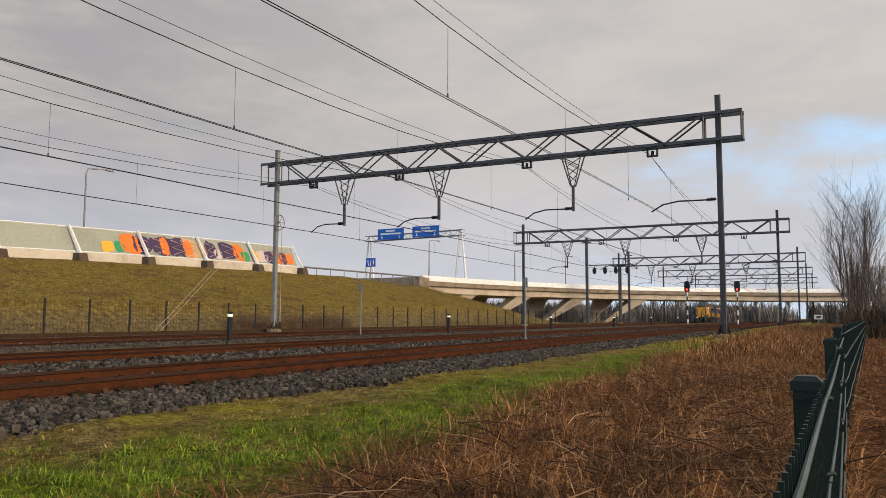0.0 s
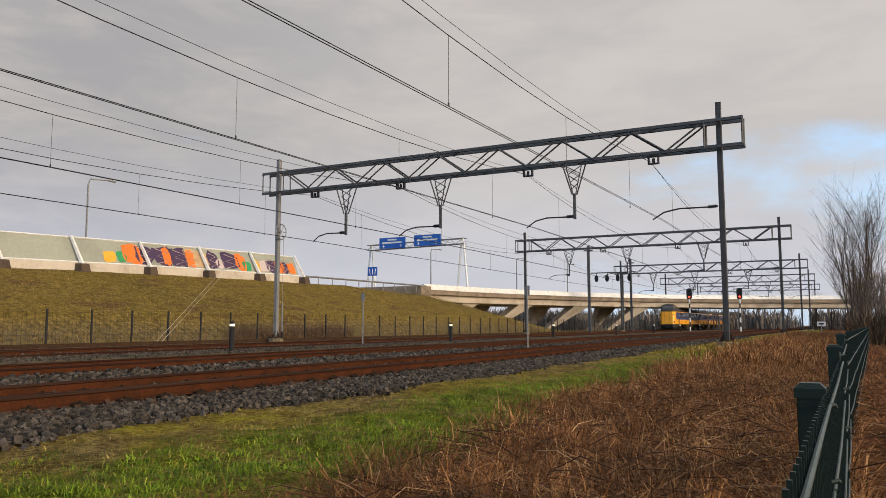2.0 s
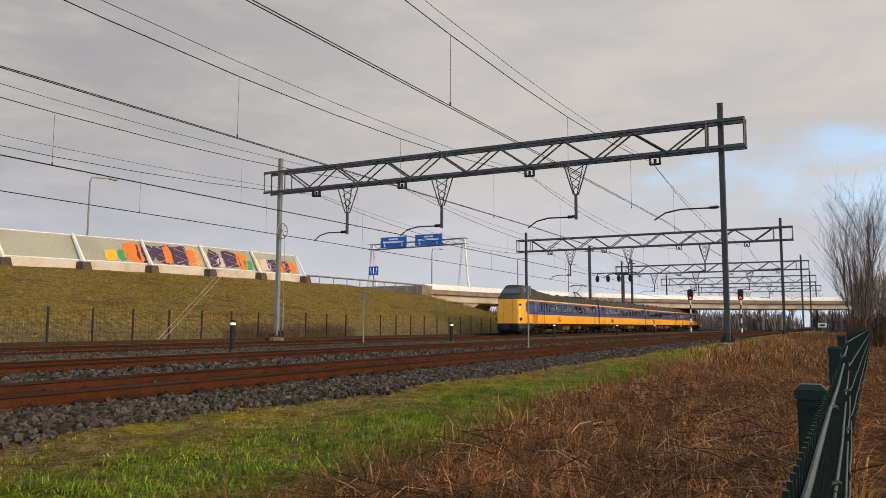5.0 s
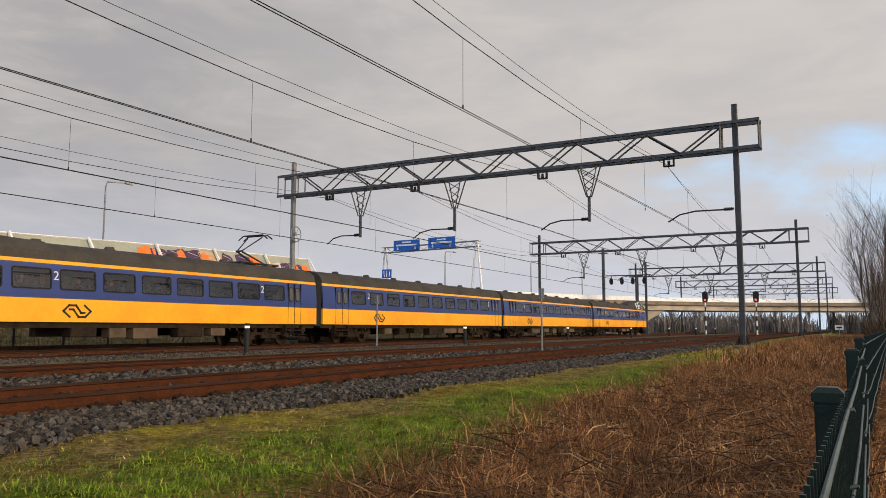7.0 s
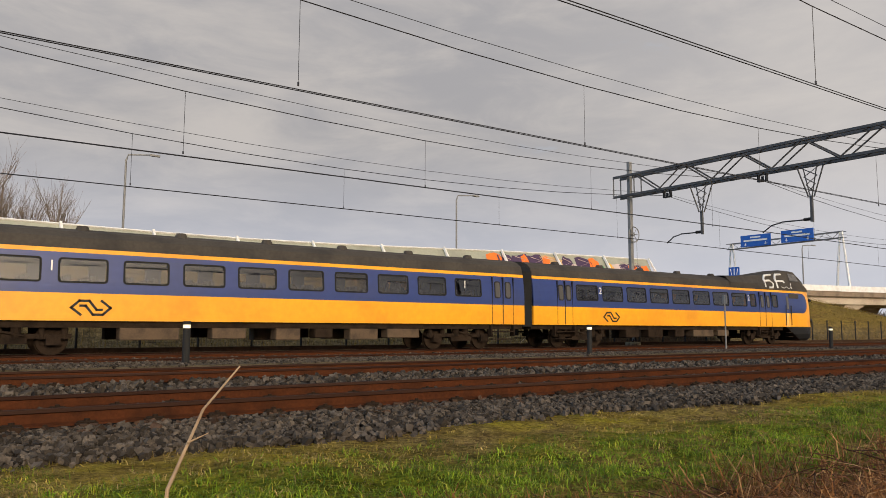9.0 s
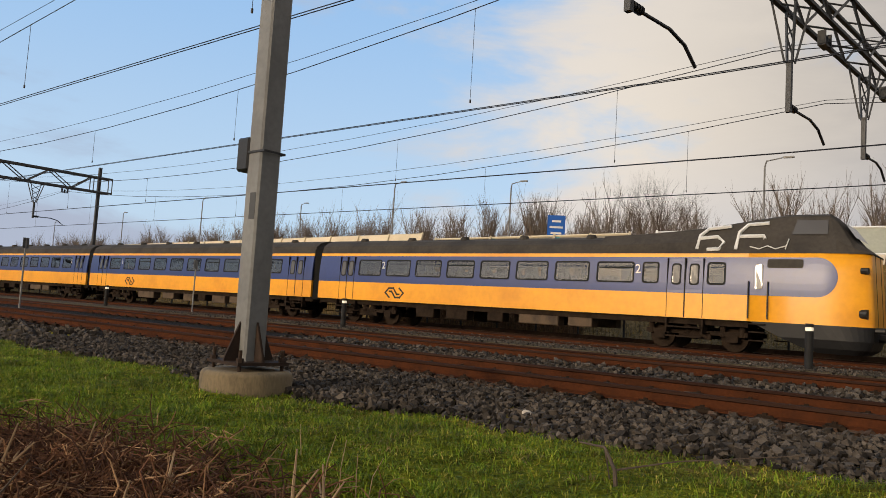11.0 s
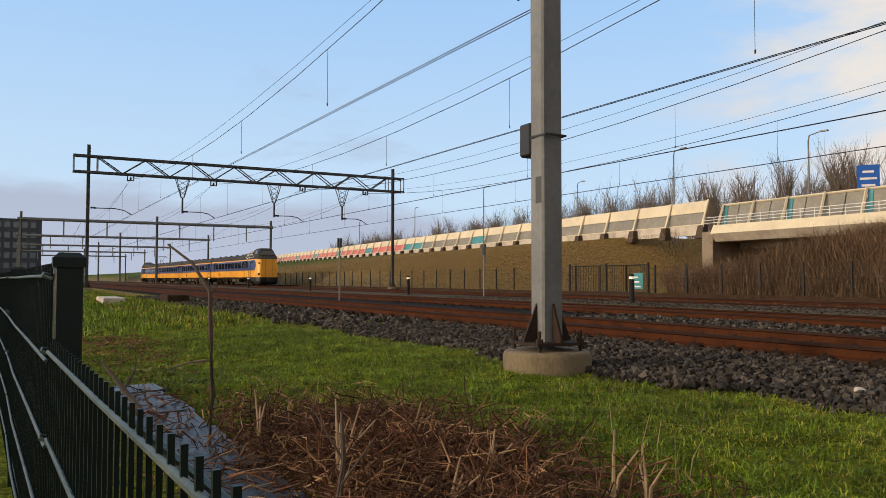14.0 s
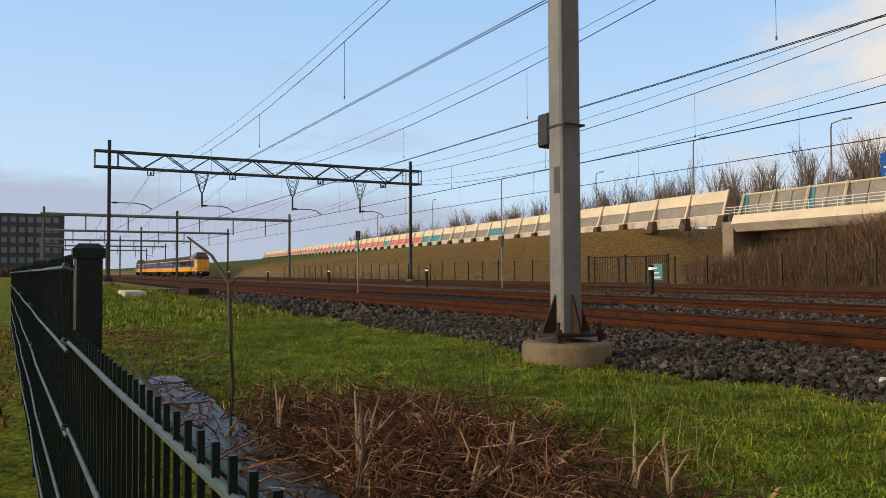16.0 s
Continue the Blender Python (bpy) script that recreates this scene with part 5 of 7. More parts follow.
for lx, ly, lt in ((-66, 62, 16.4), (-48, 62, 15.4), (-109, 62, 16.4), (-101, 76, 17.3), (-150, 70, 16.6), (-200, 78, 17), (-20, 60, 15.4), (15, 58, 15.2), (-5, 72, 16), (48, 56, 15), (110, 52, 13.5), (128, 44, 13), (145, 40, 13)):
    street_lamp(lx, ly, 5.0 if lx < 90 else 5.0, lt)


# ---------------------------------------------------------------- far fence and line-side posts
def far_fence():
    f = thing("trackside_fence", "dark wire-mesh fence along the foot of the bank", "fence")
    me = None
    for k in range(-56, 66):
        x = 21.3 + k * 2.25
        if me is None:
            bm = bmesh.new()
            box(bm, -0.035, 0.035, -0.035, 0.035, -0.3, 1.5)
            me = mesh_of("post", bm, FENCE_DARK)
        ob = new("post", me)
        ob.parent, ob.location = f, (x, FENCE_Y, 0)
    verts, faces = [], []

    def strip(x0, x1, z0, z1):
        i = len(verts)
        verts.extend([(x0, FENCE_Y + 0.05, z0), (x1, FENCE_Y + 0.05, z0), (x1, FENCE_Y + 0.05, z1), (x0, FENCE_Y + 0.05, z1), (x0, FENCE_Y + 0.06, z0), (x1, FENCE_Y + 0.06, z0), (x1, FENCE_Y + 0.06, z1), (x0, FENCE_Y + 0.06, z1)])
        faces.extend([(i, i + 1, i + 2, i + 3), (i + 7, i + 6, i + 5, i + 4)])
    for k in range(8):
        z = -0.05 + k * 0.2
        strip(21.3 - 56 * 2.25, 21.3 + 65 * 2.25, z, z + 0.006)
    for k in range(1350):
        x = -104 + k * 0.2
        strip(x, x + 0.005, -0.1, 1.45)
    ob = new("wire_mesh", raw_mesh("wire_mesh", verts, faces, FENCE_DARK))
    ob.parent = f
    tagged(ob, "fine dark wire mesh", kind="stuff")


far_fence()
bm = bmesh.new()
box(bm, -130, 170, FENCE_Y - 0.6, FENCE_Y - 0.4, -0.5, -0.02)
structure("fence_kerb", bm, SLEEPER, "low brown concrete kerb at the fence foot", "kerb")

LAMP_GLOW = glowing("path_lamp_glow", (1.0, 0.90, 0.68), 0.45)


def path_light():
    b = thing("path_light", "black bollard light with a lit band beside the tracks", "bollard light", "bollard lights", pose(19.1, 10.2, -0.1))
    bm = bmesh.new()
    rod(bm, (0, 0, -0.1), (0, 0, 0.82), 0.088, 14)
    part("post", bm, RUBBER, b)
    bm = bmesh.new()
    rod(bm, (0, 0, 0.82), (0, 0, 0.90), 0.084, 14)
    part("lamp_band", bm, LAMP_GLOW, b, "glowing white band")
    bm = bmesh.new()
    rod(bm, (0, 0, 0.90), (0, 0, 0.98), 0.092, 14, 0.082)
    part("cap", bm, RUBBER, b)
    return b


pl = path_light()
for x in (-98, -82, -66.5, -50.5, -35.4, -18.9, -4.2, 5.6, 35.1, 51.0, 68.0, 83.6, 99.0, 114.0):
    copy_thing(pl, pose(x, 10.2, -0.1))


def line_sign(x, y, h, dark=False):
    s = thing("line_sign", "dark-backed plate on a thin post beside the track" if dark else "grey plate on a thin pale post beside the track", "sign", "line signs", pose(x, y, -0.2))
    bm = bmesh.new()
    rod(bm, (0, 0, -0.1), (0, 0, h + 0.2), 0.032, 8)
    part("post", bm, GALV, s)
    bm = bmesh.new()
    box(bm, -0.012, 0.012, -0.10, 0.10, h - 0.18, h + 0.2)
    part("plate", bm, GALV if not dark else DARK_STEEL, s)


line_sign(29.6, 12.0, 2.25)
line_sign(27.2, 2.9, 2.25)
line_sign(-28.5, 3.6, 2.35, True)
line_sign(-29.3, 11.0, 2.2)
ns = thing("number_sign", "small white plate on a short post in the grass", "sign", at=pose(66, -6.4, -0.2))
bm = bmesh.new()
rod(bm, (0, 0, -0.1), (0, 0, 1.0), 0.03, 6)
part("post", bm, GALV, ns)
bm = bmesh.new()
box(bm, -0.01, 0.01, -0.30, 0.30, 0.85, 1.2)
npl = part("plate", bm, WHITE, ns)
bm = bmesh.new()
box(bm, -0.02, -0.012, -0.18, 0.18, 0.97, 1.09)
part("lettering", bm, BLACK, npl, "black bar of lettering")

RED_GLOW = glowing("signal_red", (1.0, 0.03, 0.015), 6.0)


def signal(x, y, top):
    s = thing("railway_signal", "black railway signal showing red on a banded pole", "railway signal", "signals", pose(x, y, -0.2))
    bm = bmesh.new()
    prof = [(0, 0.42 * math.cos(a * math.tau / 16), top - 0.9 + (0.42 * math.sin(a * math.tau / 16)) + (0.45 if math.sin(a * math.tau / 16) >= 0 else -0.45)) for a in range(16)]
    sweep(bm, prof, [Matrix.Translation((d, 0, 0)) for d in (-0.08, 0.08)])
    hd = part("signal_head", bm, BLACK, s)
    for k, zz in enumerate((0.45, 0.0, -0.45)):
        bm = bmesh.new()
        rod(bm, (-0.08, 0, top - 0.9 + zz), (-0.11, 0, top - 0.9 + zz), 0.13, 12)
        part("lens", bm, RED_GLOW if k == 2 else RUBBER, hd, "lit red lens" if k == 2 else "dark lens")
    for k in range(7):
        bm = bmesh.new()
        z0 = k * (top - 1.7) / 7
        rod(bm, (0, 0, z0), (0, 0, z0 + (top - 1.7) / 7), 0.11, 8)
        part("pole_band", bm, BLACK if k % 2 else WHITE, s)


signal(120, 12.5, 6.6)
signal(120, 5.3, 6.5)
bm = bmesh.new()
rod(bm, (117.4, 19.9, 9.0), (117.4, 27.0, 9.0), 0.09, 5)
rod(bm, (117.4, 22.0, 9.0), (117.4, 22.0, -0.3), 0.14, 6)
part("frame", bm, DARK_STEEL, thing("signal_bracket", "dark steel bracket holding four signal heads", "signal bracket"))
for y in (20.9, 22.7, 24.4, 26.1):
    s = thing("railway_signal", "small dark signal head on the far portal beam", "railway signal", "signals", pose(117.2, y, 7.55))
    bm = bmesh.new()
    prof = [(0, 0.3 * math.cos(a * math.tau / 12), 0.55 + 0.55 * math.sin(a * math.tau / 12)) for a in range(12)]
    sweep(bm, prof, [Matrix.Translation((d, 0, 0)) for d in (-0.1, 0.1)])
    part("housing", bm, BLACK, s)
    bm = bmesh.new()
    rod(bm, (0.2, 0, 0.5), (0.2, 0, 1.5), 0.05, 5)
    part("hanger", bm, DARK_STEEL, s)


def plain_portal(x):
    p = thing("plain_portal", "thin grey beam portal with short hanging posts", "catenary portal", "plain portals", pose(x, 0, 0))
    for y in (-7.2, 8.6, 24.0):
        bm = bmesh.new()
        rod(bm, (0, y, -0.4), (0, y, 9.0), 0.17, 6)
        part("mast", bm, DARK_STEEL, p)
    bm = bmesh.new()
    rod(bm, (0, -7.6, 8.1), (0, 24.3, 8.1), 0.20, 6)
    part("beam", bm, GALV, p)
    for y in (-2.5, 2.5, 11.5, 16.0, 20.5):
        bm = bmesh.new()
        rod(bm, (0, y, 8.0), (0, y, 5.9), 0.09, 5)
        part("hanging_post", bm, GALV, p)
    return p


pp = plain_portal(-106)
for x in (-146, -186, -226, -268):
    copy_thing(pp, pose(x, 0, 0))
for x, y in ((121, 21.6), (98, 21.6)):
    m_ = thing("lone_mast", "dark steel mast standing beside the far track", "mast", "lone masts", pose(x, y, -0.3))
    bm = bmesh.new()
    box(bm, -0.16, 0.16, -0.16, 0.16, 0, 11.6)
    part("pole", bm, DARK_STEEL, m_)
    bm = bmesh.new()
    box(bm, -0.1, 0.1, -0.6, 0.6, 10.9, 11.05)
    part("crossbar", bm, DARK_STEEL, m_)

# mast furniture on the nearest portal: black box, straps and tag plate
eq = thing("mast_box", "black equipment box strapped to the steel mast", "equipment box", at=pose(-6.03, MAST_NEAR, 2.12))
bm = bmesh.new()
box(bm, -0.32, -0.13, -0.13, 0.06, -0.17, 0.17)
bevel(bm, 0.02)
part("housing", bm, BLACK, eq)
bm = bmesh.new()
for q in (-0.125, 0.125):
    box(bm, -0.13, 0.13, q - 0.006, q + 0.006, 0.0, 0.02)
    box(bm, q - 0.006, q + 0.006, -0.13, 0.13, 0.0, 0.02)
part("strap", bm, BLACK, eq, "dark steel strap")
bm = bmesh.new()
box(bm, -0.04, 0.05, -0.128, -0.119, -0.66, -0.40)
part("tag_plate", bm, DARK_STEEL, eq, "small dark tag plate")
# balance wheel on the far mast of the first eastern portal
bw = thing("tension_wheel", "grey tensioning wheel with weights on the far mast", "tension wheel", at=pose(35.1, MAST_FAR - 0.3, 6.3))
bm = bmesh.new()
ring = [(0.45 * math.cos(a * math.tau / 20), -0.1, 0.45 * math.sin(a * math.tau / 20)) for a in range(21)]
tube(bm, ring, 0.035, 4)
for a in range(6):
    rod(bm, (0, -0.1, 0), (0.45 * math.cos(a * math.tau / 6), -0.1, 0.45 * math.sin(a * math.tau / 6)), 0.02, 4)
part("wheel", bm, GALV, bw)
bm = bmesh.new()
rod(bm, (0.35, 0.0, -5.9), (0.35, 0.0, -4.2), 0.05, 10)
rod(bm, (0.35, 0.0, -4.2), (0.35, 0.0, -0.2), 0.015, 4)
part("weights", bm, GALV, bw)
stay = thing("guy_wire", "slanting pale guy wires anchored beside the far track", "guy wire")
for d in (0, 0.35):
    bm = bmesh.new()
    rod(bm, (26.9 + d, FENCE_Y - 0.4, -0.1), (33.5 + d, FENCE_Y + 1.6, 4.04), 0.012, 4)
    part("cable", bm, PALE_CONCRETE, stay)


# ---------------------------------------------------------------- near fence: posts, double-rod mats
FENCE_ROD = material("galvanised_green_rod", (0.085, 0.105, 0.095), 0.5, 0.2, (0.035, 0.055, 0.045), 8, 0.6, 60, 0.2, 0.05)


def fence_y(x):
    if x < 0:
        return -7.625 + 0.037 * x
    return -7.590 - 0.0145 * min(x, 7.05) - 0.034 * max(x - 7.05, 0)


def near_fence():
    f = thing("mesh_panel_fence", "dark green metal panel fence with square capped posts", "fence")
    bm = bmesh.new()
    box(bm, -0.003, 0.003, -0.003, 0.003, 0, 0.95)
    bar_me = mesh_of("vertical_bar", bm, GREEN_PAINT)
    posts = [(-1.98 - 2.5 * k, 0.76) for k in range(6)] + [(2.05 + 2.5 * k, 0.585 + 0.035 * min(k, 2)) for k in range(22)]
    for x, top in posts:
        bm = bmesh.new()
        y = fence_y(x) + 0.034
        box(bm, x - 0.03, x + 0.03, y - 0.03, y + 0.03, -0.6, top - 0.03)
        bevel(bm, 0.004)
        p = part("post", bm, GREEN_PAINT, f, "square dark green post")
        bm = bmesh.new()
        vs = box(bm, x - 0.035, x + 0.035, y - 0.035, y + 0.035, top - 0.035, top - 0.012)
        vs = box(bm, x - 0.034, x + 0.034, y - 0.034, y + 0.034, top - 0.012, top)
        for v in vs[4:]:
            v.co.x += 0.012 if v.co.x < x else -0.012
            v.co.y += 0.012 if v.co.y < y else -0.012
        part("cap", bm, GREEN_PAINT, p, "bevelled green plastic cap")
        for z in (top - 0.055, top - 0.23, top - 0.43):
            bm = bmesh.new()
            tube(bm, [(x - 0.014, y - 0.030, z), (x - 0.006, y - 0.052, z + 0.006), (x + 0.010, y - 0.054, z), (x + 0.016, y - 0.034, z - 0.006)], 0.004, 6)
            part("clamp", bm, FENCE_ROD, p, "galvanised clamp")
    # panels: from, to, height of the top rod
    panels = [(-4.45 - 2.5 * k, -2.0 - 2.5 * k, 0.705) for k in range(5)] + [(-1.96, 0.42, 0.53), (0.46, 2.03, 0.535)] + [(2.08 + 2.5 * k, 4.52 + 2.5 * k, 0.530 + 0.035 * min(k, 2)) for k in range(21)]
    verts, faces = [], []
    for a, b, top in panels:
        near = -4.6 < a < 6.8
        n = int((b - a) / 0.05)
        for k in range(n + 1):
            x = a + 0.01 + k * 0.05
            y = fence_y(x)
            if near:
                ob = new("vertical_bar", bar_me)
                ob.parent, ob.location = f, (x, y, top + 0.03 - 0.95)
            else:
                i = len(verts)
                for dx_, dy_ in ((-0.003, -0.003), (0.003, -0.003), (0.003, 0.003), (-0.003, 0.003)):
                    verts.append((x + dx_, y + dy_, top - 0.92))
                    verts.append((x + dx_, y + dy_, top + 0.03))
                faces.extend([(i, i + 2, i + 3, i + 1), (i + 2, i + 4, i + 5, i + 3), (i + 4, i + 6, i + 7, i + 5), (i + 6, i, i + 1, i + 7)])
        ya, yb = fence_y(a), fence_y(b)
        for j in range(5):
            z = top - j * 0.2
            for s in (-1, 1):
                bm = bmesh.new()
                wob = 0.004 * (j + 1)
                tube(bm, [(a, ya + s * 0.0075, z), ((a * 2 + b) / 3, (ya * 2 + yb) / 3 + s * 0.0075 - wob * 0.4, z - 0.002), ((a + b * 2) / 3, (ya + yb * 2) / 3 + s * 0.0075 - wob * 0.2, z), (b, yb + s * 0.0075, z)], 0.0045, 6)
                part("horizontal_rod", bm, FENCE_ROD if s < 0 else GREEN_PAINT, f, "double horizontal rod")
    ob = new("fence_barring", raw_mesh("fence_barring", verts, faces, GREEN_PAINT))
    ob.parent = f
    tagged(ob, "dark green vertical bars", kind="stuff")


near_fence()

# ---------------------------------------------------------------- ballast stones
def stone_field(name, label, count_seed, spots, mat, size=(0.028, 0.055)):
    rng = np.random.default_rng(count_seed)
    base = np.array([(-1, -1, -1), (1, -1, -1), (1, 1, -1), (-1, 1, -1), (-1, -1, 1), (1, -1, 1), (1, 1, 1), (-1, 1, 1)], float)
    quad = np.array([(3, 2, 1, 0), (4, 5, 6, 7), (0, 1, 5, 4), (1, 2, 6, 5), (2, 3, 7, 6), (3, 0, 4, 7)])
    n = len(spots)
    v = base[None] * rng.uniform(0.45, 1.0, (n, 8, 3))
    v *= rng.uniform(0.55, 1.25, (n, 1, 3)) * rng.uniform(size[0], size[1], (n, 1, 1))
    a, b, c = (rng.uniform(0, math.tau, n) for _ in range(3))
    ca, sa, cb, sb, cc, sc = np.cos(a), np.sin(a), np.cos(b), np.sin(b), np.cos(c), np.sin(c)
    r = np.stack([np.stack([ca * cb, ca * sb * sc - sa * cc, ca * sb * cc + sa * sc], -1), np.stack([sa * cb, sa * sb * sc + ca * cc, sa * sb * cc - ca * sc], -1), np.stack([-sb, cb * sc, cb * cc], -1)], 1)
    v = np.einsum("nij,nkj->nki", r, v) + np.asarray(spots)[:, None, :]
    f = (quad[None] + (np.arange(n) * 8)[:, None, None]).reshape(-1, 4)
    me = raw_mesh(name, v.reshape(-1, 3).tolist(), f.tolist(), mat)
    return tagged(new(name, me), label, "ballast", kind="stuff")


def verge(x):
    """Where the ballast shoulder ends in the grass."""
    return -1.85 - 1.05 * smooth(2.0, -4.5, x) + 0.10 * math.sin(x * 1.3) + 0.07 * math.sin(x * 3.1 + 1)


def ballast():
    rng = np.random.default_rng(5)

    def shoulder(n, x0, x1):
        x, u = rng.uniform(x0, x1, n), rng.random(n)
        edge = np.array([verge(v) for v in x])
        y = -0.45 + (edge + 0.45 - np.abs(rng.normal(0, 0.09, n))) * u
        z = np.where(y > -0.9, -0.185, np.maximum(-0.185 + (y + 0.9) * 0.03, -0.20)) + rng.uniform(-0.02, 0.05, n)
        return np.stack([x, y, z], 1)
    stone_field("ballast_shoulder", "dark grey broken ballast stones on the shoulder", 1, shoulder(50000, -13, 22), STONE, (0.014, 0.038))
    stone_field("ballast_shoulder_far", "dark grey broken ballast stones farther along", 2, np.concatenate([shoulder(6000, 22, 60), shoulder(2500, -40, -13)]), STONE, (0.035, 0.075))

    def strip(n, x0, x1, y0, y1, z):
        return np.stack([rng.uniform(x0, x1, n), rng.uniform(y0, y1, n), z + rng.uniform(-0.02, 0.035, n)], 1)
    stone_field("ballast_between", "grey ballast stones between the near tracks", 3, np.concatenate([strip(9000, -14, 26, 1.65, 5.4, -0.185), strip(2500, -14, 26, 0.1, 1.4, -0.19), strip(2500, -14, 26, 5.6, 6.9, -0.19), strip(3000, -16, 30, 7.1, 9.2, -0.19), strip(6000, 26, 70, -0.4, 9, -0.185)]), STONE, (0.028, 0.06))
    stone_field("ballast_far_track", "grey ballast stones round the far track", 4, np.concatenate([strip(7000, -30, 45, 14.3, 18.1, -0.295), strip(4000, -30, 45, 11.8, 12.6, -0.295)]), STONE, (0.03, 0.06))
    # foot of the ballast, rust dusted, close under the rail
    stone_field("rusty_ballast", "rust-dusted ballast stones along the near rail", 6, strip(3500, -13, 24, -0.85, -0.12, -0.19), STONE_RUST, (0.025, 0.05))


ballast()
stone_field("path_gravel", "small grey gravel and chips on the service path", 9, np.stack([np.random.default_rng(8).uniform(-30, 45, 9000), np.random.default_rng(9).uniform(9.2, 11.7, 9000), np.full(9000, -0.095)], 1), STONE, (0.015, 0.035))
one = thing("pale_stone", "single pale stone lying on the ballast", "stone", at=pose(-3.46, -2.16, -0.15, 20, 10, 40))
bm = bmesh.new()
bmesh.ops.create_icosphere(bm, subdivisions=2, radius=0.052)
for v in bm.verts:
    v.co *= 1 + 0.3 * noise.noise(v.co * 14)
    v.co.z *= 0.6
part("body", bm, PALE_CONCRETE, one)


# ---------------------------------------------------------------- grass, brambles, stalks
def blade_material(name, a, b, dry, rough=0.75):
    m = bpy.data.materials.new(name)
    m.use_nodes = True
    n, l = m.node_tree.nodes, m.node_tree.links
    p = n["Principled BSDF"]
    geo = n.new("ShaderNodeNewGeometry")
    ramp = n.new("ShaderNodeValToRGB")
    e = ramp.color_ramp.elements
    e[0].position, e[0].color = 0.0, (*a, 1)
    e[1].position, e[1].color = 0.75, (*b, 1)
    k = ramp.color_ramp.elements.new(1.0)
    k.color = (*dry, 1)
    l.new(geo.outputs["Random Per Island"], ramp.inputs[0])
    # lusher, drier and painted clump-shade patches, from a hand to a few steps wide
    tint = n.new("ShaderNodeHueSaturation")
    l.new(ramp.outputs[0], tint.inputs["Color"])
    spots = []
    for size, lo_, hi_ in ((4.5, 0.55, 1.45), (0.9, 0.72, 1.28)):
        t = n.new("ShaderNodeTexNoise")
        t.inputs["Scale"].default_value, t.inputs["Detail"].default_value = size, 3
        l.new(geo.outputs["Position"], t.inputs["Vector"])
        r = n.new("ShaderNodeMapRange")
        l.new(t.outputs[0], r.inputs[0])
        r.inputs[1].default_value, r.inputs[2].default_value = 0.33, 0.67
        r.inputs[3].default_value, r.inputs[4].default_value = lo_, hi_
        spots.append(r.outputs[0])
    both = n.new("ShaderNodeMath")
    both.operation = "MULTIPLY"
    l.new(spots[0], both.inputs[0])
    l.new(spots[1], both.inputs[1])
    l.new(both.outputs[0], tint.inputs["Value"])
    l.new(tint.outputs[0], p.inputs["Base Color"])
    p.inputs["Roughness"].default_value = rough
    p.inputs["Specular IOR Level"].default_value = 0.25
    return m


# grass and turf ramps run dark to bright, carrying shade between blades as colour
GRASS = blade_material("fresh_grass", (0.032, 0.078, 0.003), (0.160, 0.240, 0.009), (0.26, 0.26, 0.04))
MOSSY = blade_material("yellowing_grass", (0.055, 0.043, 0.006), (0.270, 0.205, 0.023), (0.42, 0.31, 0.10))
DEAD = blade_material("dead_stalks", (0.075, 0.028, 0.008), (0.250, 0.108, 0.036), (0.50, 0.29, 0.12), 0.85)
STRAW_STEM = material("pale_dry_stem", (0.34, 0.24, 0.14), 0.85, 0, (0.22, 0.14, 0.08), 9, 0.6, 60, 0.2, 0.1)
TURF = blade_material("short_turf_blades", (0.038, 0.066, 0.003), (0.190, 0.215, 0.010), (0.33, 0.27, 0.05))
CANES = blade_material("cut_cane_bark", (0.035, 0.015, 0.008), (0.130, 0.058, 0.028), (0.36, 0.22, 0.11), 0.9)
LITTER = blade_material("leaf_litter", (0.075, 0.030, 0.015), (0.24, 0.095, 0.040), (0.36, 0.20, 0.09), 0.85)
BANK_GRASS = blade_material("bank_grass", (0.120, 0.082, 0.014), (0.235, 0.155, 0.036), (0.36, 0.24, 0.08))
# paler than TWIG for the far tree rows: haze painted into the bark
PALE_TWIG = material("haze_paled_twigs", (0.175, 0.140, 0.112), 0.9, 0, (0.12, 0.095, 0.075), 2, 0.6, 20, 0.2, 0.0)
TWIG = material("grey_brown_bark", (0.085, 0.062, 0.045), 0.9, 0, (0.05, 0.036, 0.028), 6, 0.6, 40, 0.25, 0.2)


def blades(name, label, category, seed, xy, mat, height, width, lean=0.6, lift=0.0, zfun=None):
    """Bent blades, each of two quads, as one piece of stuff."""
    rng = np.random.default_rng(seed)
    n = len(xy)
    z = np.array([(zfun or ground_z)(x, y) for x, y in xy]) + lift
    h = rng.uniform(height[0], height[1], n)
    w = rng.uniform(width[0], width[1], n)
    a = rng.uniform(0, math.tau, n)
    t = rng.uniform(0, math.tau, n)
    k = rng.uniform(0.1, lean, n) * h
    p0 = np.stack([xy[:, 0], xy[:, 1], z - 0.02], 1)
    d = np.stack([np.cos(t), np.sin(t), np.zeros(n)], 1)
    s = np.stack([np.cos(a), np.sin(a), np.zeros(n)], 1) * w[:, None]
    up = np.array([0, 0, 1.0])
    p1 = p0 + up * (h * 0.6)[:, None] + d * (k * 0.35)[:, None]
    drop = np.clip(1 - (k / np.maximum(h, 1e-6)) * 0.35, 0.35, 1)
    p2 = p0 + up * (h * drop)[:, None] + d * k[:, None]
    v = np.stack([p0 - s, p0 + s, p1 + s * 0.8, p1 - s * 0.8, p2 + s * 0.12, p2 - s * 0.12], 1).reshape(-1, 3)
    i = (np.arange(n) * 6)[:, None]
    f = np.concatenate([i + np.array([0, 1, 2, 3]), i + np.array([3, 2, 4, 5])])
    me = raw_mesh(name, v.tolist(), f.tolist(), mat)
    return tagged(new(name, me), label, category, kind="stuff")


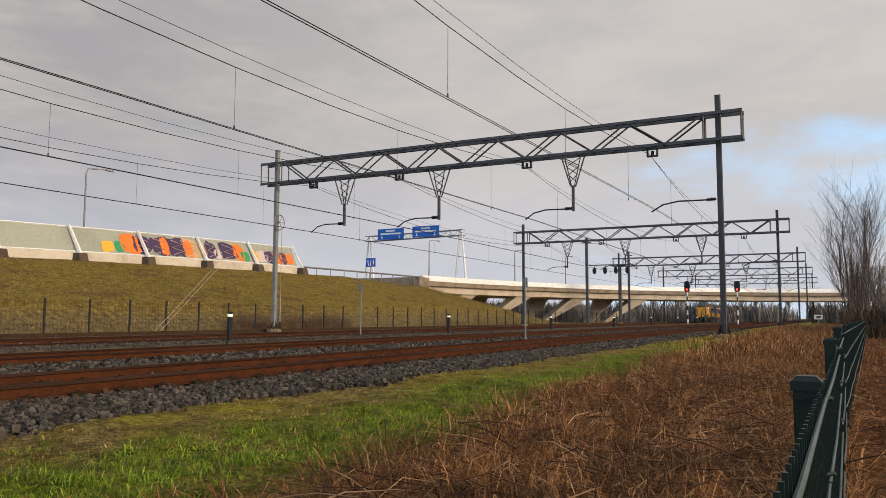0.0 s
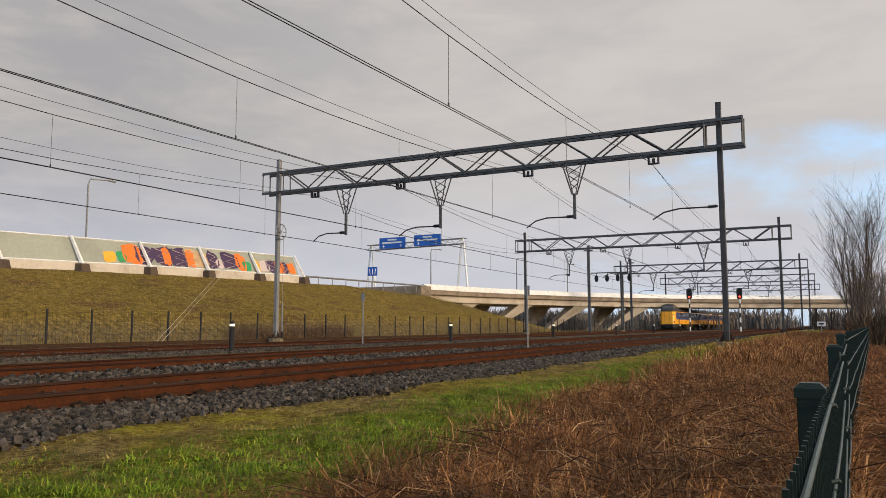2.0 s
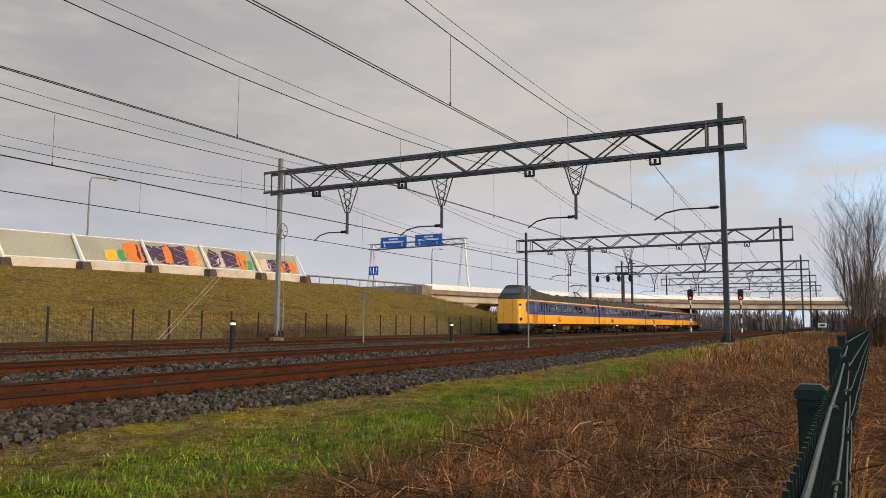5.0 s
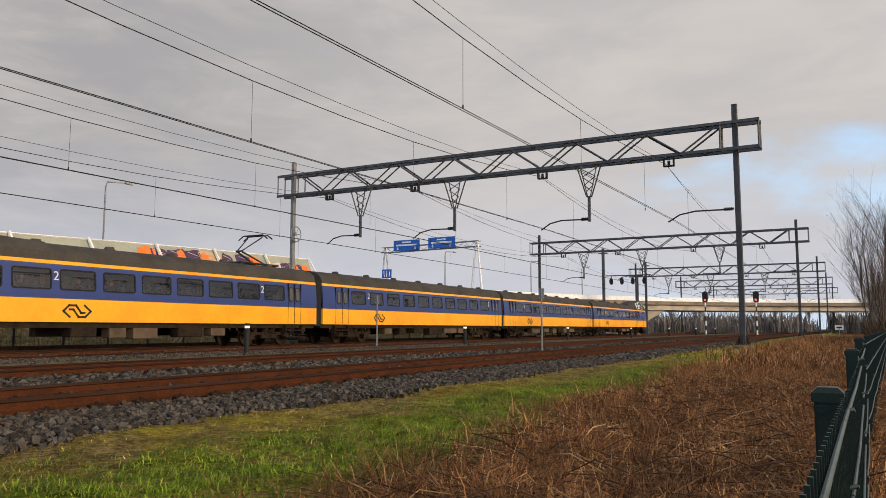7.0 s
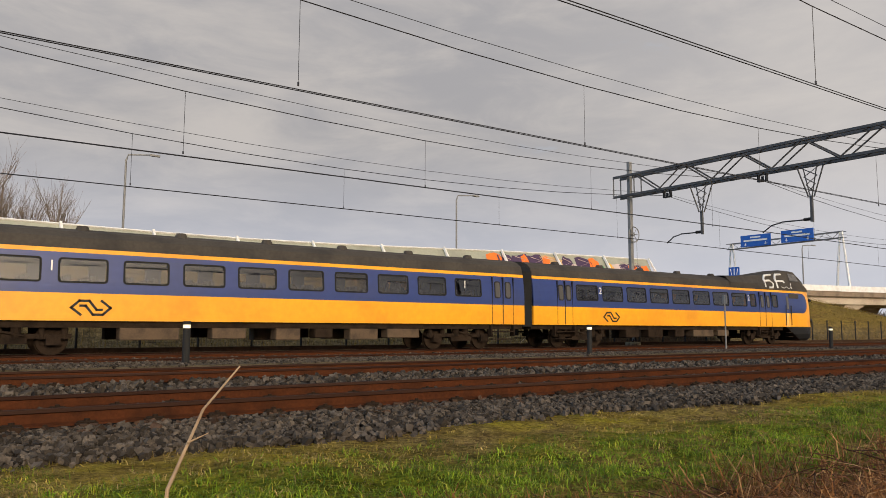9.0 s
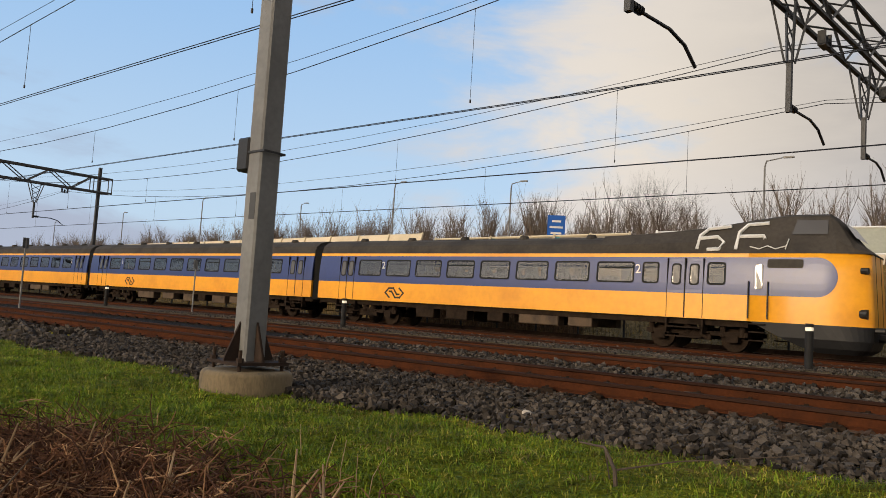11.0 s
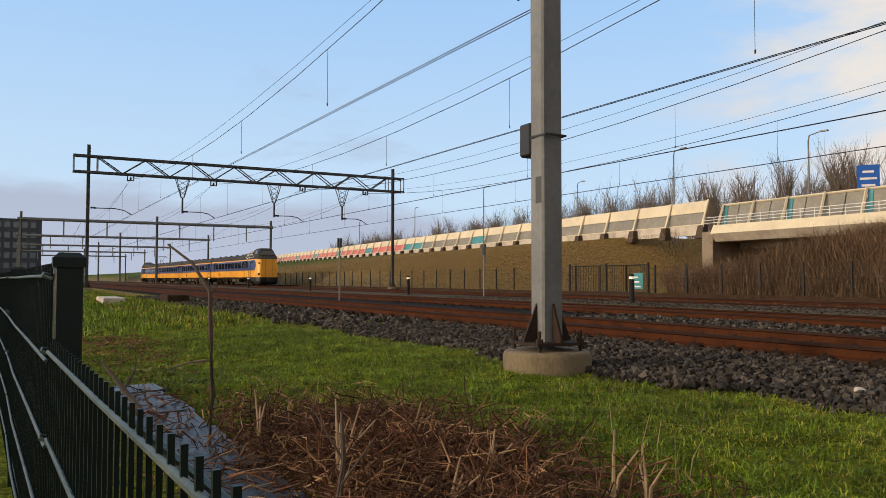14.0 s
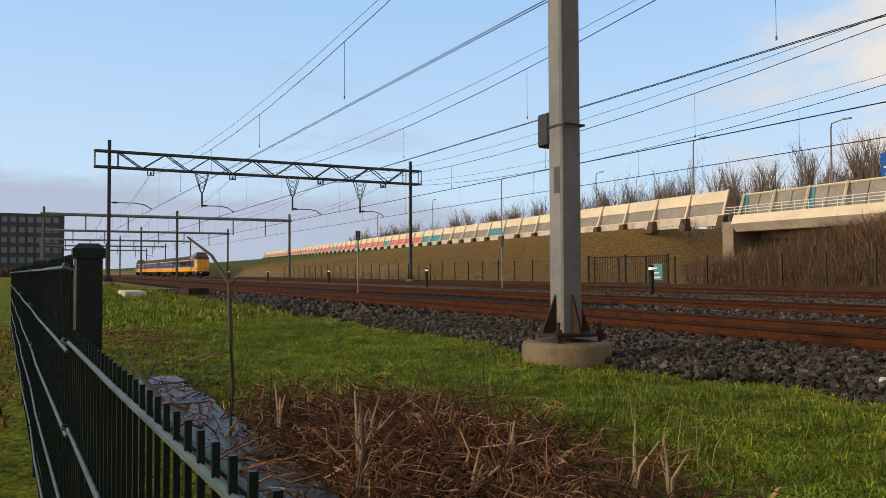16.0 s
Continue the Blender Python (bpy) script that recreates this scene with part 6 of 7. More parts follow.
def on_duct(x, y):
    return -7.8 < x < -2.1 and -7.03 < y < -6.55


def scatter(seed, n, x0, x1, y0, y1, keep):
    rng = np.random.default_rng(seed)
    x, y, u = rng.uniform(x0, x1, n), rng.uniform(y0, y1, n), rng.random(n)
    k = [i for i in range(n) if u[i] < keep(x[i], y[i]) and not on_duct(x[i], y[i]) and not (verge(x[i]) + 0.12 * noise.noise((x[i] * 4, y[i] * 4, 2)) < y[i] < 5)]
    return np.stack([x[k], y[k]], 1)


def patch(x, y, s, o=0.0):
    return 0.5 + 0.9 * noise.noise((x * s, y * s, o))


def green_keep(x, y):
    mid = -4.05 if x > 0 else -4.7
    spread = 0.75 if x > 0 else 2.2
    v = math.exp(-((y - mid - 0.25 * math.sin(x * 0.8)) / spread) ** 2)
    if x < 1.0 and -7.4 < y < -5.6 and x > -6:
        v *= 0.25
    return min(1, max(0, v * (0.35 + patch(x, y, 0.9))))


def moss_keep(x, y):
    return max(0, min(1, (0.25 + patch(x, y, 1.3, 4)) * (1.0 if y > -3.6 else 0.35) * (1.0 if x > 0.8 else 0.45)))


def bramble_keep(x, y):
    edge = -5.25 + 0.25 * math.sin(x * 0.9) + 0.5 * (patch(x, y, 0.7, 8) - 0.5) + 0.02 * max(x, 0)
    return 1.0 if y < edge else 0.12 if y < edge + 0.6 else 0.0


blades("green_grass", "lush green winter grass beside the ballast", "grass", 21, scatter(1, 150000, -15, 22, -7.7, -1.9, green_keep), GRASS, (0.03, 0.10), (0.0022, 0.0045), 1.7)
blades("short_turf", "short yellow-green turf around the footing", "grass", 33, scatter(14, 150000, -10, 1.2, -7.2, -1.9, lambda x, y: min(1.0, 0.5 + 0.6 * patch(x, y, 1.1, 9)) if x < 0.9 else 0.0), TURF, (0.02, 0.06), (0.0018, 0.0038), 1.8)
def tufts(name, label, seed, spots, mat, per, spread, height, width, lean=1.4):
    """Blades in close bunches round each spot."""
    rng = np.random.default_rng(seed)
    xy = np.repeat(spots, per, axis=0) + rng.normal(0, spread, (len(spots) * per, 2))
    return blades(name, label, "grass", seed + 1, xy, mat, height, width, lean)


DEEP_GRASS = blade_material("deep_green_grass", (0.034, 0.068, 0.003), (0.145, 0.205, 0.010), (0.26, 0.26, 0.03))
PALE_GRASS = blade_material("bleached_grass", (0.12, 0.095, 0.028), (0.25, 0.18, 0.06), (0.38, 0.28, 0.12))
tufts("deep_grass_tufts", "dense dark green grass tufts along the verge", 81, scatter(82, 13000, -13, 20, -7.2, -2.2, lambda x, y: green_keep(x, y) * (1.0 if patch(x, y, 1.1, 3) > 0.45 else 0.25)), DEEP_GRASS, 30, 0.055, (0.03, 0.085), (0.0022, 0.0045), 1.8)
tufts("bright_grass_tufts", "fresh bright green grass tufts along the verge", 85, scatter(86, 6500, -13, 20, -7.2, -2.2, lambda x, y: green_keep(x, y) * (1.0 if patch(x, y, 0.9, 13) > 0.5 else 0.2)), GRASS, 30, 0.045, (0.03, 0.08), (0.0020, 0.0042), 1.8)
tufts("bleached_tufts", "bleached straw tufts at the edge of the ballast", 89, scatter(90, 2000, -13, 24, -4.2, -1.7, lambda x, y: 0.8 * patch(x, y, 1.0, 21) * (1.0 if x > 0 else 0.4)), PALE_GRASS, 24, 0.05, (0.03, 0.08), (0.0018, 0.0034), 2.6)
blades("moss_grass", "yellowish mossy grass at the ballast foot", "grass", 22, scatter(2, 120000, -15, 26, -7.0, -1.7, moss_keep), MOSSY, (0.02, 0.07), (0.0018, 0.0042), 2.2)
blades("distant_verge_grass", "green verge grass farther along the line", "grass", 23, np.concatenate([scatter(3, 15000, 22, 70, -6.5, -1.9, green_keep), scatter(4, 22000, -60, -15, -7.5, -1.9, lambda x, y: 0.9)]), GRASS, (0.07, 0.2), (0.008, 0.016), 1.0)
blades("verge_moss", "yellow-green verge beside the distant track", "grass", 24, np.concatenate([scatter(5, 14000, 26, 80, -4.5, -1.6, lambda x, y: 0.9), scatter(6, 9000, -60, -15, -5, -1.6, lambda x, y: 0.8)]), MOSSY, (0.06, 0.16), (0.008, 0.016), 1.2)
blades("bramble_thicket", "brown dead brambles and stalks along the fence", "dead brambles", 25, scatter(7, 60000, 3.6, 16, -7.75, -4.3, bramble_keep), DEAD, (0.10, 0.42), (0.0025, 0.0050), 2.0)
blades("matted_brambles", "matted brown bramble stems close to the fence", "dead brambles", 35, scatter(17, 60000, 0.4, 5.0, -7.75, -4.3, bramble_keep), DEAD, (0.05, 0.24), (0.0018, 0.0040), 3.2)
blades("bramble_thicket_far", "brown dead brambles farther along the fence", "dead brambles", 26, scatter(8, 24000, 16, 75, -7.75, -4.0, bramble_keep), DEAD, (0.2, 0.6), (0.006, 0.014), 1.5)
blades("litter_beyond_fence", "rusty leaf litter and grass behind the fence", "leaf litter", 27, scatter(9, 52000, -16, 50, -13, -7.95, lambda x, y: 0.8 if y > -9.6 else 0.5), LITTER, (0.03, 0.14), (0.004, 0.012), 2.2)
blades("grass_beyond_fence", "green grass behind the fence", "grass", 28, scatter(10, 22000, -16, 60, -15, -9.0, lambda x, y: 0.9 if y < -9.8 else 0.3), GRASS, (0.05, 0.14), (0.005, 0.010), 1.0)
blades("bank_tufts", "yellow-brown tussocks on the motorway bank", "grass", 29, scatter(12, 130000, -110, 92, 24, 56, lambda x, y: (1.0 if bank(x) > 0.3 and y < road_y(x) - 0.8 else 0.0) * min(1, 0.35 + patch(x, y, 0.25, 2)) * (1.0 if x > 8 else 0.3)), BANK_GRASS, (0.06, 0.22), (0.010, 0.026), 1.8)
blades("reeds_at_fence", "pale dry grass at the foot of the bank", "dry grass", 30, scatter(13, 16000, -100, 120, 23.1, 25.2, lambda x, y: 0.9), BANK_GRASS, (0.2, 0.6), (0.006, 0.014), 1.0)

blades("leaf_patch", "dead brown leaves lying in the short turf", "leaf litter", 71, scatter(15, 26000, -18, -8.5, -7.3, -5.2, lambda x, y: math.exp(-((x + 12.4) / 2.4) ** 2 - ((y + 6.3) / 0.5) ** 2) * (0.4 + patch(x, y, 1.4, 6))), LITTER, (0.02, 0.06), (0.012, 0.03), 2.6)

WEED = blade_material("dull_weed_leaves", (0.022, 0.040, 0.008), (0.070, 0.105, 0.020), (0.13, 0.16, 0.04))
blades("weeds", "low dull green weeds among the turf and brambles", "weeds", 91, np.concatenate([scatter(92, 5000, -11, -6.3, -7.2, -5.4, lambda x, y: math.exp(-((x + 8.2) / 1.4) ** 2 - ((y + 6.4) / 0.45) ** 2) * patch(x, y, 2.2, 41)), scatter(93, 2600, -3.2, -0.6, -6.6, -5.0, lambda x, y: math.exp(-((x + 1.9) / 0.6) ** 2 - ((y + 5.75) / 0.35) ** 2) * patch(x, y, 2.5, 43))]), WEED, (0.02, 0.08), (0.008, 0.020), 2.2)


def stalk_pile():
    """Cut bramble canes heaped on the west side, thick enough to see singly."""
    rng = random.Random(31)
    verts, faces = [], []

    def cane(p, q, r):
        p, q = Vector(p), Vector(q)
        m = (p + q) / 2 + Vector((rng.uniform(-0.06, 0.06), rng.uniform(-0.06, 0.06), rng.uniform(0.0, 0.07)))
        quat = (q - p).to_track_quat("Z", "X")
        i = len(verts)
        for c, rad in ((p, r), (m, r * 0.9), (q, r * 0.5)):
            for k in range(4):
                verts.append(tuple(c + quat @ Vector((math.cos(k * math.tau / 4) * rad, math.sin(k * math.tau / 4) * rad, 0))))
        for b in (0, 4):
            for k in range(4):
                faces.append((i + b + k, i + b + (k + 1) % 4, i + b + 4 + (k + 1) % 4, i + b + 4 + k))
    for _ in range(4600):
        x, y = rng.gauss(-3.7, 1.0), rng.gauss(-5.95, 0.42)
        if y < -7.0 or y > -4.7 or x > -1.6:
            continue
        a, ln = rng.uniform(0, math.tau), 0.08 + 0.40 * rng.random() ** 2
        z = ground_z(x, y)
        hump = 0.10 * math.exp(-((x + 3.6) / 1.3) ** 2 - ((y + 6.0) / 0.6) ** 2)
        z0 = z + rng.uniform(0, 0.05 + hump)
        up = rng.uniform(0.0, 0.09) if rng.random() < 0.93 else rng.uniform(0.1, 0.26)
        cane((x, y, z0), (x + math.cos(a) * ln * 0.7, y + math.sin(a) * ln * 0.7, z0 + up), rng.uniform(0.002, 0.0055))
    for _ in range(90):
        x = rng.uniform(-7.2, -2.2)
        y = -6.75 + rng.gauss(0, 0.16)
        a, ln = rng.uniform(0, math.tau), rng.uniform(0.08, 0.4)
        z0 = -0.305 + rng.uniform(0.0, 0.03)
        cane((x, y, z0), (x + math.cos(a) * ln, y + math.sin(a) * ln, z0 + rng.uniform(-0.01, 0.03)), rng.uniform(0.002, 0.008))
    for _ in range(2200):
        x = rng.uniform(0.9, 12)
        y = rng.uniform(-7.7, -5.2)
        a, ln = rng.uniform(0, math.tau), rng.uniform(0.2, 0.6)
        z0 = ground_z(x, y) + rng.uniform(0.02, 0.2)
        cane((x, y, z0), (x + math.cos(a) * ln, y + math.sin(a) * ln, z0 + rng.uniform(-0.05, 0.15)), rng.uniform(0.002, 0.005))
    tagged(new("cut_canes", raw_mesh("cut_canes", verts, faces, CANES)), "heap of cut brown bramble canes in the grass", "dead brambles", kind="stuff")


stalk_pile()
blades("pile_litter", "dark red-brown leaves and stems matted under the cut canes", "leaf litter", 73, scatter(74, 30000, -7.5, -0.6, -7.2, -4.9, lambda x, y: math.exp(-((x + 3.4) / 1.9) ** 2 - ((y + 6.0) / 0.62) ** 2) * (0.4 + patch(x, y, 1.6, 31))), LITTER, (0.03, 0.13), (0.003, 0.010), 3.0)
blades("duct_litter", "brown leaves and twigs lying on the wet duct covers", "leaf litter", 75, np.stack([np.random.default_rng(76).uniform(-7.6, -2.2, 170), -6.8 + np.random.default_rng(77).normal(0, 0.15, 170)], 1), TWIG, (0.02, 0.07), (0.003, 0.010), 3.0, zfun=lambda x, y: -0.290)


def sapling(name, label, pts, r, side=(), bark=TWIG):
    s = thing(name, label, "sapling")
    bm = bmesh.new()
    tube(bm, pts, r, 7, r * 0.35)
    stem = part("stem", bm, bark, s)
    for q in side:
        bm = bmesh.new()
        tube(bm, q, r * 0.4, 5, r * 0.15)
        part("twig", bm, bark, stem)


sapling("bare_sapling", "single bare brown sapling with a bent tip", [(-4.75, -6.72, -0.4), (-4.77, -6.70, 0.0), (-4.74, -6.72, 0.35), (-4.78, -6.72, 0.62), (-4.92, -6.80, 0.80), (-5.08, -6.92, 0.92)], 0.020, [[(-4.76, -6.71, 0.20), (-4.86, -6.82, 0.18), (-5.0, -6.95, 0.12)], [(-4.78, -6.72, 0.6), (-4.80, -6.66, 0.66)]])
sapling("cut_branch", "thick cut branch leaning out of the brambles", [(-6.15, -6.86, -0.38), (-6.42, -7.01, -0.17), (-6.65, -7.15, 0.03)], 0.032, [[(-6.42, -7.01, -0.17), (-6.52, -6.92, -0.04), (-6.60, -6.90, 0.02)]])
sapling("split_stalk", "pale split stalk standing in the brambles", [(-3.1, -6.55, -0.4), (-3.12, -6.5, -0.1), (-3.2, -6.48, 0.10)], 0.018, [[(-3.1, -6.52, -0.2), (-3.0, -6.4, 0.02)], [(-3.12, -6.5, -0.1), (-3.25, -6.6, 0.12)]])
sapling("broken_branch", "broken forked branch near the ballast", [(-1.75, -3.9, -0.35), (-1.8, -3.85, -0.12), (-1.9, -3.78, -0.02), (-2.1, -3.7, -0.03)], 0.015, [[(-1.8, -3.85, -0.12), (-1.55, -3.6, -0.06), (-1.0, -3.2, 0.02)], [(-1.9, -3.78, -0.02), (-1.86, -3.74, -0.3)]])
sapling("dry_reed", "tall pale dry reed stem close to the fence", [(0.30, -6.55, -0.4), (0.32, -6.52, 0.2), (0.36, -6.47, 0.48), (0.44, -6.38, 0.585), (0.54, -6.28, 0.65)], 0.0045, [[(0.40, -6.43, 0.54), (0.44, -6.41, 0.55)]], STRAW_STEM)

for x, y, dx_, h in ((-2.94, -4.92, 0.05, 0.30), (-2.86, -4.88, 0.01, 0.27), (-2.66, -4.95, -0.03, 0.25), (-2.72, -4.80, 0.07, 0.20), (-3.5, -4.6, -0.05, 0.18)):
    bm = bmesh.new()
    z = ground_z(x, y)
    tube(bm, [(x, y, z - 0.02), (x + dx_ * 0.3, y, z + h * 0.5), (x + dx_, y + 0.02, z + h)], 0.0035, 5, 0.0015)
    part("stem", bm, STRAW_STEM, thing("grass_stem", "thin pale dry grass stem standing in the turf", "grass stem", "dry grass stems"))
for k, (x, y, dx_, dy_, h) in enumerate(((-3.55, -6.35, 0.05, -0.03, 0.34), (-3.7, -6.3, -0.08, 0.02, 0.42), (-3.85, -6.2, 0.1, 0.05, 0.38), (-4.6, -6.45, -0.12, 0.0, 0.36), (-2.9, -6.1, 0.06, 0.03, 0.30), (-3.2, -5.7, -0.05, 0.08, 0.28), (-2.5, -5.5, 0.04, -0.03, 0.36), (-2.35, -5.45, -0.05, 0.02, 0.30), (-4.2, -5.6, 0.07, 0.02, 0.26))):
    stalk = thing("dry_stalk", "pale split dry stalk standing among cut brambles", "dry stalk", "dry stalks")
    z = ground_z(x, y)
    for q, (ox, oy, f) in enumerate(((0, 0, 1.0), (0.05, 0.02, 0.8), (-0.04, 0.03, 0.66))):
        bm = bmesh.new()
        tube(bm, [(x, y, z - 0.02), (x + (dx_ + ox) * 0.4, y + (dy_ + oy) * 0.5, z + h * f * 0.55), (x + dx_ + ox * 2, y + dy_ + oy * 2, z + h * f)], 0.012, 5, 0.004)
        part("stem", bm, STRAW_STEM, stalk)
WET = material("wet_concrete", (0.030, 0.028, 0.027), 0.32, 0, (0.07, 0.065, 0.06), 4, 0.6, 30, 0.15, 0.0, spec=0.10, gloss=0.08)
duct = thing("cable_duct", "wet grey concrete cable duct covers beside the fence", "cable duct")
for k in range(9):
    bm = bmesh.new()
    x = -2.2 - k * 0.62
    y = -6.57 + random.uniform(-0.02, 0.02)
    vs = box(bm, x - 0.60, x - random.uniform(0, 0.03), y - 0.44, y, -0.5, -0.305)
    for v in vs[4:]:
        v.co += Vector((random.uniform(-0.02, 0.02), random.uniform(-0.02, 0.02), random.uniform(-0.012, 0.018)))
    bevel(bm, 0.01)
    cover = part("cover_slab", bm, WET, duct, "wet concrete cover slab")
    cover.rotation_euler = (0, 0, radians(random.uniform(-0.1, 0.1)))


# ---------------------------------------------------------------- trees and far buildings
def bare_tree_meshes(seed, height, spread, levels, kids, lean=0.25, stems=1):
    rng = random.Random(seed)
    trunk, crown = bmesh.new(), bmesh.new()

    def grow(p, d, length, r, level):
        bm = trunk if level == 0 else crown
        pts = [p]
        for k in range(3 if level < 2 else 2):
            d = (d + Vector((rng.uniform(-1, 1), rng.uniform(-1, 1), rng.uniform(-0.2, 0.6))) * 0.13).normalized()
            pts.append(pts[-1] + d * length / (3 if level < 2 else 2))
        tube(bm, pts, r, 6 if level == 0 else 4 if level == 1 else 3, r * 0.55)
        if level >= levels:
            return
        for k in range(kids[min(level, len(kids) - 1)]):
            f = rng.uniform(0.25 if level else 0.3, 1.0)
            i = min(int(f * (len(pts) - 1)), len(pts) - 2)
            base = pts[i].lerp(pts[i + 1], f * (len(pts) - 1) - i)
            a = rng.uniform(0, math.tau)
            tilt = rng.uniform(0.35, 0.75) * spread
            out_ = Vector((math.cos(a), math.sin(a), 0))
            nd = (d * (1 - tilt * 0.6) + out_ * tilt + Vector((0, 0, 0.25))).normalized()
            grow(base, nd, length * rng.uniform(0.45, 0.72), r * rng.uniform(0.35, 0.5), level + 1)
    for s in range(stems):
        a = s * math.tau / max(stems, 1)
        off = Vector((math.cos(a), math.sin(a), 0)) * (0.25 if stems > 1 else 0)
        grow(off, (Vector((0, 0, 1)) + off * lean * 2).normalized(), height * (0.62 if stems == 1 else 0.72) * rng.uniform(0.85, 1.1), height * (0.016 if stems == 1 else 0.007), 0)
    return trunk, crown


def bare_tree(seed, height, spread, levels, kids, at, label, stems=1, group="", lean=0.25):
    t = thing("bare_tree", label, "tree", group, at)
    a, b = bare_tree_meshes(seed, height, spread, levels, kids, lean, stems)
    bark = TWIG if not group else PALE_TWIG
    part("trunk", a, bark, t)
    part("crown", b, bark, t, "leafless crown of fine twigs")
    return t


bare_tree(3, 7.9, 0.72, 4, (9, 5, 4, 3), pose(56, -8.9, -0.4), "tall many-stemmed bare tree beside the fence", stems=6, lean=0.32)
broad = bare_tree(8, 8.4, 0.85, 4, (7, 5, 4, 4), pose(-36.1, 76, 6.6), "broad round-crowned bare tree behind the motorway", stems=6, lean=1.0)
bm = bmesh.new()
tube(bm, [(0, 0, -6.4), (0.05, 0.03, -3), (0, 0, 0.4)], 0.34, 8, 0.26)
part("bole", bm, TWIG, broad)
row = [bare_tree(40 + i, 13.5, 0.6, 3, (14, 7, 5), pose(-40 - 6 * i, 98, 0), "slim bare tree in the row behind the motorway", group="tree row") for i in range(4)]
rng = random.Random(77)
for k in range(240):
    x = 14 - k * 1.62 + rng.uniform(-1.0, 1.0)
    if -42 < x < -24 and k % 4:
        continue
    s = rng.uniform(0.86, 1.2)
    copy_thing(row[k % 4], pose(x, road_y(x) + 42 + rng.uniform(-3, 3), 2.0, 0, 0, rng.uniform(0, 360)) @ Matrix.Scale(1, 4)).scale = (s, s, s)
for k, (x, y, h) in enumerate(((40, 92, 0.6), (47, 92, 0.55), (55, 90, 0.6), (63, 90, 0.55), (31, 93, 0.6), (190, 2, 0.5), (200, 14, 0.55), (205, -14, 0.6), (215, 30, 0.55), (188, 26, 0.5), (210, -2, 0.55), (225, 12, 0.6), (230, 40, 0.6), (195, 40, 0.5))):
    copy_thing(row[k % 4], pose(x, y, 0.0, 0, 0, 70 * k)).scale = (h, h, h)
for i, (x, y, s) in enumerate(((48, -10.2, 0.28), (52, -9.6, 0.32), (62, -9.8, 0.36), (70, -9.0, 0.40), (44, -10.6, 0.22), (80, -9.5, 0.42), (92, -9.5, 0.45))):
    o = copy_thing(row[i % 4], pose(x, y, -0.4, 0, 0, 90 * i))
    o.scale = (s * 1.3, s * 1.3, s)
    tagged(o, "low tangled bare shrub beside the fence", "shrub", "shrubs by the fence")


def thickets():
    """Grey-brown scrub under the bridge and at the abutments."""
    xy = scatter(51, 14000, -60, -25, 36, 52, lambda x, y: 0.9 if -0.93 * (y + 7.7) < x < -0.58 * (y + 7.7) else 0.0)
    blades("scrub_under_bridge", "dense dark bare scrub in front of the bridge", "scrub", 52, xy, SCRUB, (0.6, 2.1), (0.012, 0.03), 0.6, zfun=ground_z)
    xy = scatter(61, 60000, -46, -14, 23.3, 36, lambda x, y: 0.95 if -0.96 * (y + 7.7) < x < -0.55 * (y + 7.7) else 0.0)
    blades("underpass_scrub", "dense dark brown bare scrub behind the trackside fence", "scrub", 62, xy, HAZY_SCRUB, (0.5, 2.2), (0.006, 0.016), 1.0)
    xy = scatter(63, 2500, -66, -52, 34, 56, lambda x, y: 0.9 if y < road_y(x) - 1.5 and x > -0.98 * (y + 7.7) else 0)
    blades("bank_scrub", "brown bare scrub on the bank beside the bridge", "scrub", 64, xy, SCRUB, (0.3, 1.1), (0.012, 0.03), 0.7)
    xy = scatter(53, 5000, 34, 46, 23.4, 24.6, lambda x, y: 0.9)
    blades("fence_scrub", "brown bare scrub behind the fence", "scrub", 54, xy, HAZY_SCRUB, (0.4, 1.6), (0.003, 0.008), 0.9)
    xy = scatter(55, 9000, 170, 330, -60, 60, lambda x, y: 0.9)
    blades("distant_scrub", "brown woodland scrub beyond the viaduct, paled with painted haze", "scrub", 56, xy, FAR_SCRUB, (2.0, 6.5), (0.10, 0.25), 0.4)
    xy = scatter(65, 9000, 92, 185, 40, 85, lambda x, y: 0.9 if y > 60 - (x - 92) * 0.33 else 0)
    blades("viaduct_scrub", "woodland scrub behind the viaduct, paled with painted haze", "scrub", 66, xy, FAR_SCRUB, (2.5, 5.2), (0.10, 0.28), 0.5)
    xy = scatter(57, 7000, 40, 110, -14, -8.4, lambda x, y: 0.8)
    blades("fence_side_scrub", "brown tangled scrub behind the green fence", "scrub", 58, xy, SCRUB, (0.6, 2.2), (0.015, 0.035), 0.7)
    xy = scatter(59, 6000, -420, -240, -60, 8, lambda x, y: 0.9)
    blades("western_woods", "dark bare woods on the western horizon", "woods", 60, xy, SCRUB, (1.2, 3.5), (0.15, 0.4), 0.4)


# far scrub paled and greyed: distance haze put into its colour
FAR_SCRUB = blade_material("haze_paled_scrub", (0.085, 0.070, 0.060), (0.150, 0.125, 0.105), (0.20, 0.165, 0.13), 0.9)
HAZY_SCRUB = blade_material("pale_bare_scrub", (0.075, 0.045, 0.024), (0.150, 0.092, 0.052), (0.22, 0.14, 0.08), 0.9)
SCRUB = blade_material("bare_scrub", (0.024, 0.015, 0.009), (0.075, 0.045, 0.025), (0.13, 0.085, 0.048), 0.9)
thickets()

FACADE = material("dark_grey_facade", (0.060, 0.066, 0.080), 0.7, 0, (0.045, 0.05, 0.06), 0.2, 0.5, 2, 0.1, 0.0)
PANE_FAR = glass("office_glass", (0.10, 0.12, 0.14), 0.15)


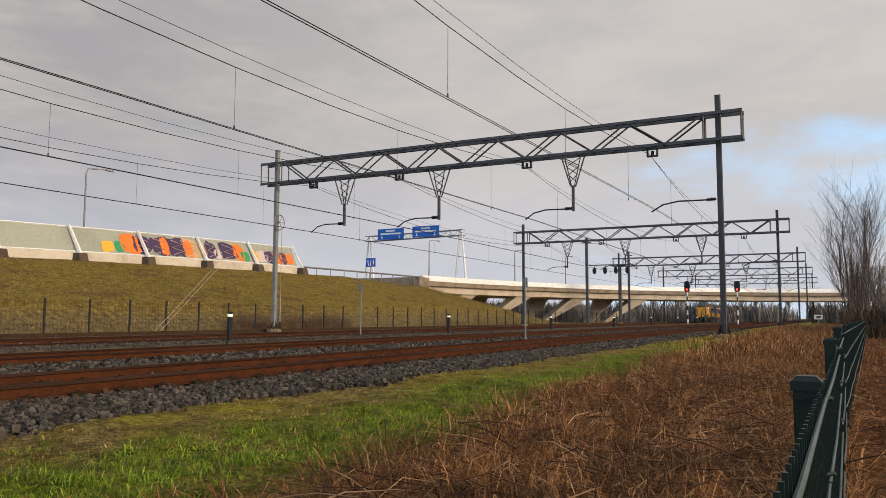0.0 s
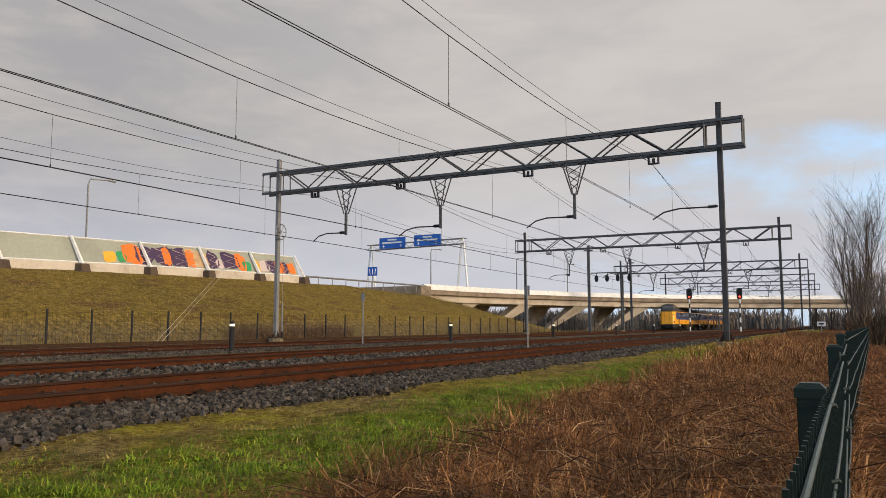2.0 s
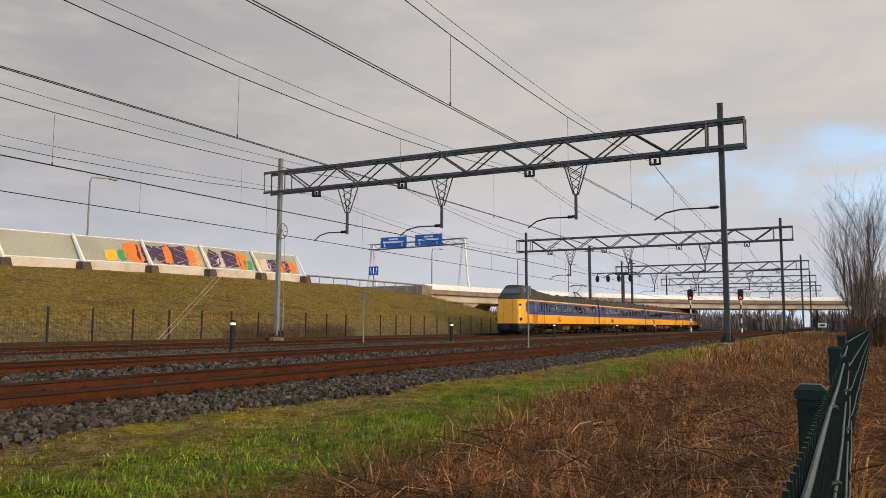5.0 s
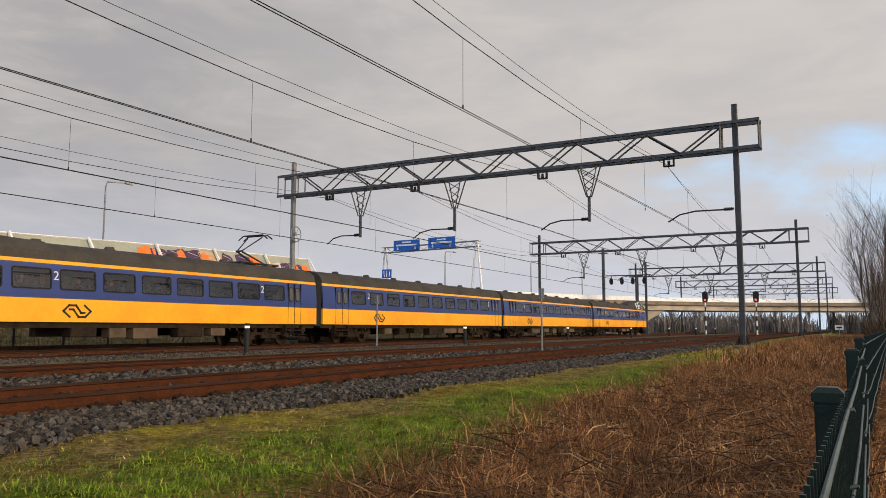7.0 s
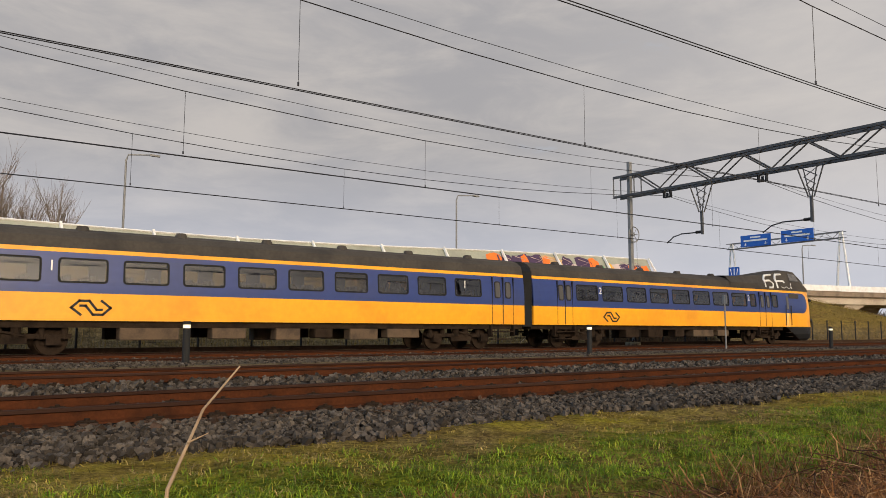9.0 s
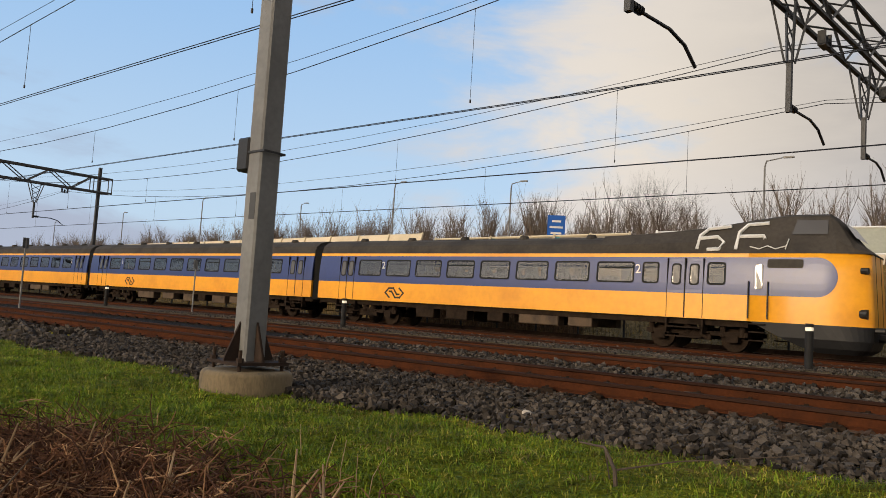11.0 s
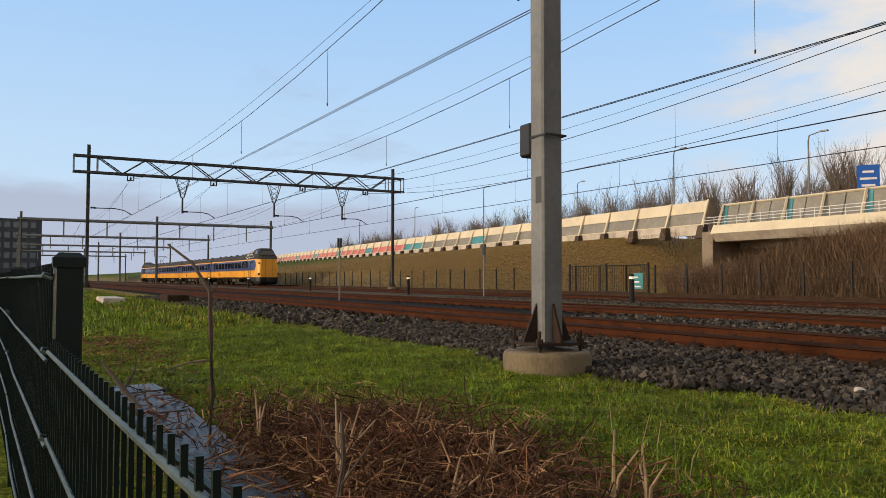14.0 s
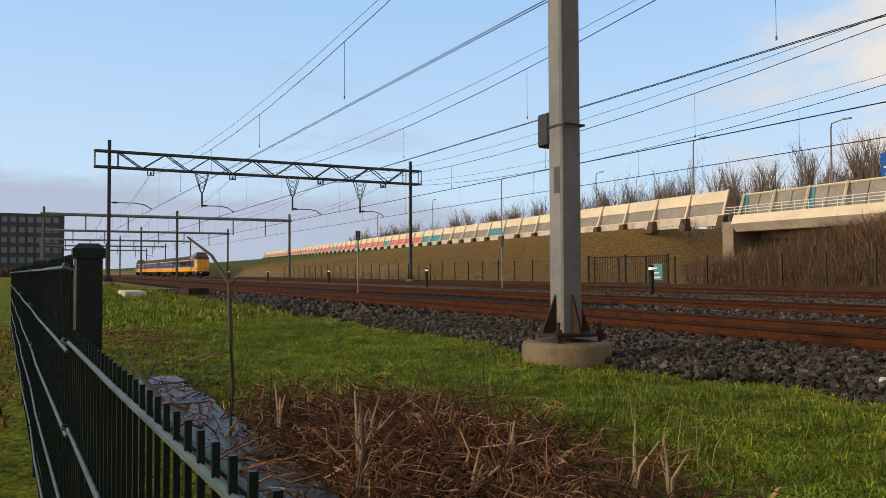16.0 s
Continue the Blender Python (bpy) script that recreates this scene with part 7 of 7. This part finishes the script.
def office(x, y0, y1, floors, top):
    o = thing("office_block", "dark grey office block with rows of windows", "building")
    bm = bmesh.new()
    box(bm, x - 18, x, y0, y1, -0.5, top)
    part("wall", bm, FACADE, o)
    bm = bmesh.new()
    box(bm, x - 14, x - 4, y0 + 4, y1 - 6, top, top + 0.7)
    part("roof_unit", bm, FACADE, o)
    fh = top / floors
    n = int((y1 - y0) / 2.3)
    me = None
    for f in range(floors):
        for k in range(n):
            if me is None:
                bm = bmesh.new()
                box(bm, 0, 0.08, -0.75, 0.75, 0, fh * 0.55)
                me = mesh_of("window", bm, PANE_FAR)
            w = new("window", me)
            w.parent, w.location = o, (x + 0.0, y0 + 1.3 + k * 2.3, f * fh + fh * 0.25)


office(-262, -48, -0.7, 6, 18.5)
shed = thing("brick_shed", "red-brown brick wall of a low building", "building")
bm = bmesh.new()
box(bm, 46, 60, -16.5, -12.4, -0.5, 1.9)
part("wall", bm, material("red_brown_brick", (0.20, 0.07, 0.035), 0.85, 0, (0.14, 0.05, 0.03), 1.5, 0.6, 18, 0.2, 0.2), shed)
bm = bmesh.new()
box(bm, 45.8, 60.2, -16.7, -12.2, -0.5, -0.15)
part("plinth", bm, WHITE, shed)
kerb = thing("white_kerb_block", "low white concrete block beside the track", "concrete block", at=pose(-33, -4.4, -0.25))
bm = bmesh.new()
box(bm, -1.5, 1.3, -0.4, 0.4, -0.2, 0.22)
bevel(bm, 0.04)
part("body", bm, PALE_CONCRETE, kerb)
hut = thing("cable_box", "low brown trackside cable box", "cable box", at=pose(-30.5, -2.4, -0.25))
bm = bmesh.new()
box(bm, -0.8, 0.9, -0.4, 0.4, -0.2, 0.36)
bevel(bm, 0.04)
part("body", bm, SLEEPER, hut)
gate = thing("steel_gate", "dark steel bar gate in the trackside fence", "gate", at=pose(-34.2, FENCE_Y - 0.15, -0.1))
for x in (-3.4, 0.0, 3.4):
    bm = bmesh.new()
    rod(bm, (x, 0, -0.2), (x, 0, 1.75), 0.07, 6)
    part("gate_post", bm, FENCE_DARK, gate)
for k in range(44):
    bm = bmesh.new()
    x = -3.3 + k * 0.153
    rod(bm, (x, 0, 0.05), (x, 0, 1.65), 0.018, 4)
    part("gate_bar", bm, FENCE_DARK, gate)
for z in (0.08, 1.62):
    bm = bmesh.new()
    rod(bm, (-3.4, 0, z), (3.4, 0, z), 0.03, 4)
    part("gate_rail", bm, FENCE_DARK, gate)
notice = thing("notice_board", "green and white notice board on the fence", "sign", at=pose(-31.5, FENCE_Y - 0.25, -0.05))
bm = bmesh.new()
box(bm, -0.38, 0.38, -0.02, 0.02, 0.22, 1.12)
nb = part("board", bm, PANEL_TEAL, notice)
for k in range(3):
    bm = bmesh.new()
    box(bm, -0.30, 0.22 - 0.1 * k, -0.03, -0.021, 0.32 + k * 0.26, 0.40 + k * 0.26)
    part("lettering", bm, WHITE, nb, "white bar of lettering")


# ---------------------------------------------------------------- what moves
TRAIN_ROWS = [(0.0, 176.0), (1.5, 145.3), (2.0, 134.4), (3.5, 101.3), (4.0, 89.0), (6.5, 20.9), (7.0, 7.0), (8.7, -42.0), (11.0, -102.1), (11.5, -116.25), (12.0, -131.0), (12.5, -145.5), (13.0, -159.7), (13.5, -173.75), (14.5, -201.2), (16.0, -241.2)]


def motions():
    walk(train, [(t, pose(x, TRAIN_Y, TRACKS[3][1])) for t, x in TRAIN_ROWS])


motions()
